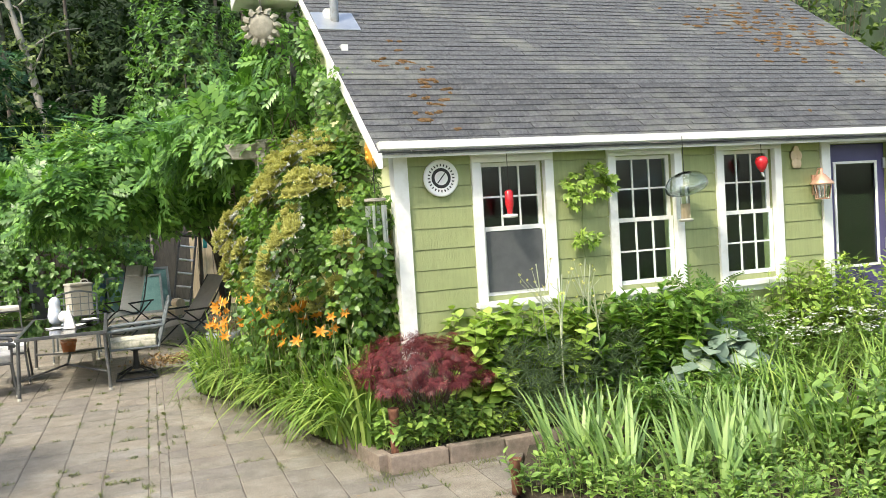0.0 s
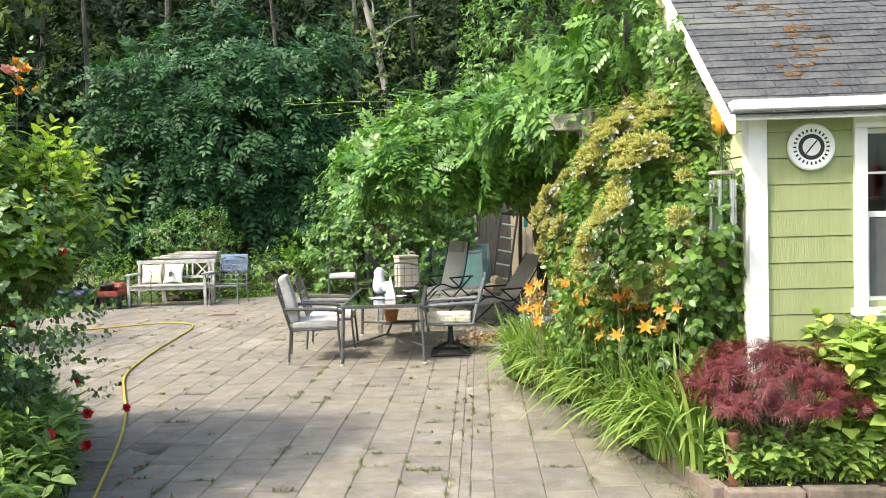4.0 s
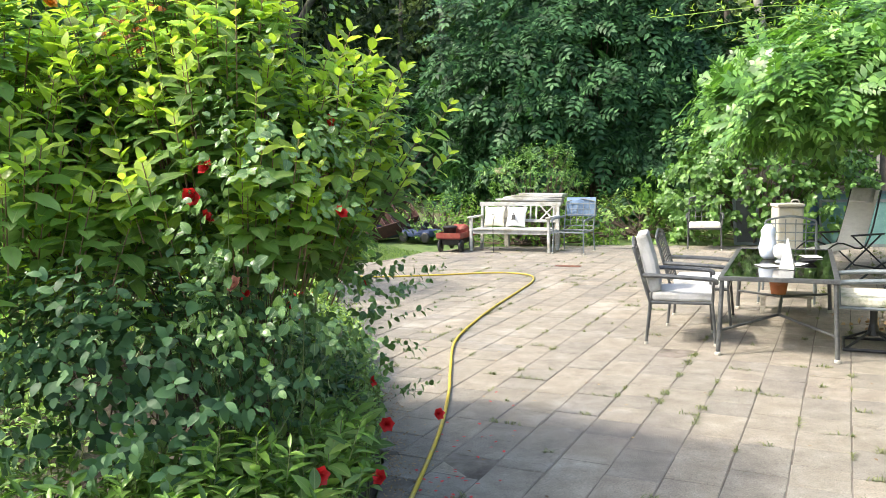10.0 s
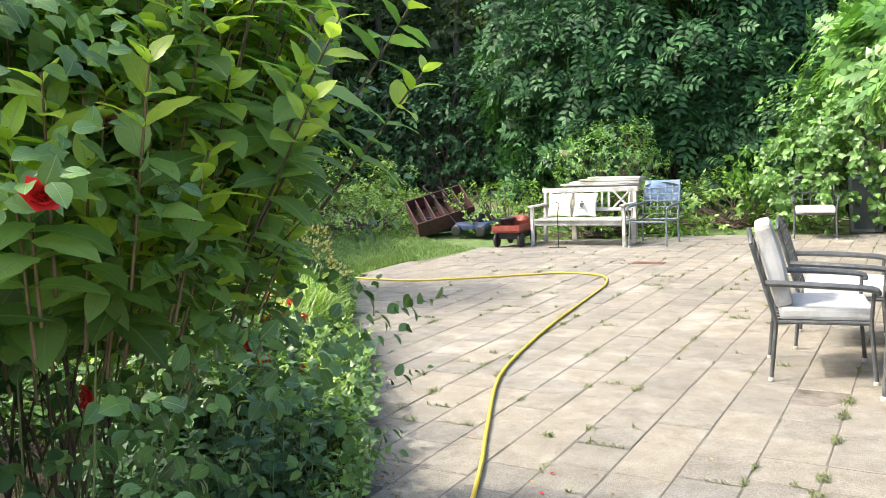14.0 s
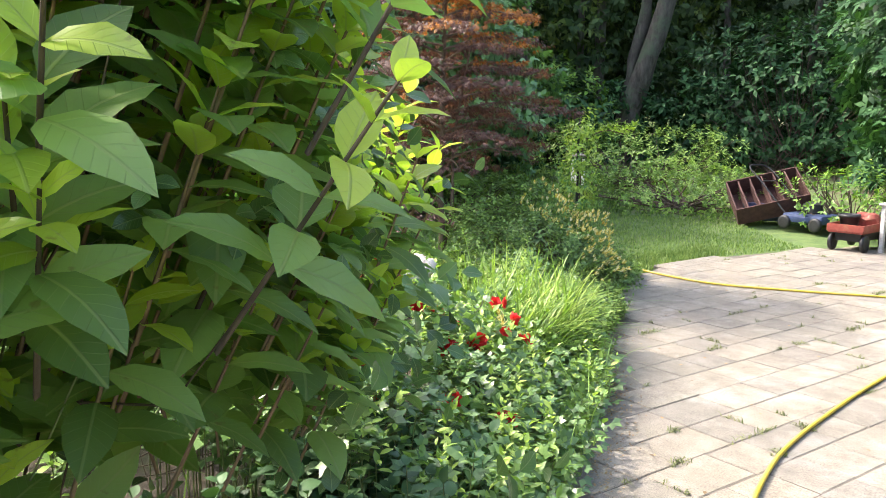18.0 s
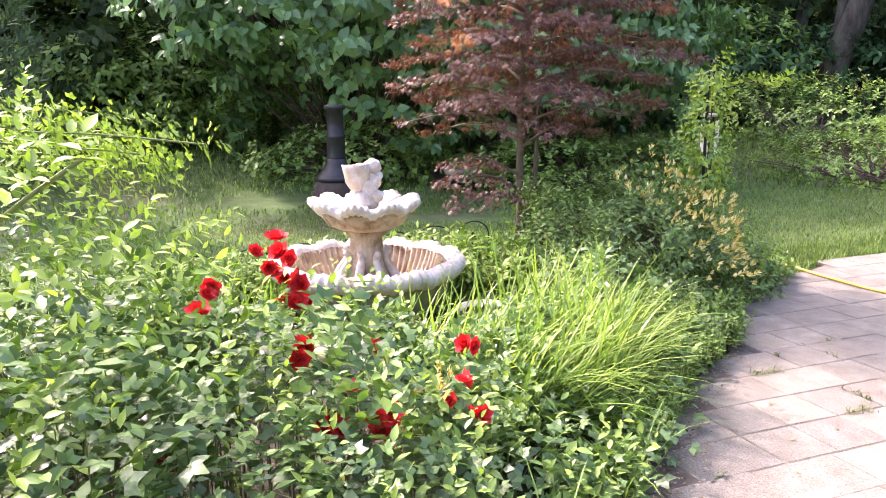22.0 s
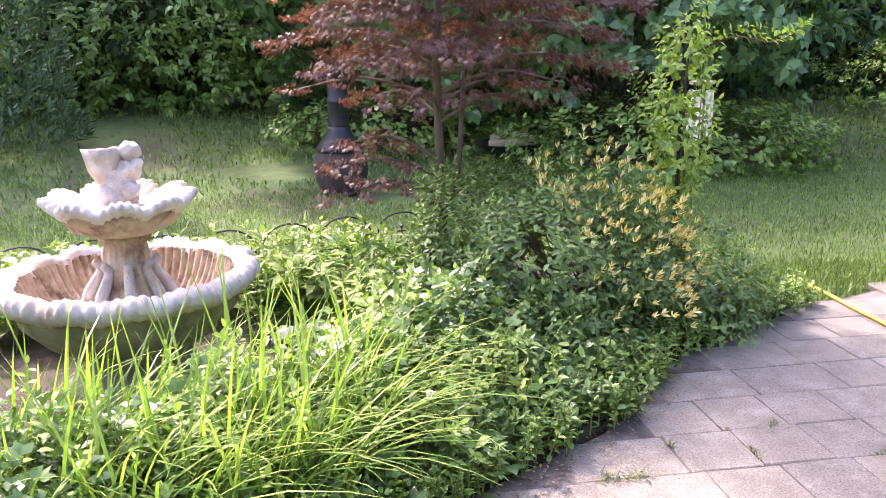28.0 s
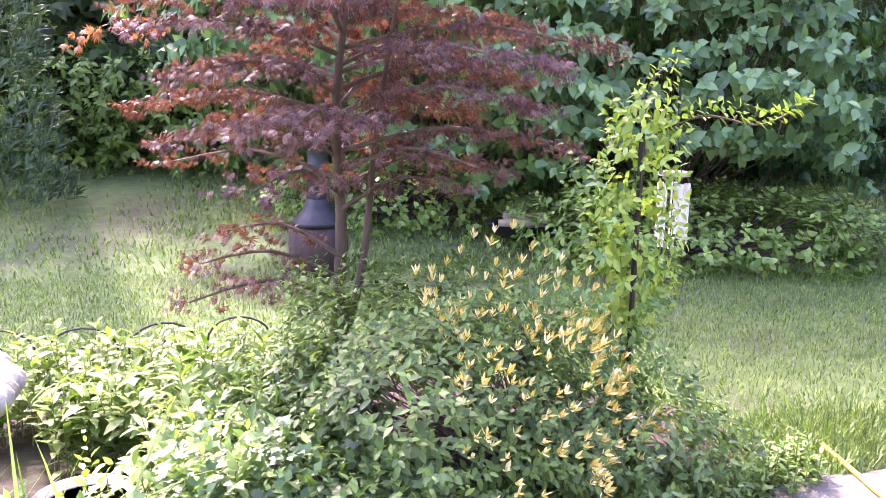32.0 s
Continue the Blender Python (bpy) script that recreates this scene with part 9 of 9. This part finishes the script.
# ---- shingles ----
def shingle_mesh(w):
    bm = bmesh.new()
    run, t = 0.122, 0.006
    s = math.hypot(1, PITCH)
    c, sn = 1 / s, PITCH / s
    for x in (0.004, w - 0.004):
        for d, lift in ((0, 0.004), (0, 0.004 + t), (run, 0.0), (run, 0.002)):
            bm.verts.new((x, d * c - lift * sn, d * sn + lift * c))
    bm.verts.ensure_lookup_table()
    v = bm.verts
    for f in ((0, 1, 3, 2), (4, 6, 7, 5), (0, 4, 5, 1), (1, 5, 7, 3), (2, 3, 7, 6), (0, 2, 6, 4)):
        bm.faces.new([v[i] for i in f])
    bmesh.ops.recalc_face_normals(bm, faces=bm.faces)
    me = bpy.data.meshes.new("shingle")
    bm.to_mesh(me)
    bm.free()
    return me


TAB = 0.25
tab = shingle_mesh(TAB)
tab.materials.append(SHINGLE)
tab_v = np.array([list(v.co) for v in tab.vertices])
tab_f = np.array([list(p.vertices) for p in tab.polygons])
rng = np.random.default_rng(920)
rest_v, count = [], 0
step = 0.097 / math.hypot(1, PITCH)
row = 0
y = -0.195
while y < RIDGE_Y - 0.12:
    x = -0.185 - TAB * ((row * 0.5 + 0.1 * math.sin(row * 2.7)) % 1)
    while x < LENGTH + 0.18:
        px = min(max(x, -0.185), LENGTH + 0.185 - TAB)
        z = EAVE + PITCH * (y + 0.1) + 0.0012 * rng.random()
        if y < 2.0 and count < 300:
            shared("shingle", tab, roof, Matrix.Translation((px, y + 0.0018 * rng.normal(), z)))
            count += 1
        else:
            rest_v.append(tab_v + [px, y + 0.0018 * rng.normal(), z])
        x += TAB
    y += step
    row += 1
v = np.concatenate(rest_v)
f = (tab_f[None] + (np.arange(len(rest_v)) * len(tab_v))[:, None, None]).reshape(-1, 4)
far_tabs = np_part("upper_shingles", (v, f), SHINGLE_FAR, roof, "", "stuff")
far_tabs.data.polygons.foreach_set("use_smooth", [False] * len(far_tabs.data.polygons))

# ---- paving ----
def paver_mesh(w, l):
    bm = boxed((-w / 2 + 0.003, -l / 2 + 0.0032, -0.03), (w / 2 - 0.003, l / 2 - 0.0032, 0.0))
    bmesh.ops.bevel(bm, geom=[e for e in bm.edges if all(vv.co.z > -0.001 for vv in e.verts)], offset=0.004, segments=1, affect="EDGES")
    me = bpy.data.meshes.new("paver")
    bm.to_mesh(me)
    bm.free()
    me.materials.append(PAVER)
    return me


poly = np.array(PATIO)


def in_patio(x, y):
    ok = False
    for (x1, y1), (x2, y2) in zip(poly, np.roll(poly, -1, 0)):
        if (y1 > y) != (y2 > y) and x < (x2 - x1) * (y - y1) / (y2 - y1) + x1:
            ok = not ok
    return ok


COLUMN, FIRST = 0.29, -1.865             # width of a column of pavers, and the line from which they are laid
kinds = {}
cells = []
lay = np.random.default_rng(931)
lines = [(FIRST - COLUMN * (k + 1), FIRST - COLUMN * k) for k in range(27)]
lines += [(FIRST, FIRST + 0.075), (FIRST + 0.075, FIRST + 0.143), (FIRST + 0.143, FIRST + 0.283)]
lines += [(FIRST + 0.283 + COLUMN * k, FIRST + 0.283 + COLUMN * (k + 1)) for k in range(13)]
for a, b in lines:
    w, cx = round(b - a, 3), (a + b) / 2
    cy = -14.0 + 0.3 * lay.random()
    while cy < 16.5:
        l = (0.295, 0.295, 0.44)[lay.integers(3)] if w > 0.2 else 0.21
        p = TURN @ Vector((cx, cy + l / 2, 0))
        if p.y > -8.5 and in_patio(p.x, p.y):
            cells.append(((w, l), cx, cy + l / 2, p))
        cy += l
rng = np.random.default_rng(930)
cells.sort(key=lambda c: abs(c[3].y - 2.6) + 0.6 * abs(c[3].x + 3.6))
rest = []
for k, (size, cx, cy, p) in enumerate(cells):
    m = TURN @ Matrix.Translation((cx + rng.normal(0, 0.0015), cy + rng.normal(0, 0.002), rng.normal(0, 0.0013))) @ pose(0, 0, 0, 0.06 * rng.normal(), 0.06 * rng.normal(), 0.3 * rng.normal())
    if size not in kinds:
        kinds[size] = paver_mesh(*size)
    me = kinds[size]
    if k < 300:
        shared("paver", me, patio, m)
    else:
        rest.append((me, m))


def joined(items, name, material, parent):
    vs, quads, tris, n = [], [], [], 0
    for me, m in items:
        co = np.array([list(m @ v.co) for v in me.vertices])
        for p in me.polygons:
            ids = [i + n for i in p.vertices]
            for j in range(1, len(ids) - 1):
                tris.append((ids[0], ids[j], ids[j + 1]))
        vs.append(co)
        n += len(co)
    ob = np_part(name, (np.concatenate(vs), np.array(tris)), material, parent, "", "stuff")
    ob.data.polygons.foreach_set("use_smooth", [False] * len(ob.data.polygons))


joined(rest, "outer_pavers", PAVER_FAR, patio)

# ---- weeds in the joints, litter along the bed's edge ----
rng = np.random.default_rng(809)
rows, sprigs = [], []
for size, cx, cy, p in cells:
    if p.y < -3.5 or noise.noise(Vector((p.x * 0.8, p.y * 0.8, 9))) < -0.12:
        continue
    for across in (True, False):
        if rng.random() > (0.28 if across else 0.38):
            continue
        ends = size[0] if across else size[1]
        run, mid = ends * rng.uniform(0.1, 1.0) * rng.uniform(0.3, 1.0), rng.uniform(-0.3, 0.3) * ends
        big = rng.random() < 0.22
        for j in range(int((5 + run * 80) * (2.6 if big else 1.2))):
            s, o = mid + rng.uniform(-0.5, 0.5) * run, rng.normal(0, 0.018 if big else 0.006)
            q = TURN @ Vector((cx + (s if across else -size[0] / 2 + o), cy + (size[1] / 2 + o if across else s), 0))
            (sprigs if j % 6 == 5 else rows).append((q.x, q.y, -0.004))
ob = np_part("joint_weeds", join(blades(np.array(rows), 0.048, 0.0065, 1.1, 808, 2, 0.5), shoots(ROUND, np.array(sprigs), np.tile([0, 0, 1.0], (len(sprigs), 1)), 5, 0.004, 1.3, 0.017, 813, 0.0)), L_WEED, None, "small grassy weeds in the paving joints", "stuff")
ob["category"] = "weeds"
BORDER = [Vector(v) for v in ((-4.05, 0.6), (-4.12, 1.2), (-4.55, 2.5), (-5.0, 3.4), (-5.55, 4.65), (-6.25, 5.75), (-6.9, 7.0))]
spots = []
for a, b in zip(BORDER, BORDER[1:]):
    out = Vector(((b - a).y, -(b - a).x)).normalized() * -1
    for _ in range(int((b - a).length * 260)):
        q = a.lerp(b, rng.random()) - out * abs(rng.normal(0, 0.09))
        spots.append((q.x, q.y, 0.006))
spots = np.array(spots)
ob = np_part("edge_litter", place(ROUND, spots, np.column_stack([rng.normal(0, 1, (len(spots), 2)), rng.normal(0, 0.25, len(spots))]), np.tile([0, 0.1, 1.0], (len(spots), 1)), 0.016), DRY, None, "brown leaf crumbs and soil along the bed's edge", "stuff")
ob["category"] = "leaf litter"
